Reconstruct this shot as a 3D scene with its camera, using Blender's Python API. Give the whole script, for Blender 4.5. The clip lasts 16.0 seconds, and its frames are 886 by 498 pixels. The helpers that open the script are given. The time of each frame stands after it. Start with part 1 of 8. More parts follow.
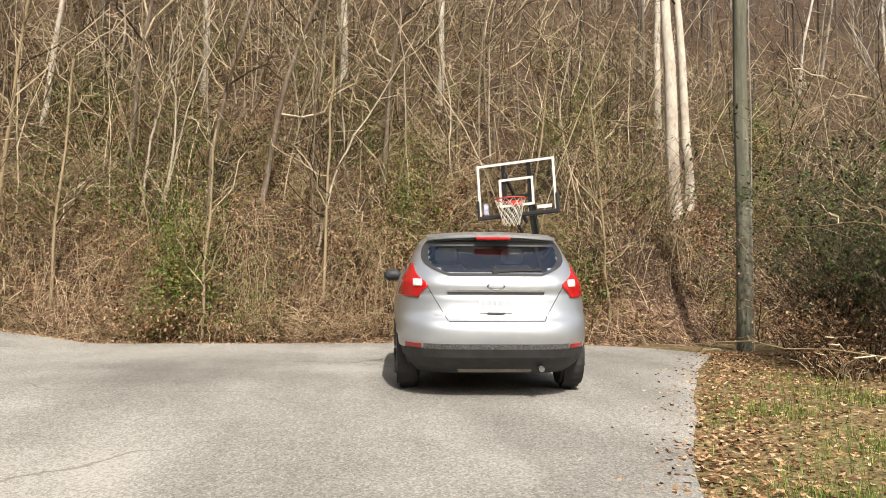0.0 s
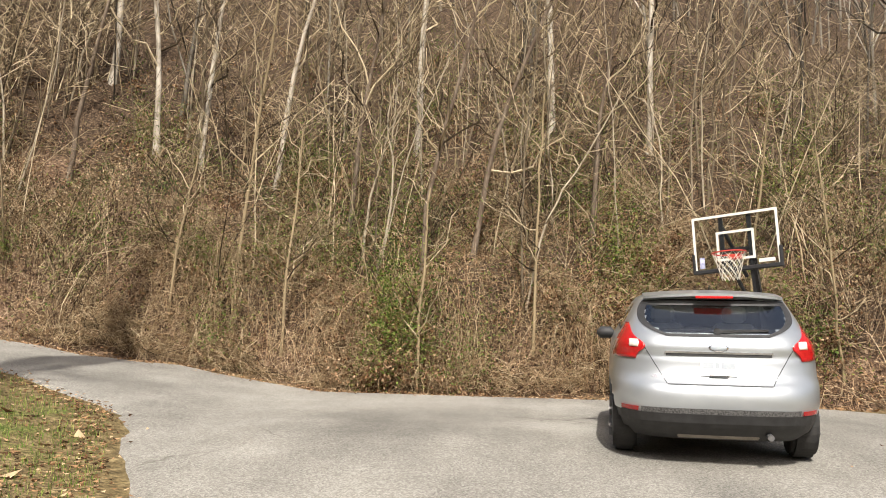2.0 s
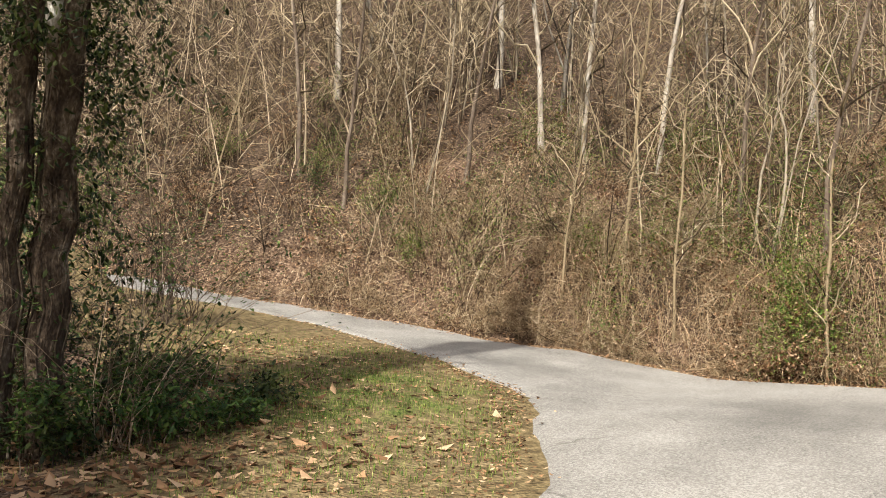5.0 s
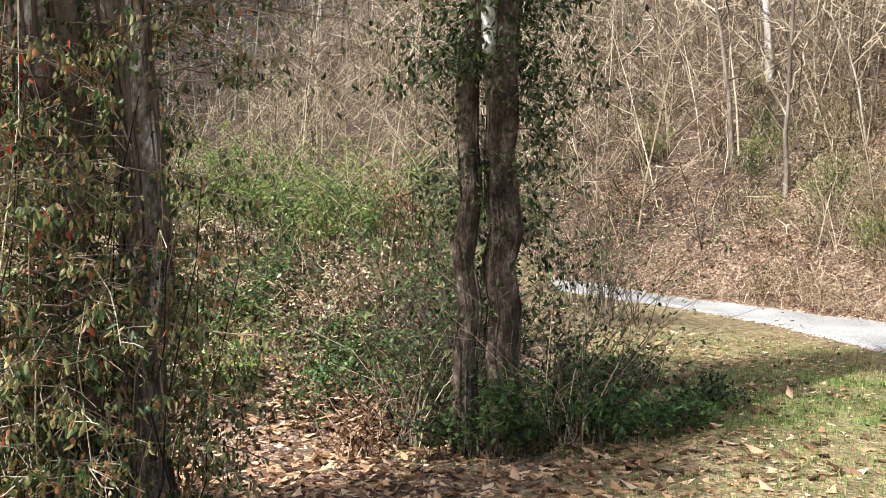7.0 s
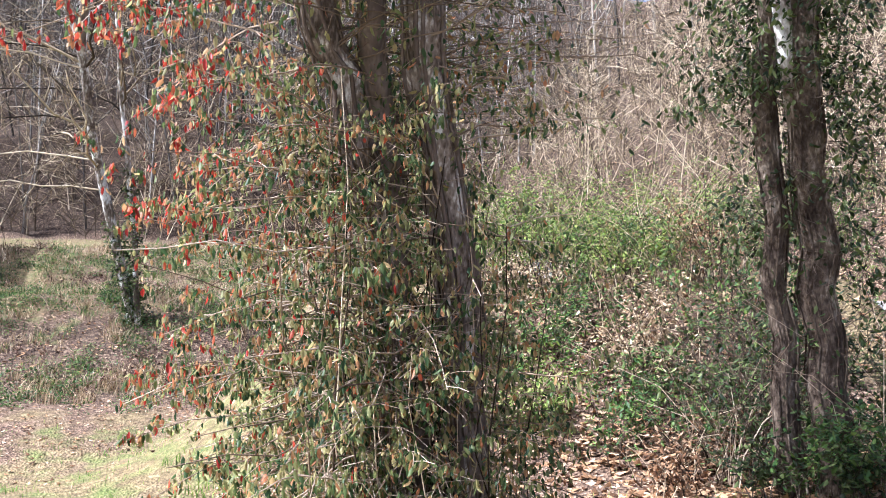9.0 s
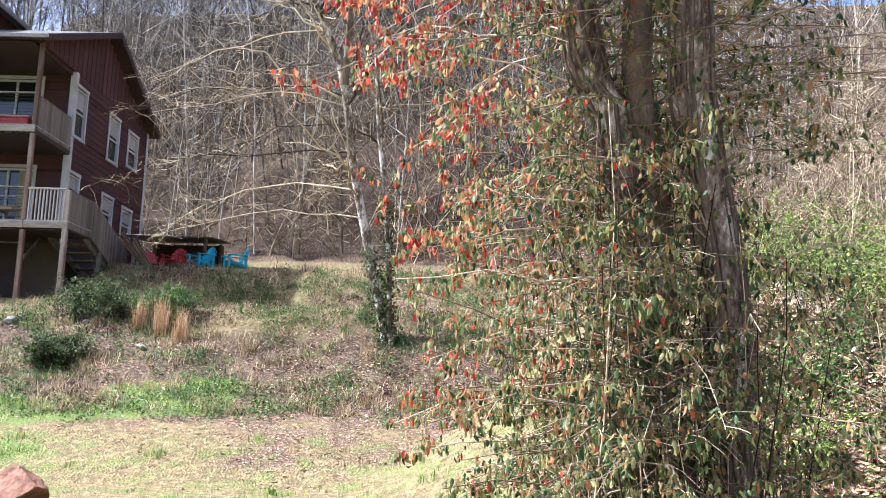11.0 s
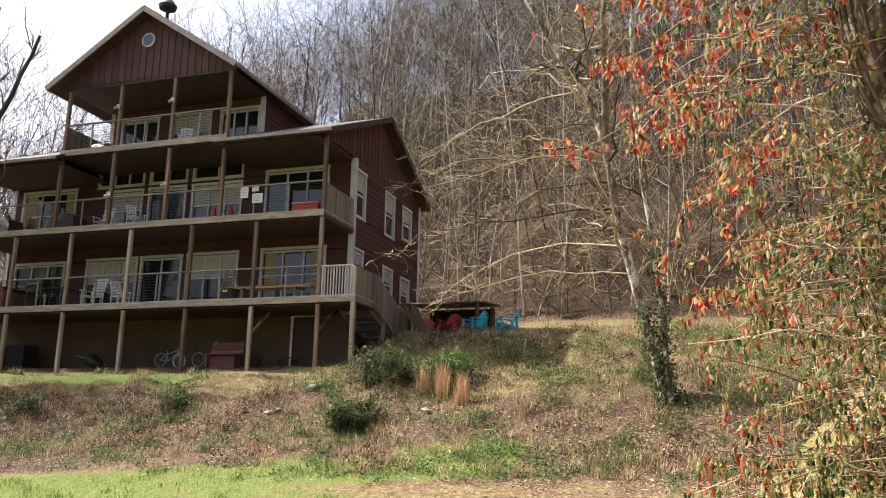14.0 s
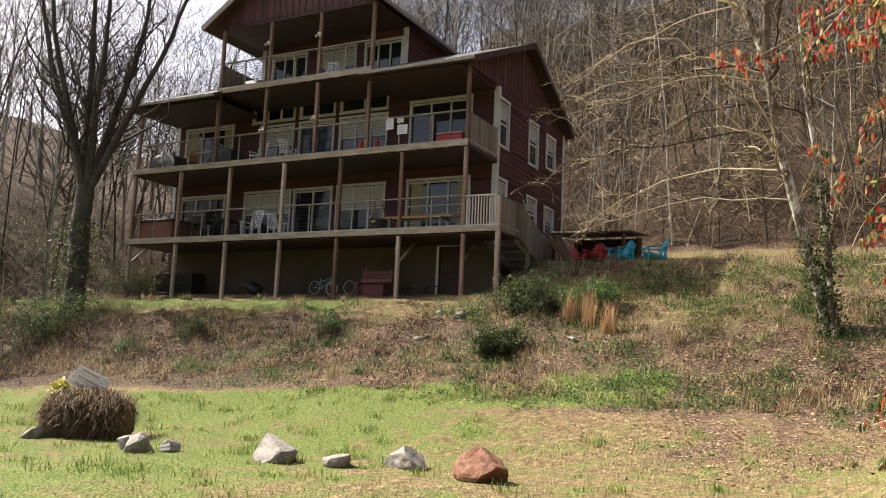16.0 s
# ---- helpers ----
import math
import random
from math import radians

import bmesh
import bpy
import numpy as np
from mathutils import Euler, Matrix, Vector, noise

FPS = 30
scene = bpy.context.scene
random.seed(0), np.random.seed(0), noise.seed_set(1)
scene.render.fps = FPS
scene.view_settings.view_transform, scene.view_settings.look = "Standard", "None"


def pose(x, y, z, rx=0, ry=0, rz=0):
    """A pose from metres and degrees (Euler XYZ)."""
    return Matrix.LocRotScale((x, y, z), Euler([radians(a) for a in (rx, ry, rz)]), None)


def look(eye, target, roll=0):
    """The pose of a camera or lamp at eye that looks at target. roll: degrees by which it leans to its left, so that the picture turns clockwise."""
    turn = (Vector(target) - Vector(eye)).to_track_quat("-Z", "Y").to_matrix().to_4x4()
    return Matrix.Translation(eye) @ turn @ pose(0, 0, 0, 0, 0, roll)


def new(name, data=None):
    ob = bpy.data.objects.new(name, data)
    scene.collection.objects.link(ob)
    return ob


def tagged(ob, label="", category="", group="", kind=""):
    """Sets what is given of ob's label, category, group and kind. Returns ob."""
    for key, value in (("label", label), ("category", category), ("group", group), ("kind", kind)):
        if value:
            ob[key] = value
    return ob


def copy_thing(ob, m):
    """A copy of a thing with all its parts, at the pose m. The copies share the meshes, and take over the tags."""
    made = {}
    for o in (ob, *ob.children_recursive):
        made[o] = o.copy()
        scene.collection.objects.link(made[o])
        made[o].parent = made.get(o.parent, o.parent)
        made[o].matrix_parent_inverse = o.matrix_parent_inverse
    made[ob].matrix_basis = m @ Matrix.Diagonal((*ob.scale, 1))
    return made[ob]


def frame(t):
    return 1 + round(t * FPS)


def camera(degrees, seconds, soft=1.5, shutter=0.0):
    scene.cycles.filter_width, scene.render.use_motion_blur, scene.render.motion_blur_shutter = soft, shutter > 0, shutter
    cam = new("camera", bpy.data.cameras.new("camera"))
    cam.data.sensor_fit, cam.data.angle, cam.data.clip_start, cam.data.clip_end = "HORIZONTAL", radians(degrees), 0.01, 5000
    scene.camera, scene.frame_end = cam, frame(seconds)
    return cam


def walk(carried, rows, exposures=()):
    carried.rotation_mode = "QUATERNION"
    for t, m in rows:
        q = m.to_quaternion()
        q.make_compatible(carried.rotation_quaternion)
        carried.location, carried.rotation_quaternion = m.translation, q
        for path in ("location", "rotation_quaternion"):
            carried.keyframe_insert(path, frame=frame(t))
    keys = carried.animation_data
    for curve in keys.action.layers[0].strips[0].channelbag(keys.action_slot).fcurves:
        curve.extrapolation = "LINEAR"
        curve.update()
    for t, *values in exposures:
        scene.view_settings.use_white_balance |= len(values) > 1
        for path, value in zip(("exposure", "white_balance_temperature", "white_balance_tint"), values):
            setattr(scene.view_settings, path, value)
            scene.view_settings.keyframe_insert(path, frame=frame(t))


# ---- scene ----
cam = camera(55.6, 16.0, soft=1.0)
METRES, EYE, TILT, LEAN, TURN = 1.6, 1.5, 0.0, 0.0, -4.3
PATH = [
    (0, (-0.439, 0.125, 1.574), (-0.179, 2.103, 1.72), 0.3),
    (0.5, (-0.419, 0.139, 1.604), (-0.255, 2.126, 1.766), 0.8),
    (1, (-0.429, 0.129, 1.609), (-0.389, 2.119, 1.796), 1.3),
    (1.5, (-0.513, 0.106, 1.615), (-0.595, 2.092, 1.835), 1.6),
    (2, (-0.525, 0.086, 1.654), (-0.75, 2.057, 1.909), 1.5),
    (2.5, (-0.554, 0.097, 1.661), (-0.932, 2.042, 1.931), 1.1),
    (3, (-0.59, 0.084, 1.654), (-1.127, 1.993, 1.919), 1.1),
    (5.5, (-0.713, 0.009, 1.665), (-1.931, 1.584, 1.852), 1.9),
    (6, (-0.748, 0.065, 1.674), (-2.162, 1.466, 1.863), 2.1),
    (6.5, (-0.777, 0.097, 1.659), (-2.386, 1.272, 1.832), 1.4),
    (7, (-0.789, 0.103, 1.662), (-2.533, 1.064, 1.841), 0.5),
    (7.5, (-0.758, 0.065, 1.669), (-2.597, 0.823, 1.881), 0.1),
    (8, (-0.75, 0.044, 1.686), (-2.637, 0.66, 1.924), -0.4),
    (8.5, (-0.749, 0.025, 1.686), (-2.669, 0.523, 1.942), -0.7),
    (9, (-0.745, -0.007, 1.703), (-2.702, 0.314, 1.964), -1.3),
    (11.5, (-0.726, -0.224, 1.748), (-2.666, -0.578, 2.085), 1.7),
    (12, (-0.717, -0.241, 1.77), (-2.625, -0.719, 2.13), 1.2),
    (12.5, (-0.7, -0.254, 1.787), (-2.574, -0.838, 2.172), 0.8),
    (13, (-0.701, -0.26, 1.798), (-2.54, -0.932, 2.207), 0.7),
    (13.5, (-0.699, -0.277, 1.805), (-2.504, -1.022, 2.235), 0.7),
    (14, (-0.688, -0.298, 1.797), (-2.458, -1.123, 2.233), 1.1),
    (14.5, (-0.694, -0.326, 1.791), (-2.418, -1.245, 2.219), 1.5),
    (15, (-0.677, -0.363, 1.78), (-2.367, -1.363, 2.164), 2),
    (15.5, (-0.698, -0.391, 1.752), (-2.363, -1.452, 2.069), 2.5),
    (16, (-0.703, -0.413, 1.744), (-2.335, -1.539, 2.009), 2.4),
]
EXPOSURES = [(0.0, 0.45, 6500, 10), (3.0, 0.45, 6500, 10), (5.5, 0.68, 6300, 10), (7.0, 1.26, 5600, 10), (8.0, 1.57, 5300, 13), (9.0, 1.68, 5150, 17), (11.5, 1.84, 5300, 12), (12.5, 1.87, 6000, 10), (13.5, 1.62, 6500, 10), (14.0, 1.42, 6500, 10), (15.0, 1.12, 6600, 11), (16.0, 1.12, 6600, 11)]
walk(cam, [(t, look(eye, target, roll)) for t, eye, target, roll in PATH], EXPOSURES)

# ---- world and sun ----
SUN_EL, SUN_TO = radians(47), (-0.10, 0.995)
world = bpy.data.worlds.new("world")
scene.world = world
world.use_nodes = True
wn = world.node_tree
sky = wn.nodes.new("ShaderNodeTexSky")
sky.sky_type, sky.sun_disc = "NISHITA", False
sky.sun_elevation = SUN_EL
sky.sun_rotation = math.atan2(-SUN_TO[0], -SUN_TO[1])
sky.air_density, sky.dust_density, sky.ozone_density = 0.8, 6.0, 0.8
wn.nodes["Background"].inputs["Strength"].default_value = 0.12
wn.links.new(sky.outputs[0], wn.nodes["Background"].inputs[0])
sun = new("sun", bpy.data.lights.new("sun", "SUN"))
sun.data.energy, sun.data.angle, sun.data.color = 4.8, radians(0.53), (1.0, 0.955, 0.88)
_h = math.cos(SUN_EL)
sun.matrix_world = look((-SUN_TO[0] * _h * 60, -SUN_TO[1] * _h * 60, 60 * math.sin(SUN_EL)), (0, 0, 0))
scene.view_settings.exposure = 0.0


# ---- mesh helpers ----
def bm_obj(name, bm, material=None, parent=None, smooth=False):
    me = bpy.data.meshes.new(name)
    bm.normal_update()
    bm.to_mesh(me)
    bm.free()
    if material:
        me.materials.append(material)
    if smooth:
        me.polygons.foreach_set("use_smooth", [True] * len(me.polygons))
    ob = new(name, me)
    if parent is not None:
        ob.parent = parent
    return ob


def part(name, bm, material, parent, label="", smooth=False):
    ob = bm_obj(name, bm, material, parent, smooth)
    return tagged(ob, label) if label else ob


def empty(name, m, label, category, group="", kind=""):
    ob = new(name)
    ob.matrix_basis = m
    ob.empty_display_size = 0.2
    return tagged(ob, label, category, group, kind)


def box(bm, x0, x1, y0, y1, z0, z1, bevel=0.0, m=None):
    """An axis-parallel box added to bm, its edges bevelled."""
    made = bmesh.ops.create_cube(bm, size=1.0)["verts"]
    t = Matrix.Translation(((x0 + x1) / 2, (y0 + y1) / 2, (z0 + z1) / 2)) @ Matrix.Diagonal((abs(x1 - x0), abs(y1 - y0), abs(z1 - z0), 1))
    bmesh.ops.transform(bm, matrix=(m @ t) if m else t, verts=made)
    if bevel:
        edges = list({e for v in made for e in v.link_edges})
        bmesh.ops.bevel(bm, geom=edges, offset=bevel, segments=1, affect="EDGES")
    return bm


def boxed(*a, **k):
    return box(bmesh.new(), *a, **k)


def beam(bm, p, q, w, h, bevel=0.0):
    """A squared timber from p to q."""
    p, q = Vector(p), Vector(q)
    d = q - p
    turn = d.to_track_quat("Y", "Z").to_matrix().to_4x4()
    return box(bm, -w / 2, w / 2, 0, d.length, -h / 2, h / 2, bevel, Matrix.Translation(p) @ turn)


def rod(bm, p, q, r0, r1=None, n=8):
    """A round bar from p to q."""
    p, q = Vector(p), Vector(q)
    d = q - p
    m = Matrix.Translation((p + q) / 2) @ d.to_track_quat("Z", "Y").to_matrix().to_4x4()
    bmesh.ops.create_cone(bm, cap_ends=True, segments=n, radius1=r0, radius2=r0 if r1 is None else r1, depth=d.length, matrix=m)
    return bm


def fast(name, V, F, material, parent=None, smooth=False):
    """A mesh object from arrays of places and of faces with equal corner counts."""
    V, F = np.asarray(V, np.float32), np.asarray(F, np.int32)
    me = bpy.data.meshes.new(name)
    n, k = F.shape
    me.vertices.add(len(V))
    me.vertices.foreach_set("co", V.ravel())
    me.loops.add(n * k)
    me.loops.foreach_set("vertex_index", F.ravel())
    me.polygons.add(n)
    me.polygons.foreach_set("loop_start", np.arange(n, dtype=np.int32) * k)
    if smooth:
        me.polygons.foreach_set("use_smooth", np.ones(n, bool))
    me.update(calc_edges=True)
    me.materials.append(material)
    ob = new(name, me)
    if parent is not None:
        ob.parent = parent
    return ob


def tubes(P, R, sides=3):
    """Tapered tubes along the paths P (n, m, 3) with radii R (n, m): places and quads."""
    P, R = np.asarray(P, float), np.asarray(R, float)
    n, m, _ = P.shape
    T = np.gradient(P, axis=1)
    T /= np.linalg.norm(T, axis=2, keepdims=True) + 1e-9
    ref = np.where(np.abs(T[:, :1, 2:3]) > 0.8, np.array([1.0, 0.2, 0]), np.array([0, 0, 1.0]))
    A = np.cross(T, np.broadcast_to(ref, T.shape))
    A /= np.linalg.norm(A, axis=2, keepdims=True) + 1e-9
    B = np.cross(T, A)
    ang = np.arange(sides) * 2 * np.pi / sides
    ring = P[:, :, None] + R[:, :, None, None] * (np.cos(ang)[:, None] * A[:, :, None] + np.sin(ang)[:, None] * B[:, :, None])
    base = (np.arange(n) * m * sides)[:, None, None] + (np.arange(m - 1) * sides)[None, :, None]
    s = np.arange(sides)[None, None, :]
    s2 = (s + 1) % sides
    F = np.stack([base + s, base + s2, base + sides + s2, base + sides + s], -1).reshape(-1, 4)
    return ring.reshape(-1, 3), F


def leaves(rng, P, length, width, droop=0.3, curl=0.25, flat=0.0):
    """Small leaves at the places P: a folded quad each. droop: how far the tips hang; flat: how far they lie level."""
    n = len(P)
    az = rng.uniform(0, 2 * np.pi, n)
    pitch = rng.normal(-droop * 1.2, 0.55, n) * (1 - flat)
    d = np.stack([np.cos(az) * np.cos(pitch), np.sin(az) * np.cos(pitch), np.sin(pitch)], -1)
    side = np.stack([-np.sin(az), np.cos(az), rng.normal(0, 0.5, n) * (1 - 0.7 * flat)], -1)
    side /= np.linalg.norm(side, axis=1, keepdims=True)
    up = np.cross(side, d)
    L = (np.asarray(length) * rng.uniform(0.6, 1.3, n))[:, None]
    W = (np.asarray(width) * rng.uniform(0.7, 1.3, n))[:, None]
    a = P
    b = P + d * L * 0.45 + side * W * 0.5 + up * W * curl
    c = P + d * L
    e = P + d * L * 0.45 - side * W * 0.5 + up * W * curl
    V = np.stack([a, b, c, e], 1).reshape(-1, 3)
    k = np.arange(n)[:, None] * 4
    F = np.concatenate([k + np.array([0, 1, 2]), k + np.array([0, 2, 3])], 1).reshape(-1, 3)
    return V, F


def blades(rng, P, height, width, lean=0.5, tilt=None):
    """Grass blades rooted at P: two bent quads each, narrowing to the tip. tilt: a common lean per blade."""
    n = len(P)
    az = rng.uniform(0, 2 * np.pi, n)
    h = height * rng.uniform(0.5, 1.3, n)
    d = np.stack([np.cos(az), np.sin(az), np.zeros(n)], -1) * (lean * rng.uniform(0.2, 1.3, n) * h)[:, None]
    if tilt is not None:
        d = d + tilt * h[:, None]
    side = np.stack([-np.sin(az), np.cos(az), np.zeros(n)], -1) * (width * rng.uniform(0.6, 1.3, n))[:, None] * 0.5
    up = np.array([0, 0, 1.0])
    m = P + d * 0.35 + up * (h * 0.62)[:, None]
    t = P + d + up * (h * 0.95)[:, None]
    V = np.stack([P - side, P + side, m + side * 0.8, m - side * 0.8, t + side * 0.15, t - side * 0.15], 1).reshape(-1, 3)
    k = np.arange(n)[:, None] * 6
    F = np.concatenate([k + np.array([0, 1, 2, 3]), k + np.array([3, 2, 4, 5])], 1).reshape(-1, 4)
    return V, F


def join(*vf):
    """Several (places, faces) as one."""
    Vs, Fs, off = [], [], 0
    for V, F in vf:
        Vs.append(V)
        Fs.append(F + off)
        off += len(V)
    return np.concatenate(Vs), np.concatenate(Fs)


def on_ground(xy, lift=0.0):
    return np.column_stack([xy, ground_z(xy[:, 0], xy[:, 1]) + lift])


# ---- materials ----
def mat(name, ramp, scale=6.0, rough=0.8, bump=0.3, detail=6.0, metal=0.0, fine=60.0, island=0.0, per_object=0.0, spec=0.4, stretch=(1, 1, 1), trans=0.0, bump_dist=0.02, coords="Object", mix2=0.35):
    """A surface whose colour runs over ramp [(place, rgb), ...] by noise at two scales and, by shares, by piece."""
    m = bpy.data.materials.new(name)
    m.use_nodes = True
    nt = m.node_tree
    N, L = nt.nodes, nt.links
    b = N["Principled BSDF"]
    tc = N.new("ShaderNodeTexCoord")
    mp = N.new("ShaderNodeMapping")
    mp.inputs["Scale"].default_value = stretch
    L.new(tc.outputs[coords], mp.inputs[0])
    n1, n2 = N.new("ShaderNodeTexNoise"), N.new("ShaderNodeTexNoise")
    n1.inputs["Scale"].default_value, n1.inputs["Detail"].default_value = scale, detail
    n2.inputs["Scale"].default_value, n2.inputs["Detail"].default_value = fine, 4.0
    L.new(mp.outputs[0], n1.inputs[0])
    L.new(mp.outputs[0], n2.inputs[0])
    mix = N.new("ShaderNodeMix")
    mix.inputs[0].default_value = mix2
    L.new(n1.outputs[0], mix.inputs[2])
    L.new(n2.outputs[0], mix.inputs[3])
    val = mix.outputs[0]
    for share, node, out in ((island, "ShaderNodeNewGeometry", "Random Per Island"), (per_object, "ShaderNodeObjectInfo", "Random")):
        if share:
            src = N.new(node)
            mx = N.new("ShaderNodeMix")
            mx.inputs[0].default_value = share
            L.new(val, mx.inputs[2])
            L.new(src.outputs[out], mx.inputs[3])
            val = mx.outputs[0]
    cr = N.new("ShaderNodeValToRGB")
    while len(cr.color_ramp.elements) < len(ramp):
        cr.color_ramp.elements.new(0.5)
    for el, (p, c) in zip(cr.color_ramp.elements, ramp):
        el.position, el.color = p, (*c, 1)
    L.new(val, cr.inputs[0])
    L.new(cr.outputs[0], b.inputs["Base Color"])
    b.inputs["Roughness"].default_value = rough
    b.inputs["Metallic"].default_value = metal
    b.inputs["Specular IOR Level"].default_value = spec
    if bump:
        bp = N.new("ShaderNodeBump")
        bp.inputs["Strength"].default_value, bp.inputs["Distance"].default_value = bump, bump_dist
        L.new(mix.outputs[0], bp.inputs["Height"])
        L.new(bp.outputs[0], b.inputs["Normal"])
    if trans:
        t = N.new("ShaderNodeBsdfTranslucent")
        L.new(cr.outputs[0], t.inputs[0])
        ms = N.new("ShaderNodeMixShader")
        ms.inputs[0].default_value = trans
        L.new(b.outputs[0], ms.inputs[1])
        L.new(t.outputs[0], ms.inputs[2])
        L.new(ms.outputs[0], N["Material Output"].inputs[0])
    return m


def rgb(h):
    """Linear colour from a hex sRGB string."""
    return tuple((c / 12.92 if c <= 0.04045 else ((c + 0.055) / 1.055) ** 2.4) for c in (int(h[i:i + 2], 16) / 255 for i in (0, 2, 4)))


M_RED = mat("red_board_siding", [(0.3, (0.052, 0.02, 0.02)), (0.55, (0.084, 0.033, 0.031)), (0.8, (0.13, 0.06, 0.055))], 1.2, 0.75, 0.2, fine=30, stretch=(1, 1, 0.2), per_object=0.25)
M_TRIM = mat("cream_trim", [(0.3, (0.42, 0.415, 0.405)), (0.7, (0.62, 0.615, 0.6))], 3, 0.6, 0.1)
M_TIMBER = mat("weathered_timber", [(0.3, (0.09, 0.052, 0.034)), (0.48, (0.2, 0.125, 0.085)), (0.6, (0.34, 0.27, 0.21)), (0.75, (0.5, 0.44, 0.37))], 2.0, 0.8, 0.3, fine=40, stretch=(3, 3, 0.4), per_object=0.3)
M_DECK = mat("grey_deck_boards", [(0.3, (0.22, 0.2, 0.18)), (0.7, (0.52, 0.5, 0.47))], 2.5, 0.8, 0.3, fine=40, stretch=(1, 0.4, 3), per_object=0.3)
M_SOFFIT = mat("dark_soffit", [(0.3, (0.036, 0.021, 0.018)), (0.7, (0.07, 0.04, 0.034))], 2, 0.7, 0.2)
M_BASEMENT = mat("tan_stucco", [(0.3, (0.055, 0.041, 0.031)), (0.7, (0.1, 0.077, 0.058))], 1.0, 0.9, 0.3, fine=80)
M_SHINGLE = mat("dark_shingles", [(0.3, (0.035, 0.033, 0.03)), (0.7, (0.085, 0.08, 0.07))], 4, 0.9, 0.5, fine=50)
M_BLACK = mat("black_metal", [(0.3, (0.012, 0.012, 0.013)), (0.7, (0.03, 0.03, 0.032))], 8, 0.5, 0.1)
M_BARK = mat("bark", [(0.3, (0.07, 0.05, 0.035)), (0.5, (0.15, 0.115, 0.085)), (0.75, (0.3, 0.25, 0.19))], 5, 0.9, 0.7, fine=30, stretch=(1, 1, 0.25), bump_dist=0.03, spec=0.08)
M_BARK_PALE = mat("pale_bark", [(0.3, (0.2, 0.16, 0.12)), (0.5, (0.42, 0.37, 0.3)), (0.75, (0.62, 0.58, 0.5))], 3, 0.85, 0.4, fine=20, stretch=(1, 1, 0.4), spec=0.08)
M_TWIG = mat("twigs", [(0.2, (0.02, 0.013, 0.008)), (0.45, (0.085, 0.057, 0.034)), (0.62, (0.29, 0.21, 0.125)), (0.84, (0.64, 0.52, 0.35))], 2, 0.85, 0.0, island=0.8, spec=0.08)
M_VINE = mat("red_brown_vines", [(0.2, (0.026, 0.014, 0.008)), (0.42, (0.125, 0.068, 0.036)), (0.62, (0.33, 0.2, 0.11)), (0.84, (0.62, 0.45, 0.28))], 2, 0.85, 0.0, island=0.8, spec=0.08)
M_DRYLEAF = mat("dry_leaves", [(0.1, (0.06, 0.032, 0.017)), (0.4, (0.16, 0.085, 0.042)), (0.65, (0.29, 0.17, 0.09)), (0.9, (0.5, 0.35, 0.22))], 3, 0.8, 0.0, island=0.85, trans=0.25, spec=0.08)
M_STRAW = mat("dry_grass", [(0.1, (0.13, 0.083, 0.043)), (0.5, (0.33, 0.24, 0.135)), (0.9, (0.6, 0.48, 0.31))], 2, 0.85, 0.0, island=0.8, trans=0.2, spec=0.08)
M_GREEN = mat("green_leaves", [(0.1, (0.02, 0.045, 0.012)), (0.5, (0.055, 0.11, 0.025)), (0.9, (0.14, 0.2, 0.04))], 3, 0.5, 0.0, island=0.85, trans=0.3, spec=0.22)
M_GRASS = mat("lawn_grass", [(0.1, (0.05, 0.085, 0.022)), (0.45, (0.115, 0.205, 0.03)), (0.72, (0.24, 0.3, 0.07)), (0.95, (0.46, 0.4, 0.17))], 2, 0.7, 0.0, island=0.8, trans=0.3, spec=0.08)
M_ROCK = mat("grey_boulder", [(0.3, (0.1, 0.086, 0.072)), (0.5, (0.22, 0.2, 0.17)), (0.75, (0.42, 0.39, 0.34))], 3, 0.85, 0.6, fine=25, bump_dist=0.05)
M_ROCK_RED = mat("rust_boulder", [(0.3, (0.085, 0.036, 0.021)), (0.5, (0.2, 0.09, 0.048)), (0.75, (0.34, 0.19, 0.115))], 3, 0.85, 0.6, fine=25, bump_dist=0.05)


# ---- ground ----
HX, HY, HT = -22.24, -14.58, np.radians(6.8)


def sstep(a, b, x):
    t = np.clip((x - a) / (b - a), 0, 1)
    return t * t * (3 - 2 * t)


def house_uv(x, y):
    """Distance in front of the house's porch line, and along it."""
    dx, dy = x - HX, y - HY
    return dx * np.cos(HT) + dy * np.sin(HT), -dx * np.sin(HT) + dy * np.cos(HT)


def bank_foot(x):
    """The line along which the wooded bank meets the drive."""
    return 14.45 + 0.12 * np.sin(x * 0.9) + 1.4 * sstep(4, 9, x) - 0.28 * np.clip(-6 - x, 0, 60)


def soft_max(a, b, k):
    return 0.5 * (a + b + np.sqrt((a - b) ** 2 + k * k))


def ripple(x, y):
    return (np.sin(x * 1.7 + 1.3 * np.sin(y * 0.9)) * np.sin(y * 1.4 + 0.7) + 0.5 * np.sin(x * 3.9 + 2.0) * np.sin(y * 3.3 + x))


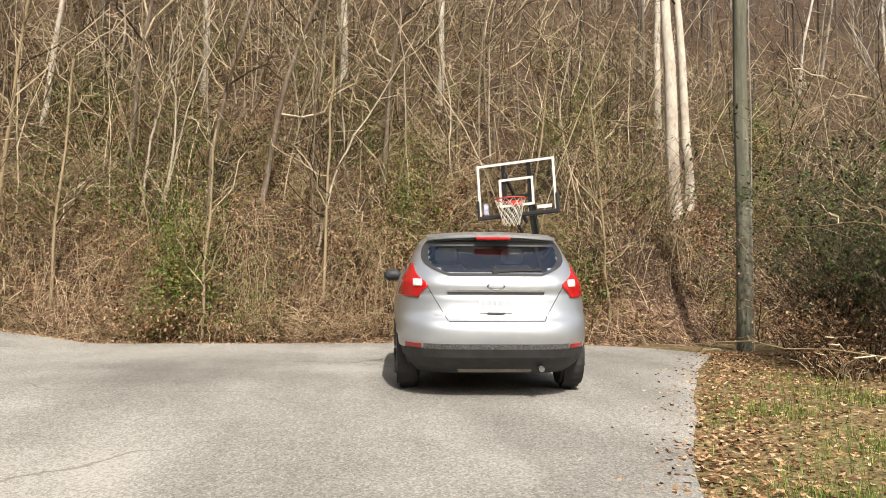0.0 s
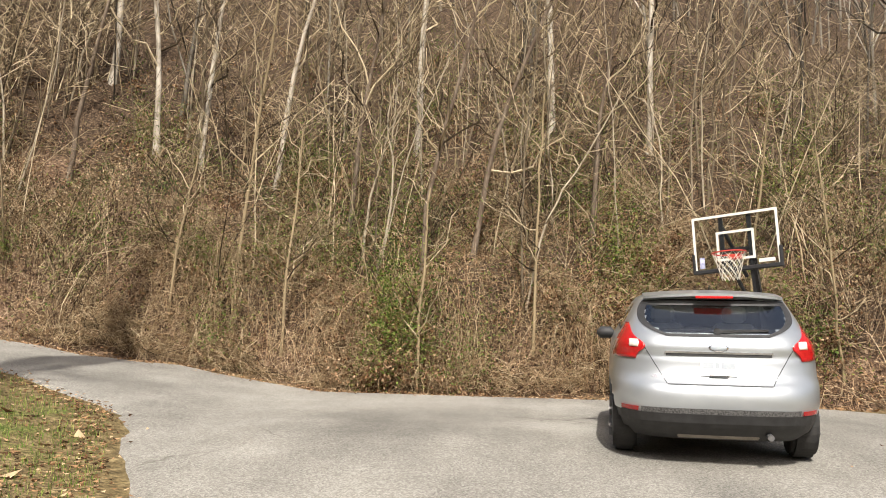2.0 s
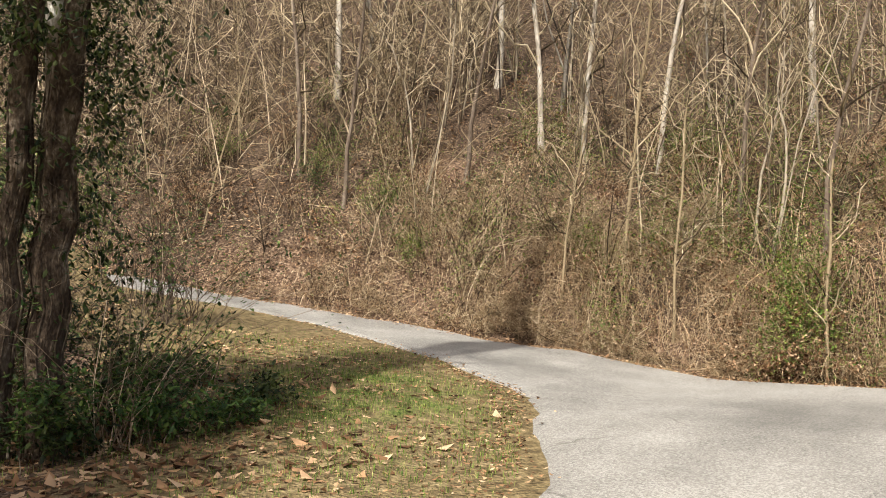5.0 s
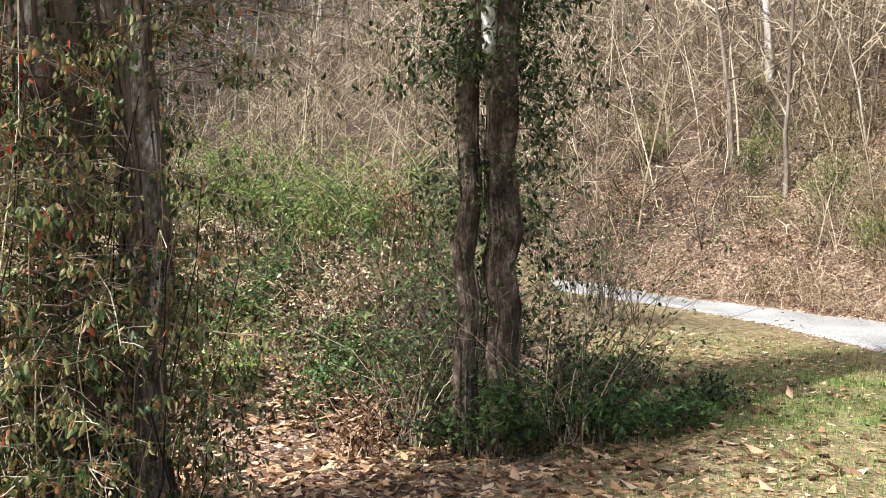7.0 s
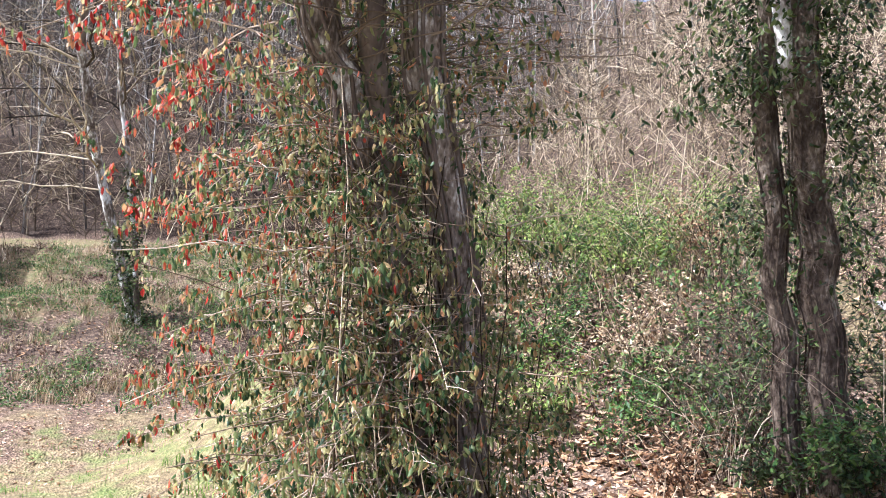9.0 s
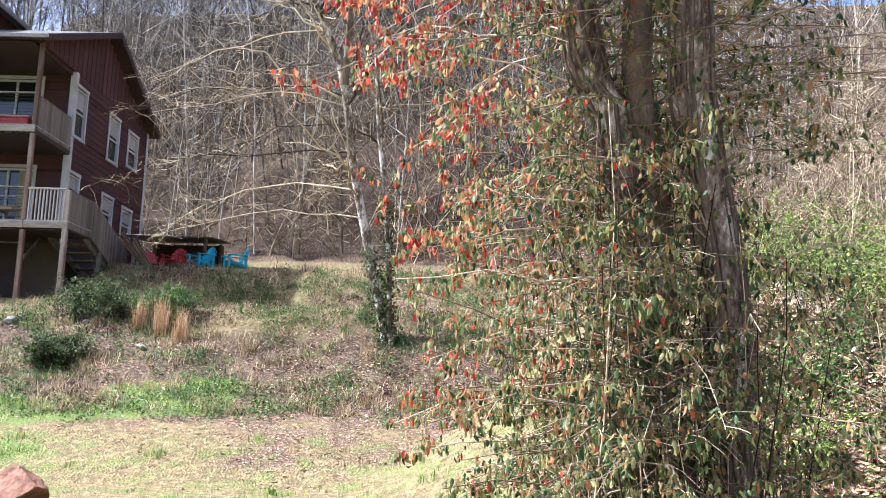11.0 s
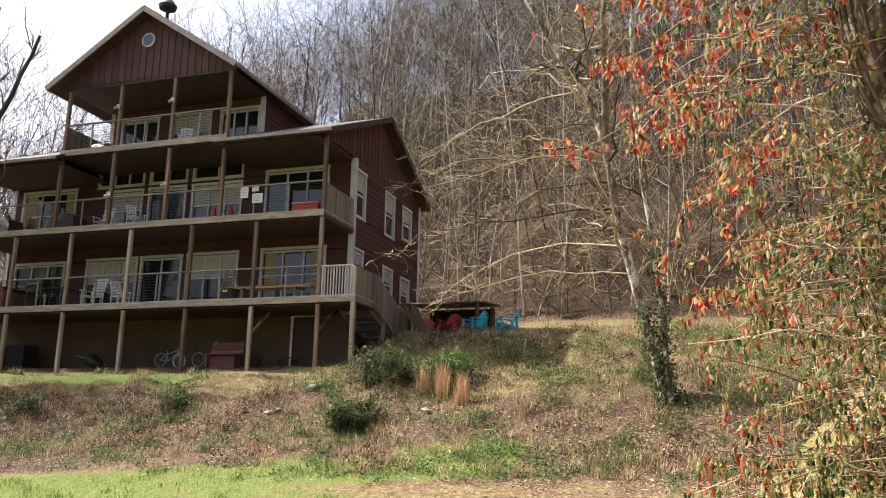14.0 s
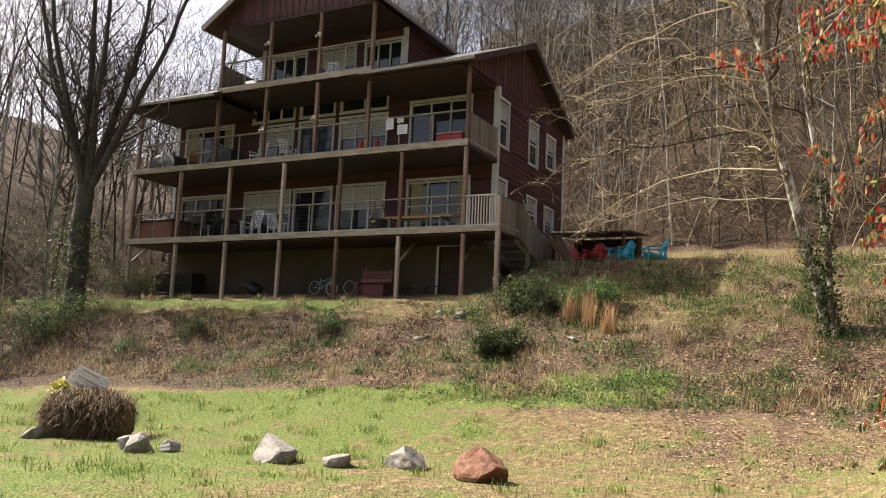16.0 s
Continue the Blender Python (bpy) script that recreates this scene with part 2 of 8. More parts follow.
def ground_z(x, y):
    x, y = np.asarray(x, float), np.asarray(y, float)
    u, v = house_uv(x, y)
    # lawn and the slope up to the house
    low = 0.17 + 0.25 * sstep(14, 10, u) + 0.75 * sstep(12, 7.5, u)
    steep = 2.23 * sstep(8.2, 1.8, u) + 0.6 * sstep(2.2, -2.6, u)
    lawn = low + steep + 1.2 * sstep(1.0, -3.6, u) * sstep(0.2, 1.8, v) + 1.6 * sstep(-4, -14, u) * sstep(0.4, 3.0, v)
    lawn = lawn - 0.55 * sstep(-2, -14, v) * sstep(17, 10, u) * sstep(3, 9, u)
    # drive, rising away from the eye and along the road
    drive = 0.17 + 0.08 * np.clip(y, -1, 8.5) + 0.028 * np.clip(y - 8.5, 0, 7) - 0.012 * np.clip(x - 2, 0, 8)
    drive = drive + 0.145 * np.clip(-4.2 - x, 0, 30) * sstep(3.6, 7.6, y + 0.12 * np.clip(-x - 12, 0, 20))
    z = np.where(y > -6, soft_max(lawn, drive, 0.12) - 0.03, lawn)
    z = np.where(y < -1, lawn + (z - lawn) * sstep(-6, -1, y), z)
    # leafy embankment behind the two near trees
    w, l = -0.95 * x + 0.31 * y, 0.31 * x + 0.95 * y
    rise = sstep(8.9, 13.6, w + 0.25 * np.sin(1.3 * l)) * sstep(-7.0, -3.5, l) * sstep(6.0, 3.2, l)
    z = np.maximum(z, 0.34 + 2.55 * rise)
    # wooded hill beyond the drive
    d = y - bank_foot(x)
    hill = np.where(d > 0, 0.95 * sstep(0, 1.5, d) + 0.72 * np.clip(d - 0.5, 0, 16) + 0.76 * np.clip(d - 16.5, 0, 50), 0)
    hill = hill * (1 - 0.22 * sstep(4, 16, x))
    # hill behind the house
    b = -11.5 - u
    back = np.where(b > 0, (0.84 * np.clip(b, 0, 38) - 0.35 * np.clip(b - 38, 0, 60)) * sstep(0, 5, b), 0) * sstep(-44, -18, v)
    side = 0.42 * np.clip(-19 - v, 0, 60) * sstep(20, 8, u) * sstep(-19, -24, v)
    z = z + np.maximum(np.maximum(hill, back), side)
    rough = 0.03 + 0.24 * sstep(0.4, 2.5, np.maximum(d, b)) + 0.09 * sstep(9, 6, u) * sstep(1.5, 3.0, u)
    on_drive = sstep(0.3, -0.3, d) * sstep(-4.5, -3, y) * sstep(-6.5, -5.0, x)
    return z + rough * ripple(x, y) * (1 - on_drive)


def ground_material():
    m = bpy.data.materials.new("ground_soil_and_litter")
    m.use_nodes = True
    N, L = m.node_tree.nodes, m.node_tree.links
    b = N["Principled BSDF"]
    b.inputs["Roughness"].default_value = 0.95
    b.inputs["Specular IOR Level"].default_value = 0.15
    tc = N.new("ShaderNodeTexCoord")

    def noise_of(scale, detail=5.0):
        n = N.new("ShaderNodeTexNoise")
        n.inputs["Scale"].default_value, n.inputs["Detail"].default_value = scale, detail
        L.new(tc.outputs["Object"], n.inputs[0])
        return n.outputs[0]

    def ramp(v, stops):
        c = N.new("ShaderNodeValToRGB")
        while len(c.color_ramp.elements) < len(stops):
            c.color_ramp.elements.new(0.5)
        for el, (p, col) in zip(c.color_ramp.elements, stops):
            el.position, el.color = p, (*col, 1)
        L.new(v, c.inputs[0])
        return c.outputs[0]

    vor = N.new("ShaderNodeTexVoronoi")
    vor.inputs["Scale"].default_value = 27.0
    L.new(tc.outputs["Object"], vor.inputs[0])
    litter = ramp(vor.outputs["Color"], [(0.1, (0.04, 0.024, 0.015)), (0.45, (0.11, 0.069, 0.043)), (0.75, (0.2, 0.135, 0.086)), (0.95, (0.36, 0.265, 0.18))])
    soil = ramp(noise_of(9.0, 8.0), [(0.3, (0.085, 0.062, 0.03)), (0.55, (0.19, 0.142, 0.068)), (0.75, (0.32, 0.25, 0.13))])
    turf = ramp(noise_of(26.0, 6.0), [(0.3, (0.046, 0.076, 0.017)), (0.5, (0.11, 0.148, 0.034)), (0.75, (0.26, 0.235, 0.085))])

    def mixed(f, a, c):
        mx = N.new("ShaderNodeMix")
        mx.data_type = "RGBA"
        L.new(f, mx.inputs[0])
        L.new(a, mx.inputs[6])
        L.new(c, mx.inputs[7])
        return mx.outputs[2]

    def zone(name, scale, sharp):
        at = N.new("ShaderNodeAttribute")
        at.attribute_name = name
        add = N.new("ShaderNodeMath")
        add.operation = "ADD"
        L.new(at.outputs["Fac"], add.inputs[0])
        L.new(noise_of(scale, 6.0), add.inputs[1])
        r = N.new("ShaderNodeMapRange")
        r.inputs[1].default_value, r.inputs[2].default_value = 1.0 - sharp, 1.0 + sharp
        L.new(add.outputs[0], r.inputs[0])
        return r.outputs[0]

    # darker litter ramp, with the shade under woods and brush in its colour
    shaded_litter = ramp(vor.outputs["Color"], [(0.1, (0.022, 0.014, 0.009)), (0.5, (0.065, 0.043, 0.027)), (0.8, (0.13, 0.09, 0.057)), (0.97, (0.3, 0.22, 0.145))])
    col = mixed(zone("litter", 1.3, 0.15), soil, litter)
    col = mixed(zone("shaded_litter", 0.6, 0.2), col, shaded_litter)
    col = mixed(zone("green", 2.1, 0.13), col, turf)
    L.new(col, b.inputs["Base Color"])
    bp = N.new("ShaderNodeBump")
    bp.inputs["Strength"].default_value, bp.inputs["Distance"].default_value = 0.7, 0.05
    L.new(vor.outputs["Distance"], bp.inputs["Height"])
    L.new(bp.outputs[0], b.inputs["Normal"])
    return m


def green_zone(x, y):
    """Where turf grows: 0 none, 1 everywhere."""
    u, v = house_uv(x, y)
    foot = u - np.interp(v, [-8, -3, 0, 2.6, 4.8, 7, 8.5], [11, 9.6, 8.8, 7.5, 6.9, 6.0, 5.6])
    strip = 1.1 * sstep(-0.1, 0.5, foot) * sstep(3.2, 1.5, foot) * sstep(8.6, 7.4, v)
    strip = np.maximum(strip, 0.8 * np.exp(-((v - 3.4) / 1.2) ** 2) * sstep(8.5, 10, u))
    strip = np.maximum(strip, 0.6 * sstep(9, 10.2, u) * sstep(14, 12, u) * sstep(-7, -3, v) * sstep(7, 4, v))
    front = 0.85 * np.exp(-((u - 2.2) / 1.4) ** 2) * sstep(1, -3, v)
    terrace = 0.36 * sstep(3.0, 0.5, u) * sstep(-12.5, -11, u) * sstep(1, 3, v) * sstep(17, 13, v)
    verge = 0.5 * np.exp(-((np.hypot(x + 6.2, (y - 7.2))) / 2.6) ** 2) + 0.38 * np.exp(-((x - 3.4) / 1.6) ** 2) * sstep(10, 6, y)
    near = 0.57 * sstep(8.5, 10, u) * sstep(2.5, 0.5, y) * (1 - 0.3 * sstep(4.5, 7, v))
    slope = 0.3 * sstep(9, 7, u) * sstep(1.5, 3, u)
    return np.clip(np.maximum.reduce([strip, front, terrace, verge, near, slope]), 0, 1) * sstep(0.3, -1.0, y - bank_foot(x)) * np.where((x < -12) & (y > 3), 0.3, 1)


def litter_zone(x, y):
    u, v = house_uv(x, y)
    d = y - bank_foot(x)
    return np.clip(np.maximum.reduce([sstep(-0.8, 0.8, d), 0.75 * sstep(10.5, 8, u) * sstep(3.2, 4.6, u), 0.9 * np.exp(-((x + 9.5) ** 2 + (y - 3.5) ** 2) / 14), sstep(-11, -13, u), 0.25 + 0 * u, 0.55 * sstep(7, 9, v) * sstep(13.5, 10, u)]), 0, 1)


def shaded_litter_zone(x, y):
    """Litter darkened as shade under woods and brush; on the slope also withered growth."""
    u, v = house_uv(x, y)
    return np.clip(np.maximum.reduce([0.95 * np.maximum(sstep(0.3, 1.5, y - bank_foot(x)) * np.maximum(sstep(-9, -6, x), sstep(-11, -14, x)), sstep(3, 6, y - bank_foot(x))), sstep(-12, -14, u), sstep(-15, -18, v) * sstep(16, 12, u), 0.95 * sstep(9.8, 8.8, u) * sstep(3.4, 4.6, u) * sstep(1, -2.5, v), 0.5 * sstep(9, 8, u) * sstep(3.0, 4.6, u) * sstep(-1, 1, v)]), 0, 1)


def graded(lo, hi, a, b, step):
    """Coordinates fine between lo and hi and ever coarser out to a and b."""
    mid = np.arange(lo, hi + 1e-6, step)
    out = [mid]
    for end, way in ((a, -1), (b, 1)):
        p, s, c = (lo if way < 0 else hi), step, []
        while (p - end) * way < 0:
            s *= 1.22
            p += way * s
            c.append(p)
        out.append(np.array(c))
    return np.sort(np.concatenate(out))


def build_ground():
    gx, gy = graded(-40, 14, -520, 520, 0.38), graded(-30, 26, -520, 520, 0.38)
    X, Y = np.meshgrid(gx, gy, indexing="ij")
    Z = ground_z(X, Y)
    far = np.hypot(X + 5, Y)
    Z = np.where(far > 120, Z + (np.minimum(Z, 45) - Z) * sstep(120, 200, far), Z)
    nx, ny = len(gx), len(gy)
    idx = np.arange(nx * ny).reshape(nx, ny)
    F = np.stack([idx[:-1, :-1], idx[1:, :-1], idx[1:, 1:], idx[:-1, 1:]], -1).reshape(-1, 4)
    V = np.stack([X, Y, Z], -1).reshape(-1, 3)
    ob = fast("ground", V, F, ground_material(), smooth=True)
    for name, f in (("green", green_zone), ("litter", litter_zone), ("shaded_litter", shaded_litter_zone)):
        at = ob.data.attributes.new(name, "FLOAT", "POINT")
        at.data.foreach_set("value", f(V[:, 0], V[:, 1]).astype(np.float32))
    return tagged(ob, "uneven ground of soil, leaf litter and thin turf", "ground", kind="structure")


build_ground()


def spline(ctrl, n):
    """Smooth curve through the control places, n points."""
    C = np.array(ctrl, float)
    P = np.vstack([2 * C[0] - C[1], C, 2 * C[-1] - C[-2]])
    t = np.linspace(0, len(C) - 1 - 1e-6, n)
    i = t.astype(int)
    f = (t - i)[:, None]
    a, b, c, d = P[i], P[i + 1], P[i + 2], P[i + 3]
    return 0.5 * (2 * b + (c - a) * f + (2 * a - 5 * b + 4 * c - d) * f**2 + (3 * b - a - 3 * c + d) * f**3)


def asphalt_material():
    """Bleached asphalt: fine stone grain, faint tyre streaks, patches and cracks."""
    m = bpy.data.materials.new("bleached_asphalt")
    m.use_nodes = True
    N, L = m.node_tree.nodes, m.node_tree.links
    b = N["Principled BSDF"]
    b.inputs["Roughness"].default_value, b.inputs["Specular IOR Level"].default_value = 0.9, 0.2
    tc = N.new("ShaderNodeTexCoord")

    def noise_of(scale, detail, stretch=(1, 1, 1)):
        mp = N.new("ShaderNodeMapping")
        mp.inputs["Scale"].default_value = stretch
        n = N.new("ShaderNodeTexNoise")
        n.inputs["Scale"].default_value, n.inputs["Detail"].default_value = scale, detail
        L.new(tc.outputs["Object"], mp.inputs[0])
        L.new(mp.outputs[0], n.inputs[0])
        return n

    def math_of(op, a, c):
        x = N.new("ShaderNodeMath")
        x.operation = op
        for i, v in enumerate((a, c)):
            if isinstance(v, float):
                x.inputs[i].default_value = v
            else:
                L.new(v, x.inputs[i])
        return x.outputs[0]

    patch, grain, streak = noise_of(0.5, 5.0), noise_of(95.0, 2.0), noise_of(1.6, 5.0, (1.0, 0.14, 1.0))
    stone = N.new("ShaderNodeTexVoronoi")
    stone.inputs["Scale"].default_value = 70.0
    L.new(tc.outputs["Object"], stone.inputs[0])
    v = math_of("ADD", math_of("MULTIPLY", patch.outputs[0], 0.36), math_of("MULTIPLY", streak.outputs[0], 0.18))
    v = math_of("ADD", v, math_of("MULTIPLY", grain.outputs[0], 0.25))
    v = math_of("ADD", v, math_of("MULTIPLY", stone.outputs["Color"], 0.21))
    cr = N.new("ShaderNodeValToRGB")
    stops = [(0.38, (0.12, 0.114, 0.1)), (0.46, (0.19, 0.18, 0.158)), (0.53, (0.245, 0.233, 0.204)), (0.62, (0.36, 0.343, 0.305))]
    while len(cr.color_ramp.elements) < 4:
        cr.color_ramp.elements.new(0.5)
    for el, (p, c) in zip(cr.color_ramp.elements, stops):
        el.position, el.color = p, (*c, 1)
    L.new(v, cr.inputs[0])
    # cracks
    bend = N.new("ShaderNodeMix")
    bend.data_type = "VECTOR"
    bend.inputs[0].default_value = 0.3
    L.new(tc.outputs["Object"], bend.inputs[4])
    L.new(noise_of(2.2, 6.0).outputs[1], bend.inputs[5])
    vor = N.new("ShaderNodeTexVoronoi")
    vor.feature = "DISTANCE_TO_EDGE"
    vor.inputs["Scale"].default_value = 0.62
    L.new(bend.outputs[1], vor.inputs[0])
    line = N.new("ShaderNodeMapRange")
    line.inputs[1].default_value, line.inputs[2].default_value, line.inputs[3].default_value, line.inputs[4].default_value = 0.003, 0.011, 1.0, 0.0
    L.new(vor.outputs["Distance"], line.inputs[0])
    gate = N.new("ShaderNodeMapRange")
    gate.inputs[1].default_value, gate.inputs[2].default_value = 0.5, 0.62
    L.new(noise_of(0.45, 3.0).outputs[0], gate.inputs[0])
    dark = N.new("ShaderNodeMix")
    dark.data_type = "RGBA"
    dark.inputs[7].default_value = (0.07, 0.06, 0.05, 1)
    L.new(math_of("MULTIPLY", math_of("MULTIPLY", line.outputs[0], gate.outputs[0]), 0.5), dark.inputs[0])
    L.new(cr.outputs[0], dark.inputs[6])
    L.new(dark.outputs[2], b.inputs["Base Color"])
    bp = N.new("ShaderNodeBump")
    bp.inputs["Strength"].default_value, bp.inputs["Distance"].default_value = 0.5, 0.006
    L.new(math_of("ADD", grain.outputs[0], stone.outputs["Distance"]), bp.inputs["Height"])
    L.new(bp.outputs[0], b.inputs["Normal"])
    return m


def build_road():
    """Worn asphalt drive: the wide apron and the lane that climbs beside the bank."""
    n, m = 300, 40
    near = spline([(1.0, -9), (1.05, -6), (1.1, -3), (1.22, 0), (1.35, 1.8), (1.52, 3.4), (1.75, 4.87), (2.1, 5.8), (2.68, 6.95), (3.27, 8.3), (4.2, 10.2), (5.2, 12.1), (5.5, 12.7)], 150)
    rim = spline([(5.5, 13.2), (4.4, 14.3), (2.0, 14.5), (-0.3, 14.45), (-2.8, 14.35), (-5.6, 14.3), (-8.4, 13.6), (-11.0, 12.8), (-14.6, 12.0), (-20, 10.5), (-26, 8.7), (-33, 6)], n)
    inner = spline([(-1.5, -9), (-1.8, -6), (-2.1, -3), (-2.4, 0), (-2.7, 2), (-3.05, 4), (-3.4, 5.5), (-4.2, 7.1), (-4.8, 8.3), (-5.3, 8.95), (-6.2, 9.5), (-8.05, 10.4), (-10.7, 10.9), (-14.6, 10.2), (-20, 8.7), (-26, 6.9), (-33, 4.2)], n)
    rng = np.random.default_rng(3)

    def ragged(c, amp):
        k = len(c)
        w = np.interp(np.arange(k), np.arange(0, k + 4, 4), rng.normal(0, amp, len(np.arange(0, k + 4, 4))))
        t = np.gradient(c, axis=0)
        t /= np.linalg.norm(t, axis=1, keepdims=True)
        return c + np.column_stack([-t[:, 1], t[:, 0]]) * w[:, None]

    outer = ragged(np.vstack([near, rim])[np.linspace(0, 149 + n, n).astype(int)], 0.022)
    inner = ragged(inner, 0.025)
    s = np.linspace(0, 1, m)[None, :, None]
    G = inner[:, None] * (1 - s) + outer[:, None] * s
    edge = np.minimum(np.arange(m), np.arange(m)[::-1])
    Z = ground_z(G[..., 0], G[..., 1]) + np.where(edge == 0, -0.06, np.where(edge == 1, 0.03, 0.045))[None, :]
    V = np.concatenate([G, Z[..., None]], -1).reshape(-1, 3)
    idx = np.arange(n * m).reshape(n, m)
    F = np.stack([idx[:-1, :-1], idx[:-1, 1:], idx[1:, 1:], idx[1:, :-1]], -1).reshape(-1, 4)
    return tagged(fast("road", V, F, asphalt_material(), smooth=True), "sun-bleached grey asphalt drive with ragged edges", "road", kind="structure")


build_road()


# ---- house ----
M_GLASS = bpy.data.materials.new("window_glass")
M_GLASS.use_nodes = True
_b = M_GLASS.node_tree.nodes["Principled BSDF"]
_b.inputs["Base Color"].default_value = (0.012, 0.014, 0.016, 1)
_b.inputs["Roughness"].default_value, _b.inputs["Specular IOR Level"].default_value = 0.06, 0.6
M_BLIND = mat("window_blinds", [(0.3, (0.34, 0.34, 0.33)), (0.7, (0.46, 0.455, 0.44))], 3, 0.7, 0.5, fine=30, stretch=(0.2, 0.2, 6))
M_CURTAIN = mat("yellow_curtain", [(0.3, (0.24, 0.21, 0.12)), (0.7, (0.36, 0.32, 0.2))], 9, 0.85, 0.5, stretch=(1, 6, 0.2))
M_GALV = mat("galvanised_rail", [(0.3, (0.17, 0.145, 0.12)), (0.7, (0.3, 0.27, 0.235))], 6, 0.55, 0.1, metal=0.1)
M_PICKET = mat("whitewashed_pickets", [(0.3, (0.36, 0.32, 0.27)), (0.7, (0.55, 0.51, 0.45))], 4, 0.8, 0.2, per_object=0.4)
M_GREYWOOD = mat("silvered_boards", [(0.3, (0.13, 0.11, 0.085)), (0.7, (0.27, 0.235, 0.19))], 3, 0.85, 0.3, fine=40, stretch=(3, 3, 0.4), per_object=0.4)
ZB = 3.6
HOUSE_AT = pose(HX, HY, ZB, 0, 0, 6.8)
house = empty("house", HOUSE_AT, "three-storey dark red wooden house with stacked porches and a steep gable", "house")


def hz(z):
    return z - ZB


def lap_wall(bm, along, fixed, a0, a1, z0, z1, holes, thick=0.16, course=0.2, out=1):
    """A wall with real openings, clad in lapped boards. along: 'y' (faces +x) or 'x' (faces +y). holes: (a0, a1, z0, z1)."""
    av = sorted({a0, a1, *[h for o in holes for h in o[:2]]})
    zv = sorted({z0, z1, *[h for o in holes for h in o[2:]]})
    for p, q in zip(av, av[1:]):
        for r, s in zip(zv, zv[1:]):
            if any(o[0] - 1e-4 <= p and q <= o[1] + 1e-4 and o[2] - 1e-4 <= r and s <= o[3] + 1e-4 for o in holes):
                continue
            if along == "y":
                box(bm, fixed - thick, fixed, p, q, r, s)
            else:
                box(bm, p, q, fixed - thick, fixed, r, s)
            k0 = math.floor(r / course)
            while k0 * course < s - 1e-3:
                c0, c1 = max(r, k0 * course), min(s, (k0 + 1) * course)
                k0 += 1
                if along == "y":
                    ring = [(fixed, c0), (fixed + 0.024, c0), (fixed + 0.004, c1), (fixed, c1)]
                    vs = [bm.verts.new((x, y, z)) for y in (p, q) for x, z in ring]
                else:
                    ring = [(fixed, c0), (fixed + 0.024, c0), (fixed + 0.004, c1), (fixed, c1)]
                    vs = [bm.verts.new((x, y, z)) for x in (q, p) for y, z in ring]
                for i in range(4):
                    j = (i + 1) % 4
                    bm.faces.new((vs[i], vs[4 + i], vs[4 + j], vs[j]))
    return bm


# openings of the porch wall: a0, a1, z0, z1, columns, kind
FRONT = [
    (-3.40, -1.00, 6.25, 8.02, 3, "curtain"), (-6.42, -4.42, 6.35, 8.0, 3, "blind"), (-8.42, -6.74, 5.95, 7.98, 2, "door"),
    (-10.86, -8.66, 6.35, 7.98, 3, "blind"), (-14.28, -11.96, 5.95, 7.95, 3, "door"),
    (-3.40, -1.02, 9.15, 10.9, 3, "door"), (-6.46, -4.46, 9.15, 10.62, 3, "blind"), (-8.36, -6.82, 8.78, 10.62, 2, "door"),
    (-10.28, -8.72, 9.15, 10.62, 2, "blind"), (-14.25, -11.78, 9.05, 10.84, 3, "curtain"),
    (-6.46, -4.46, 10.9, 11.42, 2, "door"), (-8.36, -6.82, 10.9, 11.42, 2, "door"), (-10.7, -8.72, 10.9, 11.42, 3, "door"),
]
TOP_FRONT = [(-5.5, -3.95, 12.35, 13.45, 3, "door"), (-7.6, -6.0, 11.75, 13.45, 3, "sash"), (-9.9, -8.3, 12.35, 13.45, 3, "door")]
END = [
    (-3.24, -2.42, 9.18, 10.75, 1, "sash"), (-6.06, -5.2, 9.15, 10.7, 1, "sash"), (-7.92, -7.02, 9.4, 10.62, 1, "sash"),
    (-3.2, -2.42, 6.9, 7.94, 1, "sash"), (-6.02, -5.14, 6.72, 7.82, 1, "sash"), (-7.86, -6.96, 6.62, 7.74, 1, "sash"),
]
WX = -2.4


def hole_of(o):
    return (o[0], o[1], hz(o[2]), hz(o[3]))


bm = bmesh.new()
lap_wall(bm, "y", WX, -14.8, 0.0, hz(5.7), hz(11.62), [hole_of(o) for o in FRONT])
part("wall", bm, M_RED, house, "dark red lapped boards")
bm = bmesh.new()
lap_wall(bm, "y", WX, -10.45, -3.75, hz(11.62), hz(14.0), [hole_of(o) for o in TOP_FRONT])
part("wall", bm, M_RED, house)
bm = bmesh.new()
lap_wall(bm, "x", 0.0, -8.95, WX, hz(5.7), hz(11.25), [hole_of(o) for o in END])
part("wall", bm, M_RED, house)
bm = bmesh.new()
lap_wall(bm, "x", -3.75, -9.0, WX, hz(11.3), hz(14.0), [])
part("wall", bm, M_RED, house)
bm = bmesh.new()
box(bm, -9.0, -2.5, -14.8, -14.64, hz(3.3), hz(12.0))
box(bm, -9.11, -8.95, -14.8, 0, hz(3.3), hz(11.3))
box(bm, -9.0, -2.5, -10.45, -10.3, hz(11.6), hz(14.0))
part("wall", bm, M_RED, house)
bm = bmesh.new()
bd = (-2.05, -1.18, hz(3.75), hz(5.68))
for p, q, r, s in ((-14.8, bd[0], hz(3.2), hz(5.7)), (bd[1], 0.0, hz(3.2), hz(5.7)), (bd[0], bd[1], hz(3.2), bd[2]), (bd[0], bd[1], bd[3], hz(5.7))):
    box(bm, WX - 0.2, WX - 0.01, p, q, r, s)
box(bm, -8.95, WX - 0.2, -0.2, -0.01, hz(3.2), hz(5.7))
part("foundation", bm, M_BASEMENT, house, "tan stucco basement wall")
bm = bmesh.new()
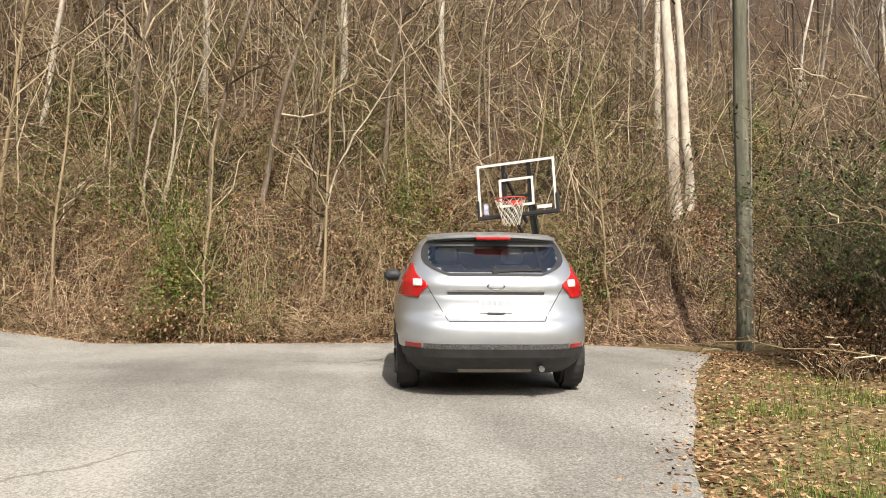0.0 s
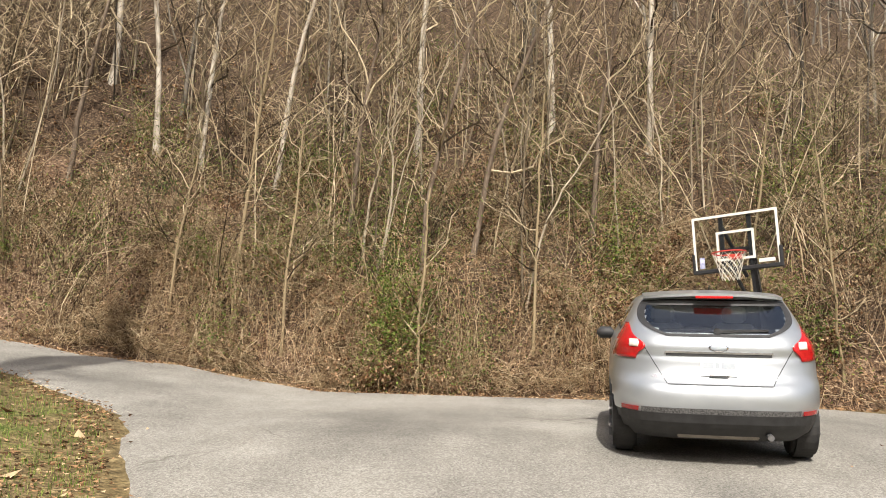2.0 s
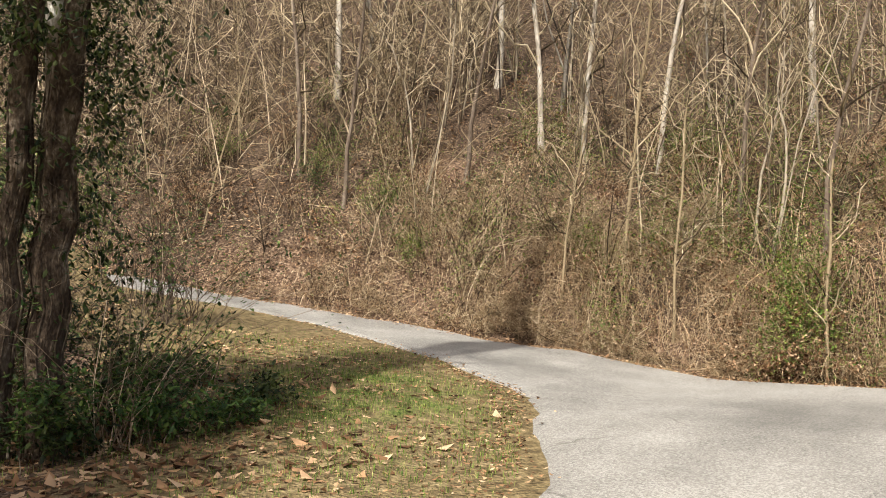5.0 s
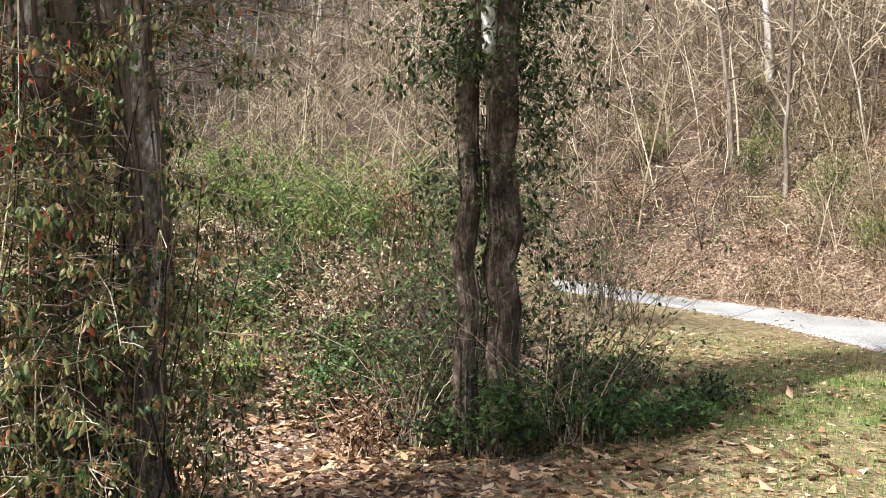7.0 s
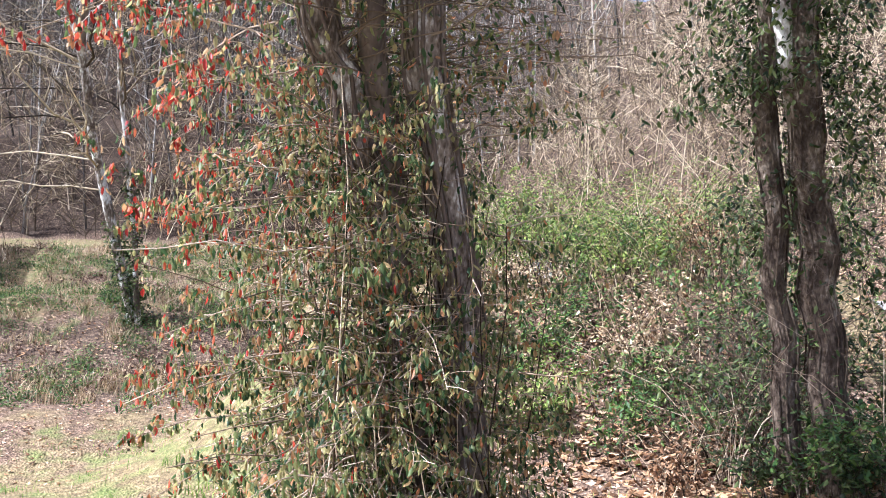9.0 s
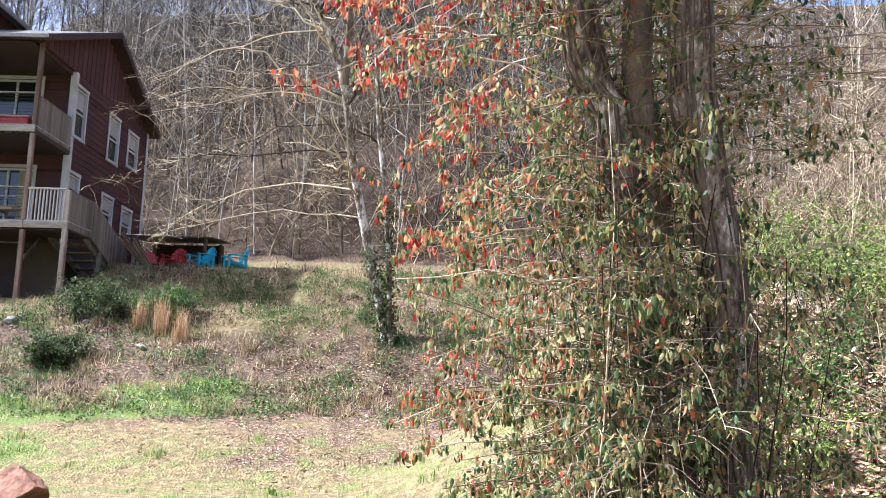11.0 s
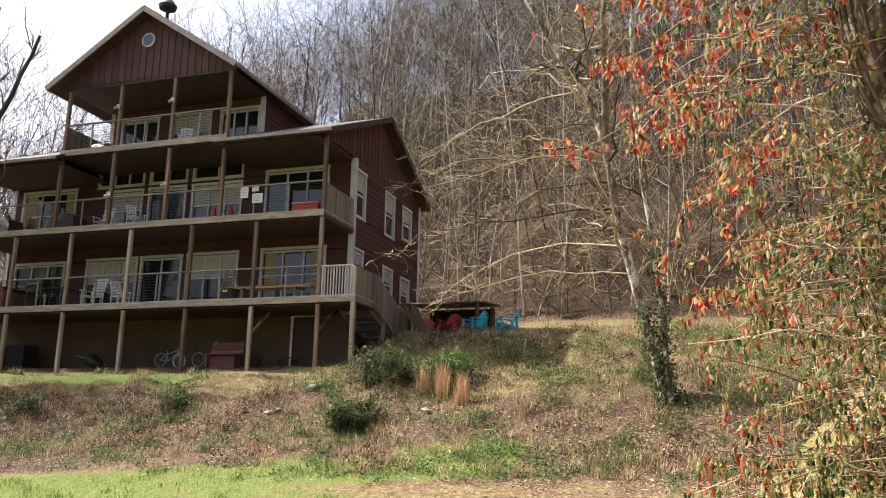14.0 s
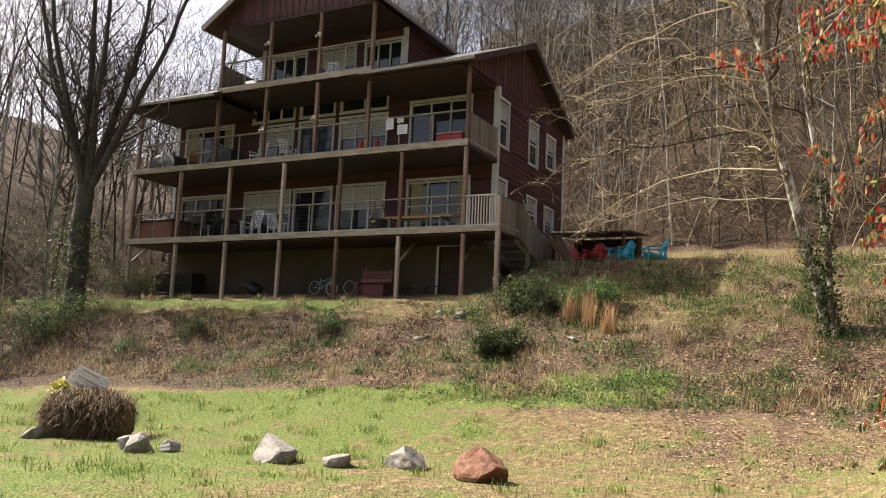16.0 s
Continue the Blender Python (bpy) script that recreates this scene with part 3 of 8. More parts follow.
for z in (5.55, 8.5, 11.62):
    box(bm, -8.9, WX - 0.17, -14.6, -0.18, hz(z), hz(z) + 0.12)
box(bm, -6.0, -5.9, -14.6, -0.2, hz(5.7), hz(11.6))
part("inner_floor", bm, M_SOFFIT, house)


def window(o, face, plane):
    """A window or glazed door in its opening: casing, sashes, panes and what hangs behind."""
    a0, a1, z0, z1, cols, kind = o
    z0, z1 = hz(z0), hz(z1)
    m = Matrix.Identity(4) if face == "front" else Matrix(((0, -1, 0, 0), (1, 0, 0, 0), (0, 0, 1, 0), (0, 0, 0, 1))).inverted()
    # local: x out of the wall, y along it
    if face == "front":
        fx = Matrix.Translation((plane, 0, 0))
    else:
        fx = Matrix.Translation((0, plane, 0)) @ Matrix.Rotation(math.pi / 2, 4, "Z")
        a0, a1 = -a1, -a0
    bm = bmesh.new()
    c = 0.075
    box(bm, 0.026, 0.065, a0 - c, a0 + 0.02, z0 - 0.02, z1 + 0.02, 0.006, fx)
    box(bm, 0.026, 0.065, a1 - 0.02, a1 + c, z0 - 0.02, z1 + 0.02, 0.006, fx)
    box(bm, 0.026, 0.075, a0 - c - 0.015, a1 + c + 0.015, z1 + 0.02, z1 + 0.12, 0.006, fx)
    box(bm, 0.026, 0.085, a0 - c - 0.015, a1 + c + 0.015, z0 - 0.08, z0 - 0.02, 0.006, fx)
    w = part("window" if kind != "door" else "glazed_door", bm, M_TRIM, house, "cream wooden casing")
    bm = bmesh.new()
    step = (a1 - a0) / cols
    for i in range(cols + 1):
        y = a0 + i * step
        box(bm, -0.06, 0.02, y - 0.03, y + 0.03, z0, z1, 0, fx)
    box(bm, -0.06, 0.018, a0, a1, z1 - 0.06, z1, 0, fx)
    box(bm, -0.06, 0.018, a0, a1, z0, z0 + 0.06, 0, fx)
    if kind in ("blind", "sash", "curtain"):
        box(bm, -0.05, 0.012, a0, a1, (z0 + z1) / 2 - 0.03, (z0 + z1) / 2 + 0.03, 0, fx)
    part("frame", bm, M_TRIM, w)
    for i in range(cols):
        y = a0 + i * step
        p = part("pane", boxed(-0.045, -0.037, y + 0.03, y + step - 0.03, z0 + 0.05, z1 - 0.05, 0, fx), M_GLASS, w)
        if kind == "blind":
            part("blind", boxed(-0.034, -0.03, y + 0.032, y + step - 0.032, z0 + (z1 - z0) * 0.5, z1 - 0.06, 0, fx), M_BLIND, w)
        elif kind == "sash":
            part("blind", boxed(-0.034, -0.03, y + 0.05, y + step - 0.05, z0 + (z1 - z0) * (0.52 if i % 2 else 0.6), z1 - 0.06, 0, fx), M_BLIND, w)
        elif kind == "curtain" and i != 1:
            part("curtain", boxed(-0.034, -0.03, y + 0.08 + 0.3 * step * (i > 0), y + step - 0.25 * step * (i == 0) - 0.04, z0 + 0.05, z1 - 0.06, 0, fx), M_CURTAIN, w)


for o in FRONT:
    window(o, "front", WX)
for o in TOP_FRONT:
    window(o, "front", WX)
for o in END:
    window(o, "end", 0.0)

# basement door
bm = bmesh.new()
for p, q, r, s in ((bd[0] - 0.09, bd[0], bd[2], bd[3]), (bd[1], bd[1] + 0.09, bd[2], bd[3]), (bd[0] - 0.09, bd[1] + 0.09, bd[3], bd[3] + 0.09), (bd[0] - 0.09, bd[1] + 0.09, bd[2] - 0.08, bd[2])):
    box(bm, WX - 0.08, WX + 0.03, p, q, r, s, 0.006)
dr = part("door", bm, M_TRIM, house, "cream door casing")
bm = bmesh.new()
box(bm, WX - 0.12, WX - 0.07, bd[0], bd[1], bd[2], bd[3])
for r in (0.12, 1.02):
    box(bm, WX - 0.07, WX - 0.055, bd[0] + 0.12, bd[1] - 0.12, bd[2] + r, bd[2] + r + 0.75, 0.01)
part("door_leaf", bm, mat("dark_door", [(0.3, (0.03, 0.014, 0.012)), (0.7, (0.05, 0.024, 0.02))], 3, 0.6, 0.1), dr)

# corner boards
for p, q, r, s, z0, z1 in ((WX - 0.02, WX + 0.05, -0.14, 0.05, 5.7, 11.2), (WX - 0.14, WX + 0.0, 0.026, 0.05, 5.7, 11.2), (-9.02, -8.84, 0.026, 0.06, 5.2, 11.15), (WX - 0.02, WX + 0.05, -14.82, -14.66, 5.7, 11.2), (WX - 0.02, WX + 0.05, -3.9, -3.7, 11.62, 13.9), (WX - 0.02, WX + 0.05, -10.5, -10.32, 11.62, 13.9)):
    part("corner_board", boxed(p, q, r, s, hz(z0), hz(z1), 0.006), M_TRIM, house, "cream corner board")

LOW = [0.0, -2.33, -4.75, -7.17, -9.65, -12.1, -14.5]
UP = [0.02, -3.76, -5.93, -8.2, -10.48, -14.45]
TOP = [-3.72, -5.94, -8.17, -10.44]


def post(y, z0, z1, x=-0.08, w=0.125, label=""):
    part("post", boxed(x - w / 2, x + w / 2, y - w / 2, y + w / 2, hz(z0), hz(z1), 0.012), M_TIMBER, house, label)


def foot_z(y, x=-0.08):
    wx, wy = HX + x * math.cos(HT) - y * math.sin(HT), HY + x * math.sin(HT) + y * math.cos(HT)
    return float(ground_z(wx, wy))


for y in LOW:
    post(y, foot_z(y) - 0.3, 5.7)
    post(y, 5.98, 8.48)
for y in UP:
    post(y, 8.74, 11.25 if y > -1 or y < -14 else 11.3)
for y in TOP:
    post(y, 11.6, 13.92)
post(1.18, foot_z(1.18) - 0.3, 6.86, w=0.14)

M_FASCIA = mat("bleached_deck_edge", [(0.3, (0.16, 0.12, 0.085)), (0.5, (0.3, 0.25, 0.19)), (0.75, (0.5, 0.45, 0.37))], 2.5, 0.8, 0.3, fine=20, stretch=(1, 0.5, 4))


def deck(name, z, y0, y1, x0=WX + 0.03, x1=0.0):
    """Deck boards, joists, edge board; z is the top."""
    bm = bmesh.new()
    n = int((x1 - x0) / 0.145)
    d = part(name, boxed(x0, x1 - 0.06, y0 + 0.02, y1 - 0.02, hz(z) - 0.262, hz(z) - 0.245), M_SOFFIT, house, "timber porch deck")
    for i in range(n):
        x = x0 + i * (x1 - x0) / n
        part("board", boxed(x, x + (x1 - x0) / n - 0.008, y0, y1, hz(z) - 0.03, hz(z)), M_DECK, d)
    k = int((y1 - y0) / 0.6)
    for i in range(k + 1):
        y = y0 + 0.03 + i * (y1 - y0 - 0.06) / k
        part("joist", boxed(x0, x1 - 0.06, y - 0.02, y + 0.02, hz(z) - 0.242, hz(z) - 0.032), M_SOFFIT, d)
    part("edge_board", boxed(x1 - 0.055, x1, y0 - 0.01, y1 + 0.01, hz(z) - 0.22, hz(z) - 0.034, 0.008), M_FASCIA, d, "bleached edge board")
    return d


deck("deck", 5.97, -14.62, 0.0)
deck("deck", 8.74, -14.62, 0.06)
deck("deck", 11.6, -10.55, -3.68)
deck("landing", 5.975, 0.03, 1.26, x0=-1.6)

RAIL = boxed(-0.02, 0.02, -0.02, 0.02, 0, 0.96, 0.004)
rail_me = bpy.data.meshes.new("rail_post")
RAIL.to_mesh(rail_me)
RAIL.free()
rail_me.materials.append(M_GALV)


def cable_rail(z, y0, y1, stops):
    """Top bar, slim uprights and level cables between the posts."""
    part("top_rail", boxed(-0.13, -0.03, y0, y1, hz(z) + 0.93, hz(z) + 0.97, 0.008), M_GALV, house, "pale top rail")
    for p, q in zip(stops, stops[1:]):
        k = 2 if abs(p - q) < 3 else 3
        for i in range(1, k):
            ob = new("rail_post", rail_me)
            ob.parent = house
            ob.location = (-0.08, p + (q - p) * i / k, hz(z))
    for i in range(9):
        h = hz(z) + 0.1 + i * 0.095
        part("cable", rod(bmesh.new(), (-0.08, y0, h), (-0.08, y1, h), 0.006, n=5), M_BLACK, house)


cable_rail(5.97, -14.5, 0.0, LOW)
cable_rail(8.74, -14.45, 0.02, UP)
cable_rail(11.6, -10.44, -3.72, TOP)


def pickets(p, q, h0, h1, n, m=M_PICKET, drop=(0.0, 0.0), w=0.04):
    """A run of upright pickets from p to q between the heights h0 and h1 over each place."""
    p, q = Vector(p), Vector(q)
    d = (q - p)
    for i in range(n):
        c = p + d * ((i + 0.5) / n)
        bm = bmesh.new()
        box(bm, -w / 2, w / 2, -w / 2, w / 2, h0, h1, 0.004, Matrix.Translation(c) @ Matrix.Rotation(math.atan2(d.y, d.x), 4, "Z"))
        part("picket", bm, m, house)
    for h in (h0 + 0.03, h1 + 0.02):
        bm = bmesh.new()
        beam(bm, p + Vector((0, 0, h)), q + Vector((0, 0, h)), 0.09, 0.045, 0.006)
        part("rail", bm, m, house)


pickets((-0.06, 0.06, hz(5.97)), (-0.06, 1.14, hz(5.97)), -0.05, 0.9, 11)
# closed side rail of the upper deck, and of the stair
pickets((-0.14, 0.0, hz(8.74)), (WX + 0.1, 0.0, hz(8.74)), -0.12, 0.88, 18, M_GREYWOOD, w=0.11)
pickets((-0.14, 1.2, hz(5.97)), (-1.7, 1.2, hz(5.97)), -0.2, 0.86, 13, M_GREYWOOD, w=0.11)
pickets((-1.75, 1.2, hz(5.95)), (-4.6, 1.2, hz(4.9)), -0.2, 0.9, 24, M_GREYWOOD, w=0.11)
pickets((-0.14, -14.5, hz(5.97)), (WX + 0.1, -14.5, hz(5.97)), 0.05, 0.88, 16, M_GREYWOOD, w=0.05)
pickets((-0.14, -10.44, hz(11.6)), (WX + 0.1, -10.44, hz(11.6)), 0.05, 0.88, 18, M_GREYWOOD, w=0.11)
for i in range(5):
    z = 5.8 - i * 0.18
    part("tread", boxed(-1.85 - i * 0.5, -1.35 - i * 0.5, 0.08, 1.14, hz(z) - 0.04, hz(z), 0.006), M_GREYWOOD, house)
for y in (0.1, 1.12):
    bm = bmesh.new()
    beam(bm, (-1.5, y, hz(5.75)), (-4.2, y, hz(4.85)), 0.05, 0.24)
    part("stringer", bm, M_GREYWOOD, house)
part("post", boxed(-2.6, -2.48, 1.12, 1.24, hz(4.0), hz(5.9), 0.01), M_GREYWOOD, house)
for y, w in ((-0.05, 1.0), (-2.38, -1.0), (-0.05, -0.9)):
    bm = bmesh.new()
    beam(bm, (-0.1, y, hz(4.75)), (-1.3, y, hz(5.68)), 0.07, 0.07, 0.006)
    part("brace", bm, M_TIMBER, house)
bm = bmesh.new()
beam(bm, (-0.08, -14.5, hz(5.0)), (-0.9, -14.5, hz(5.7)), 0.08, 0.08, 0.006)
part("brace", bm, M_TIMBER, house)

# roofs: wings with the ridge along the front, and the tall cross gable


def slab(bm, pts, thick):
    """A roof slab: four corners in order, thickness downward."""
    top = [bm.verts.new(p) for p in pts]
    low = [bm.verts.new((p[0], p[1], p[2] - thick)) for p in pts]
    bm.faces.new(top)
    bm.faces.new(low[::-1])
    for i in range(4):
        j = (i + 1) % 4
        bm.faces.new((top[i], low[i], low[j], top[j]))
    return bm


RF = [(0.42, hz(11.28)), (-4.6, hz(13.5)), (-9.15, hz(11.2))]
for y0, y1 in ((-14.95, -10.3), (-3.9, 0.42)):
    bm = bmesh.new()
    slab(bm, [(RF[0][0], y0, RF[0][1]), (RF[0][0], y1, RF[0][1]), (RF[1][0], y1, RF[1][1]), (RF[1][0], y0, RF[1][1])], 0.06)
    slab(bm, [(RF[1][0], y0, RF[1][1]), (RF[1][0], y1, RF[1][1]), (RF[2][0], y1, RF[2][1]), (RF[2][0], y0, RF[2][1])], 0.06)
    r = part("roof", bm, M_SHINGLE, house, "dark weathered shingles")
    bm = bmesh.new()
    slab(bm, [(RF[0][0] - 0.04, y0 + 0.03, RF[0][1] - 0.07), (RF[0][0] - 0.04, y1 - 0.03, RF[0][1] - 0.07), (RF[1][0], y1 - 0.03, RF[1][1] - 0.07), (RF[1][0], y0 + 0.03, RF[1][1] - 0.07)], 0.1)
    slab(bm, [(RF[1][0], y0 + 0.03, RF[1][1] - 0.07), (RF[1][0], y1 - 0.03, RF[1][1] - 0.07), (RF[2][0], y1 - 0.03, RF[2][1] - 0.07), (RF[2][0], y0 + 0.03, RF[2][1] - 0.07)], 0.1)
    part("soffit", bm, M_SOFFIT, r)
    part("fascia", boxed(RF[0][0] - 0.02, RF[0][0] + 0.03, y0, y1, RF[0][1] - 0.12, RF[0][1] - 0.005, 0.006), M_GALV, r, "pale weathered fascia board")
    for y in ((y1 - 0.01,) if y1 > 0 else (y0 - 0.03,)):
        bm = bmesh.new()
        for a, b in ((RF[0], RF[1]), (RF[1], RF[2])):
            beam(bm, (a[0], y + 0.02, a[1] - 0.1), (b[0], y + 0.02, b[1] - 0.1), 0.045, 0.2)
        part("rake_board", bm, M_SOFFIT, r)
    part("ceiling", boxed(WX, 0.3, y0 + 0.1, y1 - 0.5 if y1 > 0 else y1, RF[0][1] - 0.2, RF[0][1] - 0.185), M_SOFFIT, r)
# end gable of the wing, upright boards
for yy, s in ((0.0, 1), (-14.8, -1)):
    g = part("gable", boxed(-8.9, -0.1, yy - 0.12, yy - 0.1, hz(11.1), hz(11.25)), M_RED, house, "upright red boards and battens")
    x = -9.0
    while x < 0.2:
        top = RF[0][1] + (RF[0][0] - x) * (RF[1][1] - RF[0][1]) / (RF[0][0] - RF[1][0]) if x > RF[1][0] else RF[2][1] + (x - RF[2][0]) * (RF[1][1] - RF[2][1]) / (RF[1][0] - RF[2][0])
        if top - 0.2 > hz(11.22):
            part("board", boxed(x, x + 0.285, yy - 0.1, yy + 0.012, hz(11.2), top - 0.12), M_RED, g)
            part("batten", boxed(x + 0.285, x + 0.33, yy - 0.1, yy + 0.03 * s, hz(11.2), top - 0.14), M_RED, g)
        x += 0.33
# header beam under the eave
for y0, y1, z in ((-3.75, 0.1, 11.3), (-14.55, -10.45, 11.3), (-10.5, -3.7, 13.98)):
    part("header_beam", boxed(-0.16, 0.0, y0, y1, hz(z) - 0.12, hz(z) + 0.06, 0.01), M_SOFFIT, house)

AP, EL = hz(16.62), hz(13.98)
YC, HALF = -7.2, 3.95
bm = bmesh.new()
for s in (-1, 1):
    slab(bm, [(0.45, YC, AP), (-9.4, YC, AP), (-9.4, YC + s * HALF, EL), (0.45, YC + s * HALF, EL)][::s], 0.07)
r = part("roof", bm, M_SHINGLE, house, "steep dark shingle roof")
bm = bmesh.new()
for s in (-1, 1):
    slab(bm, [(0.4, YC, AP - 0.08), (-9.4, YC, AP - 0.08), (-9.4, YC + s * (HALF - 0.05), EL - 0.05), (0.4, YC + s * (HALF - 0.05), EL - 0.05)][::s], 0.1)
part("soffit", bm, M_SOFFIT, r)
for s in (-1, 1):
    bm = bmesh.new()
    beam(bm, (0.44, YC, AP - 0.11), (0.44, YC + s * HALF, EL - 0.11), 0.05, 0.2)
    part("rake_board", bm, M_GALV, r, "pale rake board")
    bm = bmesh.new()
    beam(bm, (0.42, YC + s * HALF, EL - 0.08), (-9.3, YC + s * HALF, EL - 0.08), 0.03, 0.15)
    part("fascia", bm, M_GALV, r)
g = part("gable", boxed(-0.09, -0.065, YC - HALF + 0.4, YC + HALF - 0.4, EL - 0.06, EL + 0.05), M_RED, house, "upright red boards and battens")
y = YC - HALF + 0.45
slope = (AP - EL) / HALF
while y < YC + HALF - 0.45:
    top = AP - abs(y + 0.13 - YC) * slope - 0.16
    if top > EL + 0.02:
        part("board", boxed(-0.06, 0.0, y, y + 0.255, EL - 0.06, top), M_RED, g)
        part("batten", boxed(-0.06, 0.022, y + 0.255, y + 0.29, EL - 0.06, top - 0.03), M_RED, g)
    y += 0.29
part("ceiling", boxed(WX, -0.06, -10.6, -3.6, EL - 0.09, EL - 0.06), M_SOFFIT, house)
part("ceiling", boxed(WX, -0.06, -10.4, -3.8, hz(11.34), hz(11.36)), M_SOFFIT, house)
# eight-sided gable window
bm = bmesh.new()
bmesh.ops.create_cone(bm, cap_ends=True, segments=8, radius1=0.24, radius2=0.24, depth=0.03, matrix=Matrix.Translation((0.03, YC + 0.02, hz(15.45))) @ Matrix.Rotation(math.pi / 2, 4, "Y") @ Matrix.Rotation(math.pi / 8, 4, "Z"))
w = part("gable_window", bm, M_GLASS, house)
bm = bmesh.new()
for i in range(8):
    a, b = (math.radians(22.5 + 45 * k) for k in (i, i + 1))
    beam(bm, (0.045, YC + 0.02 + 0.26 * math.cos(a), hz(15.45) + 0.26 * math.sin(a)), (0.045, YC + 0.02 + 0.26 * math.cos(b), hz(15.45) + 0.26 * math.sin(b)), 0.05, 0.05)
part("frame", bm, M_TRIM, w, "cream eight-sided frame")
# round roof vent on the ridge
bm = bmesh.new()
rod(bm, (-0.4, YC + 0.35, AP - 0.3), (-0.4, YC + 0.35, AP + 0.25), 0.06)
rod(bm, (-0.4, YC + 0.35, AP + 0.22), (-0.4, YC + 0.35, AP + 0.34), 0.3, 0.34, 16)
rod(bm, (-0.4, YC + 0.35, AP + 0.34), (-0.4, YC + 0.35, AP + 0.62), 0.34, 0.12, 16)
part("roof_vent", bm, M_BLACK, house, "round black roof vent")
# flood lamps on the porch posts
for y, z in ((-5.93, 13.0), (-8.2, 13.0), (-5.93, 9.95), (-8.2, 9.75)):
    bm = bmesh.new()
    box(bm, -0.01, 0.06, y - 0.07, y + 0.07, hz(z), hz(z) + 0.12, 0.015)
    rod(bm, (0.05, y - 0.06, hz(z) + 0.02), (0.12, y - 0.09, hz(z) - 0.06), 0.035, 0.05)
    rod(bm, (0.05, y + 0.06, hz(z) + 0.02), (0.12, y + 0.09, hz(z) - 0.06), 0.035, 0.05)
    part("flood_lamp", bm, M_PICKET, house, "small white flood lamp")


# ---- parked car ----
def car_paint():
    m = bpy.data.materials.new("silver_car_paint")
    m.use_nodes = True
    N, L = m.node_tree.nodes, m.node_tree.links
    b = N["Principled BSDF"]
    tc, n, r = N.new("ShaderNodeTexCoord"), N.new("ShaderNodeTexNoise"), N.new("ShaderNodeValToRGB")
    n.inputs["Scale"].default_value, n.inputs["Detail"].default_value = 3.0, 8.0
    L.new(tc.outputs["Object"], n.inputs[0])
    L.new(n.outputs[0], r.inputs[0])
    r.color_ramp.elements[0].position, r.color_ramp.elements[0].color = 0.3, (0.37, 0.395, 0.415, 1)
    r.color_ramp.elements[1].position, r.color_ramp.elements[1].color = 0.7, (0.44, 0.465, 0.485, 1)
    L.new(r.outputs[0], b.inputs["Base Color"])
    b.inputs["Metallic"].default_value, b.inputs["Roughness"].default_value = 0.6, 0.34
    b.inputs["Coat Weight"].default_value, b.inputs["Coat Roughness"].default_value = 0.6, 0.08
    return m


M_PAINT = car_paint()
M_CARBLACK = mat("black_plastic", [(0.3, (0.02, 0.02, 0.021)), (0.7, (0.045, 0.045, 0.046))], 12, 0.6, 0.15, fine=200)
M_CABIN = mat("grey_cabin_cloth", [(0.3, (0.3, 0.3, 0.3)), (0.7, (0.42, 0.42, 0.42))], 12, 0.9, 0.15, fine=200)
M_TYRE = mat("tyre_rubber", [(0.3, (0.018, 0.018, 0.018)), (0.7, (0.04, 0.038, 0.036))], 10, 0.85, 0.3)
M_LAMP = mat("red_lamp_lens", [(0.3, (0.32, 0.006, 0.008)), (0.7, (0.5, 0.015, 0.015))], 30, 0.12, 0.1, spec=0.7)
M_LAMP_CLEAR = mat("clear_lamp_lens", [(0.3, (0.6, 0.5, 0.42)), (0.7, (0.8, 0.72, 0.65))], 25, 0.2, 0.2, spec=0.6)
M_RIM = mat("dull_alloy", [(0.3, (0.1, 0.1, 0.1)), (0.7, (0.18, 0.18, 0.18))], 8, 0.5, 0.1, metal=0.5)
M_CHROME = mat("chrome", [(0.3, (0.6, 0.6, 0.6)), (0.7, (0.7, 0.7, 0.7))], 5, 0.15, 0.0, metal=1.0)
M_PLATE = mat("plate_white", [(0.3, (0.6, 0.6, 0.58)), (0.7, (0.72, 0.72, 0.7))], 10, 0.4, 0.1)
M_PLATEBAR = mat("plate_grey", [(0.3, (0.3, 0.33, 0.36)), (0.7, (0.38, 0.41, 0.44))], 10, 0.5, 0.0)
M_CARGLASS = bpy.data.materials.new("car_glass")
M_CARGLASS.use_nodes = True
_b = M_CARGLASS.node_tree.nodes["Principled BSDF"]
_b.inputs["Base Color"].default_value = (0.82, 0.86, 0.84, 1)
_b.inputs["Roughness"].default_value, _b.inputs["Transmission Weight"].default_value, _b.inputs["IOR"].default_value = 0.02, 1.0, 1.12
_b.inputs["Coat Weight"].default_value, _b.inputs["Coat IOR"].default_value = 1.0, 1.9

# heights with the rear line, front line and half width at each
CAR = np.array([
    (0.20, 0.30, 4.10, 0.78), (0.28, 0.14, 4.22, 0.845), (0.36, 0.07, 4.28, 0.875), (0.44, 0.035, 4.31, 0.895), (0.50, 0.005, 4.32, 0.905), (0.58, 0.0, 4.33, 0.91),
    (0.66, 0.02, 4.33, 0.912), (0.70, 0.06, 4.32, 0.912), (0.74, 0.11, 4.30, 0.91), (0.82, 0.135, 4.24, 0.905), (0.90, 0.15, 4.05, 0.895), (0.93, 0.165, 3.9, 0.89),
    (0.96, 0.15, 3.7, 0.88), (1.02, 0.165, 3.32, 0.86), (1.08, 0.2, 3.12, 0.825), (1.15, 0.275, 2.94, 0.785), (1.25, 0.40, 2.7, 0.735), (1.35, 0.52, 2.42, 0.68),
    (1.40, 0.53, 2.24, 0.645), (1.425, 0.56, 2.12, 0.6), (1.45, 0.68, 1.96, 0.53), (1.47, 0.9, 1.8, 0.42), (1.48, 1.15, 1.6, 0.25)])


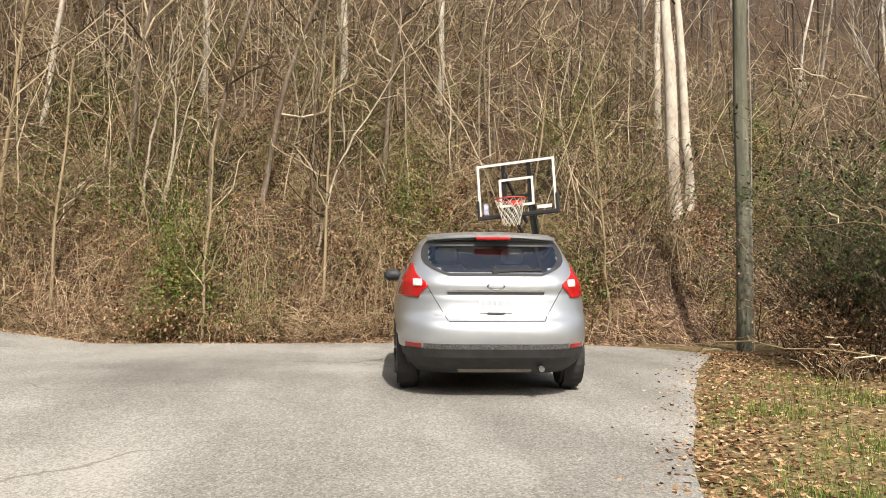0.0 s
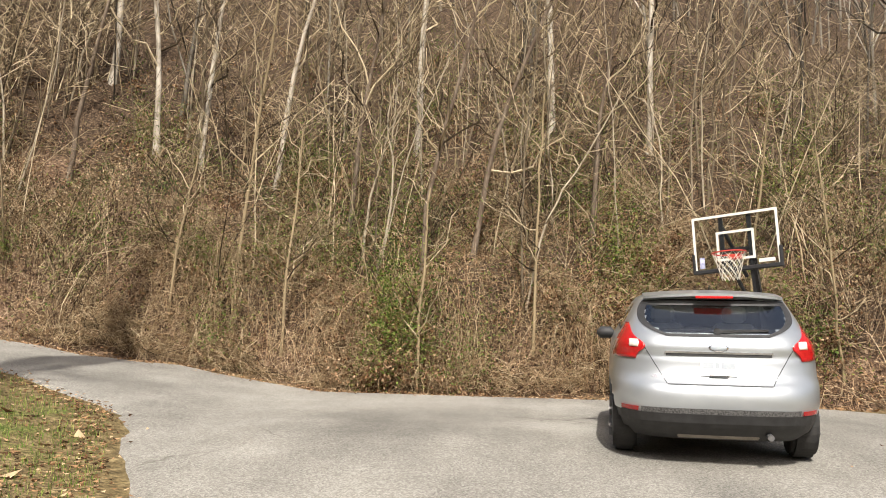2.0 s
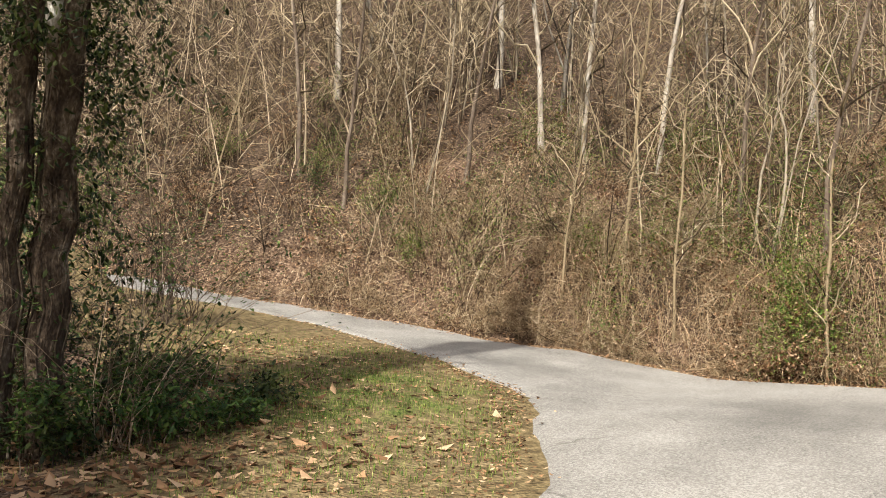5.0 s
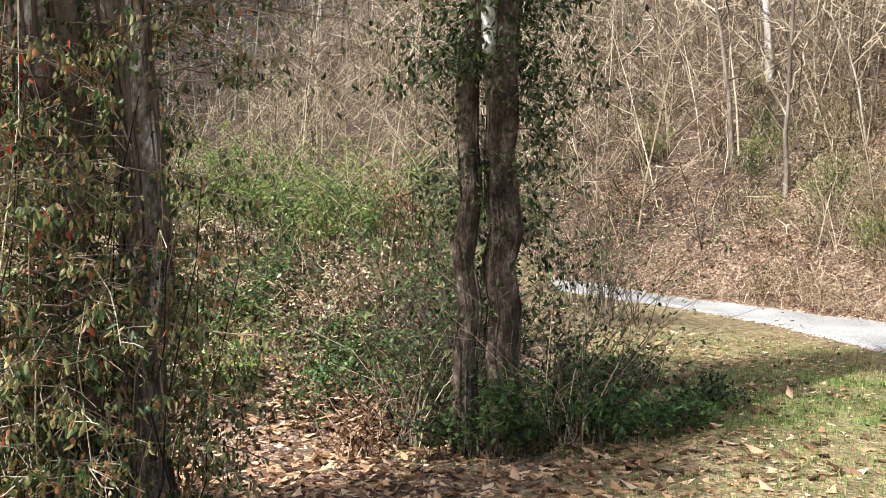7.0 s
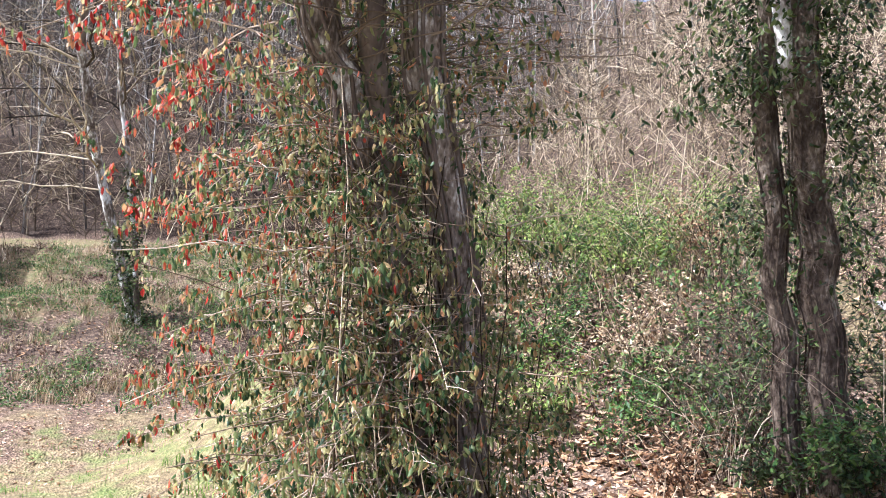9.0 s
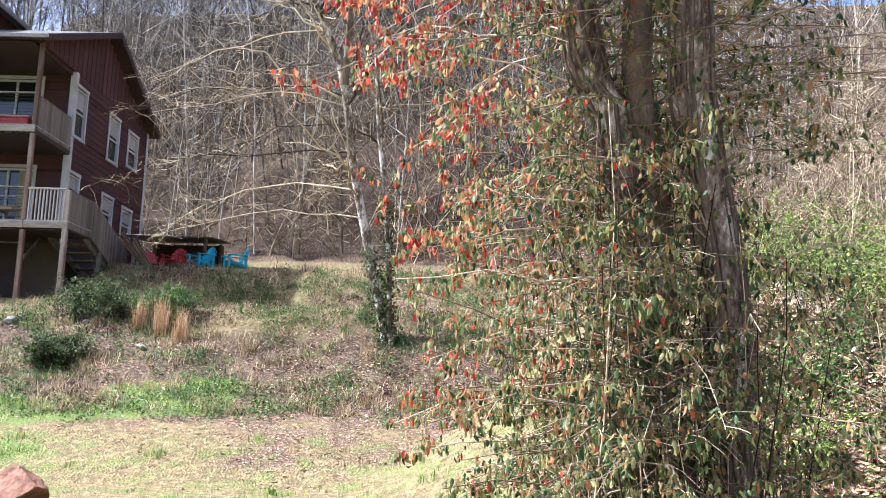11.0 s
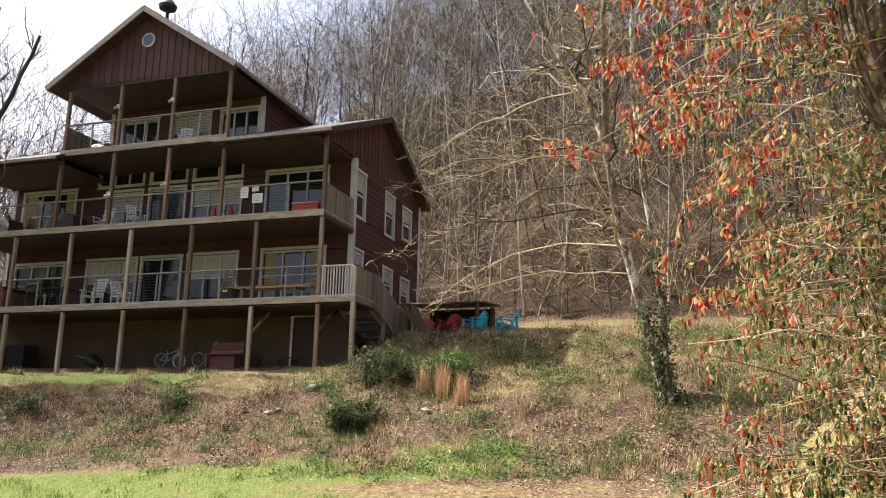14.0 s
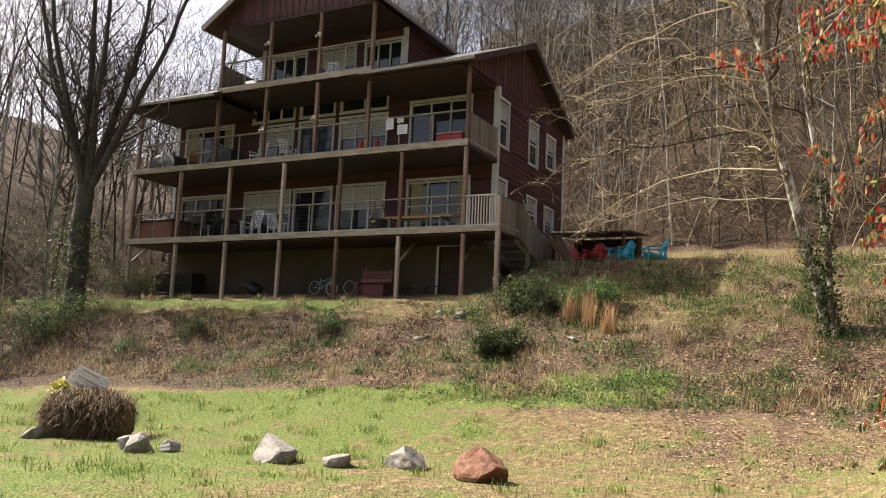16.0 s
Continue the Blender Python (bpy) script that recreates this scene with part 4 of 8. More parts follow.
def car_at(z):
    return tuple(float(np.interp(z, CAR[:, 0], CAR[:, i])) for i in (1, 2, 3))


def rear_y(x, z, p=4.2):
    """Where the tail surface lies at x to the side and z up."""
    r, f, w = car_at(z)
    c, l = (r + f) / 2, (f - r) / 2
    return c - l * max(0.0, 1 - min(1.0, abs(x) / w) ** p) ** (1 / 7.0)


def slice_pts(z, n=88, p=4.2, q=7.0):
    r, f, w = car_at(z)
    c, l = (r + f) / 2, (f - r) / 2
    out = []
    for i in range(n):
        a = 2 * math.pi * i / n
        ca, sa = math.cos(a), math.sin(a)
        out.append((w * math.copysign(abs(ca) ** (2 / p), ca), c + l * math.copysign(abs(sa) ** (2 / q), sa), z))
    return out


def tail_patch(fn_hw, z0, z1, lift, nx=14, nz=8, x_lo=None, thick=0.012):
    """A panel laid on the tail. fn_hw(z) gives its inner and outer x at a height."""
    bm = bmesh.new()
    rows = []
    for off in (lift, lift - thick):
        grid = []
        for j in range(nz + 1):
            z = z0 + (z1 - z0) * j / nz
            a, b = fn_hw(z)
            grid.append([bm.verts.new((a + (b - a) * i / nx, rear_y(a + (b - a) * i / nx, z) - off, z)) for i in range(nx + 1)])
        rows.append(grid)
    A, B = rows
    for j in range(nz):
        for i in range(nx):
            bm.faces.new((A[j][i], A[j][i + 1], A[j + 1][i + 1], A[j + 1][i]))
            bm.faces.new((B[j][i], B[j + 1][i], B[j + 1][i + 1], B[j][i + 1]))
    for i in range(nx):
        bm.faces.new((A[0][i], B[0][i], B[0][i + 1], A[0][i + 1]))
        bm.faces.new((A[nz][i], A[nz][i + 1], B[nz][i + 1], B[nz][i]))
    for j in range(nz):
        bm.faces.new((A[j][0], A[j + 1][0], B[j + 1][0], B[j][0]))
        bm.faces.new((A[j][nx], B[j][nx], B[j + 1][nx], A[j + 1][nx]))
    return bm


def build_car():
    car = empty("car", pose(0.99, 7.36, 0.79, 4.4, 0, -5.0), "silver five-door hatchback parked on the drive", "car")
    zs = sorted({*CAR[:, 0].tolist(), 0.32, 0.4, 0.54, 0.62, 0.78, 0.86, 1.05, 1.11, 1.2, 1.3})
    n = 88

    def shell(z_lo, z_hi, mat_, name, label="", keep=None):
        bm = bmesh.new()
        rings = [[bm.verts.new(p) for p in slice_pts(z)] for z in zs if z_lo - 1e-6 <= z <= z_hi + 1e-6]
        for a, b in zip(rings, rings[1:]):
            for i in range(n):
                j = (i + 1) % n
                vs = (a[i], a[j], b[j], b[i])
                if keep and not keep(sum((v.co for v in vs), Vector()) / 4):
                    continue
                bm.faces.new(vs)
        if z_hi > 1.45:
            bm.faces.new(rings[-1])
        bmesh.ops.delete(bm, geom=[v for v in bm.verts if not v.link_faces], context="VERTS")
        return part(name, bm, mat_, car, label, smooth=True)

    def is_arch(c):
        return any((c.y - y) ** 2 + (c.z - 0.31) ** 2 < 0.36**2 and abs(c.x) > 0.6 for y in (0.8, 3.45))

    def rear_glass_hw(z):
        t = (z - 1.085) / (1.385 - 1.085)
        t = max(0.0, min(1.0, t))
        return 0.66 - 0.24 * max(0.0, (0.6 - t) / 0.6) ** 2.6 - 0.05 * max(0.0, (t - 0.6) / 0.4) ** 2

    def is_glass(c):
        if not 1.1 < c.z < 1.38:
            return False
        r, f, w = car_at(c.z)
        if c.y < r + 0.3:
            return abs(c.x) < rear_glass_hw(c.z) - 0.06
        if c.y > f - 0.35:
            return abs(c.x) < w - 0.06
        return 0.9 < c.y < 2.75 and abs(c.y - 1.75) > 0.04 and c.z < 1.36

    shell(0.2, 0.44, M_CARBLACK, "lower_skirt", "black plastic lower bumper", lambda c: not is_arch(c))
    shell(0.44, 1.48, M_PAINT, "body", "silver painted body", lambda c: not is_arch(c) and not is_glass(c))
    bm = bmesh.new()
    rings = [[bm.verts.new((p[0] * 0.985, 0.02 + p[1] * 0.99, p[2])) for p in slice_pts(z)] for z in zs if 1.05 <= z <= 1.40]
    for a, b in zip(rings, rings[1:]):
        for i in range(n):
            j = (i + 1) % n
            vs = (a[i], a[j], b[j], b[i])
            c = sum((v.co for v in vs), Vector()) / 4
            if car_at(c.z)[0] + 0.4 < c.y:
                bm.faces.new(vs)
    bmesh.ops.delete(bm, geom=[v for v in bm.verts if not v.link_faces], context="VERTS")
    part("side_glass", bm, M_CARGLASS, car, smooth=True).visible_shadow = False
    g = part("rear_window", tail_patch(lambda z: (-rear_glass_hw(z), rear_glass_hw(z)), 1.085, 1.385, 0.004, 28, 16, thick=0.004), M_CARGLASS, car, "tinted rear window", smooth=True)
    g.visible_shadow = False
    # dark border of the rear window
    for s in (-1, 1):
        part("window_border", tail_patch(lambda z: tuple(sorted((s * (rear_glass_hw(z) - 0.065), s * rear_glass_hw(z)))), 1.085, 1.385, 0.009, 3, 16, thick=0.003), M_CARBLACK, car)
    part("window_border", tail_patch(lambda z: (-rear_glass_hw(z), rear_glass_hw(z)), 1.345, 1.385, 0.009, 20, 2, thick=0.003), M_CARBLACK, car)
    part("window_border", tail_patch(lambda z: (-rear_glass_hw(z), rear_glass_hw(z)), 1.083, 1.105, 0.009, 20, 3, thick=0.003), M_CARBLACK, car)
    # roof spoiler with the third brake lamp
    bm = bmesh.new()
    for i in range(21):
        x = -0.6 + 1.2 * i / 20
        y0 = rear_y(x, 1.39) - 0.05 - 0.02 * (1 - (x / 0.6) ** 2)
        z0 = 1.398 + 0.03 * (1 - (x / 0.6) ** 2)
        vs = [bm.verts.new((x, y0, z0)), bm.verts.new((x, y0, z0 + 0.025)), bm.verts.new((x, y0 + 0.35, z0 + 0.055)), bm.verts.new((x, y0 + 0.3, z0 - 0.02))]
        if i:
            for a in range(4):
                b = (a + 1) % 4
                bm.faces.new((prev[a], prev[b], vs[b], vs[a]))
        prev = vs
    sp = part("spoiler", bm, M_PAINT, car, smooth=False)
    part("brake_lamp", boxed(-0.16, 0.16, rear_y(0, 1.39) - 0.085, rear_y(0, 1.39) - 0.03, 1.404, 1.428, 0.006), M_LAMP, sp, "red third brake lamp")
    # lamps
    for s in (-1, 1):
        def red(z):
            t = (z - 0.885) / 0.3
            inner = 0.70 - 0.09 * math.exp(-((t - 0.38) / 0.2) ** 2) - 0.02 * (1 - t) + 0.05 * max(0, t - 0.4)
            outer = min(car_at(z)[2] - 0.012, 0.885 - 0.13 * max(0, t - 0.35))
            inner = min(inner, outer - 0.01)
            return tuple(sorted((s * inner, s * outer)))

        def clear(z):
            t = (z - 0.975) / 0.09
            return tuple(sorted((s * (0.652 + 0.02 * abs(t - 0.5)), s * 0.735)))

        lamp = part("tail_lamp", tail_patch(red, 0.885, 1.185, 0.012, 12, 12), M_LAMP, car, "red and clear tail lamp", smooth=True)
        part("clear_lens", tail_patch(clear, 0.985, 1.05, 0.018, 6, 4), M_LAMP_CLEAR, lamp, smooth=True)
        part("reflector", tail_patch(lambda z: tuple(sorted((s * 0.66, s * 0.8))), 0.452, 0.49, 0.012, 6, 2), M_LAMP, car, "red bumper reflector")
        # wheels
        for y in (0.8, 3.45):
            x0, x1 = s * 0.66, s * 0.875
            bm = bmesh.new()
            rod(bm, (x0, y, 0.315), (x1, y, 0.315), 0.315, n=28)
            for e in [e for e in bm.edges if abs(e.verts[0].co.x - e.verts[1].co.x) < 1e-4]:
                e.tag = True
            bmesh.ops.bevel(bm, geom=[e for e in bm.edges if e.tag], offset=0.03, segments=2, affect="EDGES")
            wh = part("wheel", bm, M_TYRE, car, "black road tyre")
            bm = bmesh.new()
            rod(bm, (s * 0.86, y, 0.315), (s * 0.883, y, 0.315), 0.2, n=20)
            for k in range(7):
                a = 2 * math.pi * k / 7
                beam(bm, (s * 0.888, y, 0.315), (s * 0.888, y + 0.19 * math.cos(a), 0.315 + 0.19 * math.sin(a)), 0.035, 0.02)
            part("rim", bm, M_RIM, wh)
        bm = boxed(s * 0.955 - 0.1, s * 0.955 + 0.1, 2.55, 2.68, 0.935, 1.065, 0.045)
        beam(bm, (s * 0.84, 2.66, 0.96), (s * 0.94, 2.64, 0.98), 0.06, 0.03)
        part("door_mirror", bm, M_CARBLACK, car, "black door mirror", smooth=True)
    # bumper grille strip, chrome crease, plate, badge
    part("bumper_strip", tail_patch(lambda z: (-0.64, 0.64), 0.447, 0.495, 0.009, 30, 2), mat("bumper_mesh", [(0.35, (0.03, 0.03, 0.03)), (0.6, (0.2, 0.2, 0.2))], 90, 0.6, 0.4, mix2=0.1), car, "grey honeycomb strip")
    part("lower_valance", tail_patch(lambda z: (-0.8, 0.8), 0.33, 0.447, 0.014, 30, 3), M_CARBLACK, car)
    # black strip stands in for the shade in the crease below the handle
    part("handle_crease_shade", tail_patch(lambda z: (-0.43, 0.43), 0.918, 0.94, 0.008, 20, 1), M_CARBLACK, car, "black strip for the shaded crease under the chrome handle")
    part("handle_strip", tail_patch(lambda z: (-0.44, 0.44), 0.94, 0.957, 0.014, 20, 1), M_CHROME, car)
    pl = part("number_plate", tail_patch(lambda z: (-0.152, 0.152), 0.76, 0.905, 0.014, 4, 2), M_PLATE, car, "white plate with grey bars")
    for x0, x1 in ((-0.13, -0.045), (-0.03, 0.0), (0.02, 0.13)):
        part("bar", tail_patch(lambda z: (x0, x1), 0.82, 0.87, 0.018, 2, 1, thick=0.003), M_PLATEBAR, pl)
    part("bar", tail_patch(lambda z: (-0.08, 0.08), 0.752, 0.764, 0.02, 2, 1, thick=0.005), M_CARBLACK, pl)
    bm = bmesh.new()
    bmesh.ops.create_uvsphere(bm, u_segments=20, v_segments=10, radius=1, matrix=Matrix.Translation((0, rear_y(0, 0.99) - 0.008, 0.99)) @ Matrix.Diagonal((0.082, 0.014, 0.034, 1)))
    bd_ = part("badge", bm, M_CHROME, car, "oval chrome badge", smooth=True)
    bm = bmesh.new()
    bmesh.ops.create_uvsphere(bm, u_segments=20, v_segments=10, radius=1, matrix=Matrix.Translation((0, rear_y(0, 0.99) - 0.014, 0.99)) @ Matrix.Diagonal((0.068, 0.014, 0.025, 1)))
    part("badge_field", bm, M_PLATEBAR, bd_, smooth=True)
    for x0, x1, z0, z1 in ((-0.55, -0.41, 0.735, 0.757), (0.44, 0.5, 0.735, 0.75)):
        part("badge", tail_patch(lambda z: (x0, x1), z0, z1, 0.006, 3, 1, thick=0.004), M_CHROME, car, "small chrome bar")
    # hatch seam
    for s in (-1, 1):
        part("seam", tail_patch(lambda z: tuple(sorted((s * (0.42 + (z - 0.69) * 0.62), s * (0.428 + (z - 0.69) * 0.62)))), 0.69, 1.0, 0.0035, 1, 12, thick=0.003), M_CARBLACK, car)
    part("seam", tail_patch(lambda z: (-0.42, 0.42), 0.684, 0.692, 0.0035, 20, 1, thick=0.003), M_CARBLACK, car)
    # wiper
    bm = bmesh.new()
    beam(bm, (0.0, rear_y(0, 1.13) - 0.03, 1.125), (0.42, rear_y(0.42, 1.15) - 0.025, 1.14), 0.022, 0.02)
    rod(bm, (0.0, rear_y(0, 1.13) - 0.05, 1.125), (0.0, rear_y(0, 1.13) + 0.02, 1.125), 0.03)
    part("wiper", bm, M_CARBLACK, car, "black rear wiper")
    # exhaust, underbody, seats behind the glass, aerial
    part("exhaust_pipe", rod(bmesh.new(), (0.4, 0.06, 0.27), (0.4, 0.4, 0.27), 0.026, n=12), M_RIM, car)
    part("underbody", boxed(-0.64, 0.64, 0.5, 4.0, 0.2, 0.3), M_CARBLACK, car)
    part("silencer", boxed(-0.35, 0.35, 0.2, 0.5, 0.22, 0.31, 0.03), M_GALV, car)
    for x in (-0.36, 0.36):
        bm = bmesh.new()
        box(bm, x - 0.22, x + 0.22, 1.85, 2.0, 0.6, 1.14, 0.05)
        box(bm, x - 0.12, x + 0.12, 1.85, 1.95, 1.15, 1.32, 0.04)
        part("seat", bm, M_CABIN, car)
    part("seat", boxed(-0.6, 0.6, 1.05, 1.2, 0.6, 1.1, 0.04), M_CARBLACK, car)
    part("cabin_floor", boxed(-0.78, 0.78, 0.35, 3.2, 0.5, 0.6), M_CARBLACK, car)
    part("parcel_shelf", boxed(-0.7, 0.7, 0.42, 1.05, 1.0, 1.03), M_CABIN, car)
    part("steering_wheel", rod(bmesh.new(), (-0.36, 2.6, 0.95), (-0.36, 2.63, 0.97), 0.18, n=16), M_CARBLACK, car)
    bm = bmesh.new()
    box(bm, -0.02, 0.02, 0.85, 0.97, 1.46, 1.475, 0.005)
    rod(bm, (0, 0.9, 1.47), (0, 0.82, 1.53), 0.008, 0.004)
    part("aerial", bm, M_CARBLACK, car)


build_car()


# ---- basketball hoop ----
def build_hoop():
    o = pose(2.28, 12.4, 3.42, 0, -3.8, -30) @ pose(0, 0, -2.62)
    hoop = empty("basketball_hoop", o @ pose(0, 0, 0), "leaning portable basketball hoop with a clear board", "hoop")
    zc = 2.62
    clear = bpy.data.materials.new("clear_board")
    clear.use_nodes = True
    b = clear.node_tree.nodes["Principled BSDF"]
    b.inputs["Base Color"].default_value = (0.72, 0.74, 0.74, 1)
    b.inputs["Roughness"].default_value, b.inputs["Transmission Weight"].default_value, b.inputs["IOR"].default_value = 0.04, 1.0, 1.08
    white = mat("white_board_paint", [(0.3, (0.6, 0.58, 0.52)), (0.7, (0.7, 0.68, 0.62))], 8, 0.5, 0.05)
    orange = mat("orange_rim", [(0.3, (0.4, 0.035, 0.025)), (0.7, (0.5, 0.055, 0.035))], 8, 0.5, 0.05)
    net = mat("net_cord", [(0.3, (0.62, 0.58, 0.48)), (0.7, (0.75, 0.71, 0.62))], 20, 0.9, 0.2)
    w, h = 0.61, 0.4
    bd_ = part("board", boxed(-w, w, 0, 0.012, zc - h, zc + h), clear, hoop, "clear plastic board")
    bd_.visible_shadow = False
    bm = bmesh.new()
    t = 0.036
    for x0, x1, z0, z1 in ((-w, w, zc + h - t, zc + h), (-w, -w + t, zc - h, zc + h - t), (w - t, w, zc - h, zc + h - t)):
        box(bm, x0, x1, -0.008, -0.002, z0, z1)
    part("border", bm, white, bd_, "white painted border")
    bm = bmesh.new()
    for x0, x1, z0, z1 in ((-0.27, 0.27, zc + 0.115, zc + 0.15), (-0.27, -0.235, zc - 0.28, zc + 0.115), (0.235, 0.27, zc - 0.28, zc + 0.115), (-0.235, 0.235, zc - 0.28, zc - 0.245)):
        box(bm, x0, x1, -0.008, -0.002, z0, z1)
    part("target_square", bm, white, bd_)
    bm = bmesh.new()
    box(bm, -w - 0.025, w + 0.025, -0.03, 0.04, zc - h - 0.04, zc - h + 0.02, 0.01)
    for s in (-1, 1):
        box(bm, s * (w + 0.005) - 0.02, s * (w + 0.005) + 0.02, -0.03, 0.04, zc - h, zc - h + 0.26, 0.01)
    part("edge_pad", bm, M_BLACK, hoop, "black padded lower edge")
    part("badge", boxed(-w + 0.08, -w + 0.15, -0.012, -0.003, zc - h + 0.04, zc - h + 0.2), mat("board_sticker", [(0.3, (0.1, 0.12, 0.35)), (0.7, (0.7, 0.7, 0.75))], 20, 0.5, 0), bd_)
    part("badge", boxed(w - 0.3, w - 0.08, -0.012, -0.003, zc - h + 0.05, zc - h + 0.1), white, bd_)
    bm = bmesh.new()
    for x in (-0.2, 0.2):
        box(bm, x - 0.03, x + 0.03, 0.02, 0.06, zc - h, zc + h - 0.02, 0.005)
    box(bm, -0.2, 0.2, 0.02, 0.06, zc - 0.15, zc - 0.1, 0.005)
    for s in (-0.2, 0.2):
        beam(bm, (s, 0.06, zc - 0.1), (s * 0.4, 0.75, zc - 0.85), 0.04, 0.04)
        beam(bm, (s, 0.06, zc + 0.25), (s * 0.4, 0.7, zc - 0.45), 0.04, 0.04)
    part("lift_arm", bm, M_BLACK, hoop, "black steel lift arms")
    bm = bmesh.new()
    beam(bm, (0.05, 0.62, zc - 0.2), (0.05, 1.1, 0.12), 0.1, 0.1, 0.008)
    part("pole", bm, M_BLACK, hoop, "square black steel pole")
    part("base", boxed(-0.4, 0.5, 0.5, 1.6, -0.02, 0.18, 0.05), M_BLACK, hoop, "black water-filled base")
    # rim and net
    R, zr, yr = 0.23, zc - 0.22, -0.34
    ang = np.linspace(0, 2 * np.pi, 25)
    ring = np.stack([R * np.cos(ang), yr + R * np.sin(ang), np.full(25, zr)], -1)[None]
    rm = fast("rim", *tubes(ring, np.full((1, 25), 0.011), 6), orange, hoop, True)
    tagged(rm, "orange steel rim")
    part("rim_bracket", boxed(-0.08, 0.08, -0.13, 0.0, zr - 0.06, zr + 0.01, 0.01), orange, hoop)
    P = []
    for s in (-1, 1):
        for k in range(12):
            a0 = 2 * np.pi * k / 12
            t = np.linspace(0, 1, 9)
            a = a0 + s * t * 1.57
            rr = R * (1 - 0.5 * t**0.8)
            P.append(np.stack([rr * np.cos(a), yr + rr * np.sin(a), zr - 0.38 * t], -1))
    tagged(fast("net", *tubes(np.array(P), np.full((24, 9), 0.0042), 3), net, hoop), "white cord net")


build_hoop()


# ---- utility pole ----
def build_pole():
    px, py = 6.5, 13.65
    z0 = float(ground_z(px, py))
    pole = empty("utility_pole", pose(px, py, z0, -0.4, 0.6, 0), "weathered grey-green wooden utility pole", "pole")
    m = mat("creosoted_pole", [(0.3, (0.05, 0.05, 0.034)), (0.5, (0.1, 0.098, 0.068)), (0.75, (0.2, 0.19, 0.145))], 3, 0.9, 0.6, fine=25, stretch=(4, 4, 0.3), bump_dist=0.02)
    z = np.linspace(-0.4, 9.5, 14)
    path = np.stack([0.01 * np.sin(z), 0.01 * np.cos(z * 1.3), z], -1)[None]
    fast("shaft", *tubes(path, np.linspace(0.128, 0.11, 14)[None], 14), m, pole, True)
    cable = np.stack([0.13 + 0.012 * np.sin(z * 2), -0.07 + 0 * z, z], -1)[None]
    fast("ground_wire", *tubes(cable, np.full((1, 14), 0.012), 5), M_GALV, pole)
    bm = bmesh.new()
    for zz in (1.3, 2.4, 3.6):
        box(bm, -0.02, 0.03, -0.14, -0.11, zz, zz + 0.03)
    part("staple", bm, M_GALV, pole)


build_pole()


# ---- woody growth ----
def hexleaves(rng, P, length, width, hang=0.8):
    """Oval leaves that hang from P: two folded quads each."""
    n = len(P)
    az = rng.uniform(0, 2 * np.pi, n)
    pitch = np.clip(rng.normal(-hang * 1.4, 0.4, n), -1.57, 0.6)
    d = np.stack([np.cos(az) * np.cos(pitch), np.sin(az) * np.cos(pitch), np.sin(pitch)], -1)
    a2 = az + rng.normal(0, 0.6, n)
    side = np.stack([-np.sin(a2), np.cos(a2), rng.normal(0, 0.2, n)], -1)
    side /= np.linalg.norm(side, axis=1, keepdims=True)
    up = np.cross(side, d)
    L = (length * rng.uniform(0.6, 1.25, n))[:, None]
    W = (width * rng.uniform(0.7, 1.2, n))[:, None]
    f = up * W * 0.22
    V = np.stack([P, P + d * L * 0.3 + side * W * 0.46 + f, P + d * L * 0.7 + side * W * 0.38 + f, P + d * L, P + d * L * 0.7 - side * W * 0.38 + f, P + d * L * 0.3 - side * W * 0.46 + f], 1).reshape(-1, 3)
    k = np.arange(n)[:, None] * 6
    F = np.concatenate([k + np.array([0, 1, 2, 3]), k + np.array([0, 3, 4, 5])], 1).reshape(-1, 4)
    return V, F


def sub_branches(rng, P, R, per, length, rise, spread=0.9, lo=0.25, pts=4, rscale=0.5, droop=0.0):
    """Side branches off the paths P (n, m, 3): per of them on each, placed from lo to the tip."""
    n, m, _ = P.shape
    k = n * per
    src = np.repeat(np.arange(n), per)
    t = rng.uniform(lo, 0.98, k) * (m - 1)
    i = np.minimum(t.astype(int), m - 2)
    f = (t - i)[:, None]
    base = P[src, i] * (1 - f) + P[src, i + 1] * f
    r0 = (R[src, i] * (1 - f[:, 0]) + R[src, i + 1] * f[:, 0]) * rscale
    along = P[src, i + 1] - P[src, i]
    along /= np.linalg.norm(along, axis=1, keepdims=True) + 1e-9
    az = rng.uniform(0, 2 * np.pi, k)
    out = np.stack([np.cos(az), np.sin(az), rng.normal(0.1, 0.35, k)], -1)
    d = along * (1 - spread * 0.6) + out * spread
    d /= np.linalg.norm(d, axis=1, keepdims=True)
    L = length * rng.uniform(0.5, 1.25, k) * (1.15 - 0.6 * t / (m - 1))
    s = np.linspace(0, 1, pts)
    Q = base[:, None] + d[:, None] * (L[:, None] * s)[..., None]
    Q[..., 2] += (rise * L)[:, None] * s**1.7 - (droop * L)[:, None] * s**2
    wob = rng.normal(0, 0.05, (k, pts, 3)) * L[:, None, None]
    wob[:, 0] = 0
    Q += wob
    RR = r0[:, None] * np.linspace(1, 0.3, pts)
    return Q, RR


def trunks(rng, base, H, R, pts=7, lean=0.08, wob=0.03):
    """Trunk paths from the base places."""
    n = len(base)
    s = np.linspace(0, 1, pts)
    az = rng.uniform(0, 2 * np.pi, n)
    off = (lean * H * rng.uniform(0, 1, n))[:, None] * s**1.3
    P = np.stack([base[:, 0, None] + np.cos(az)[:, None] * off, base[:, 1, None] + np.sin(az)[:, None] * off, base[:, 2, None] - 0.15 + H[:, None] * s], -1)
    w = rng.normal(0, wob, (n, pts, 2)) * (H[:, None] / pts)[..., None]
    w[:, 0] = 0
    P[..., :2] += w
    return P, R[:, None] * np.linspace(1, 0.25, pts)


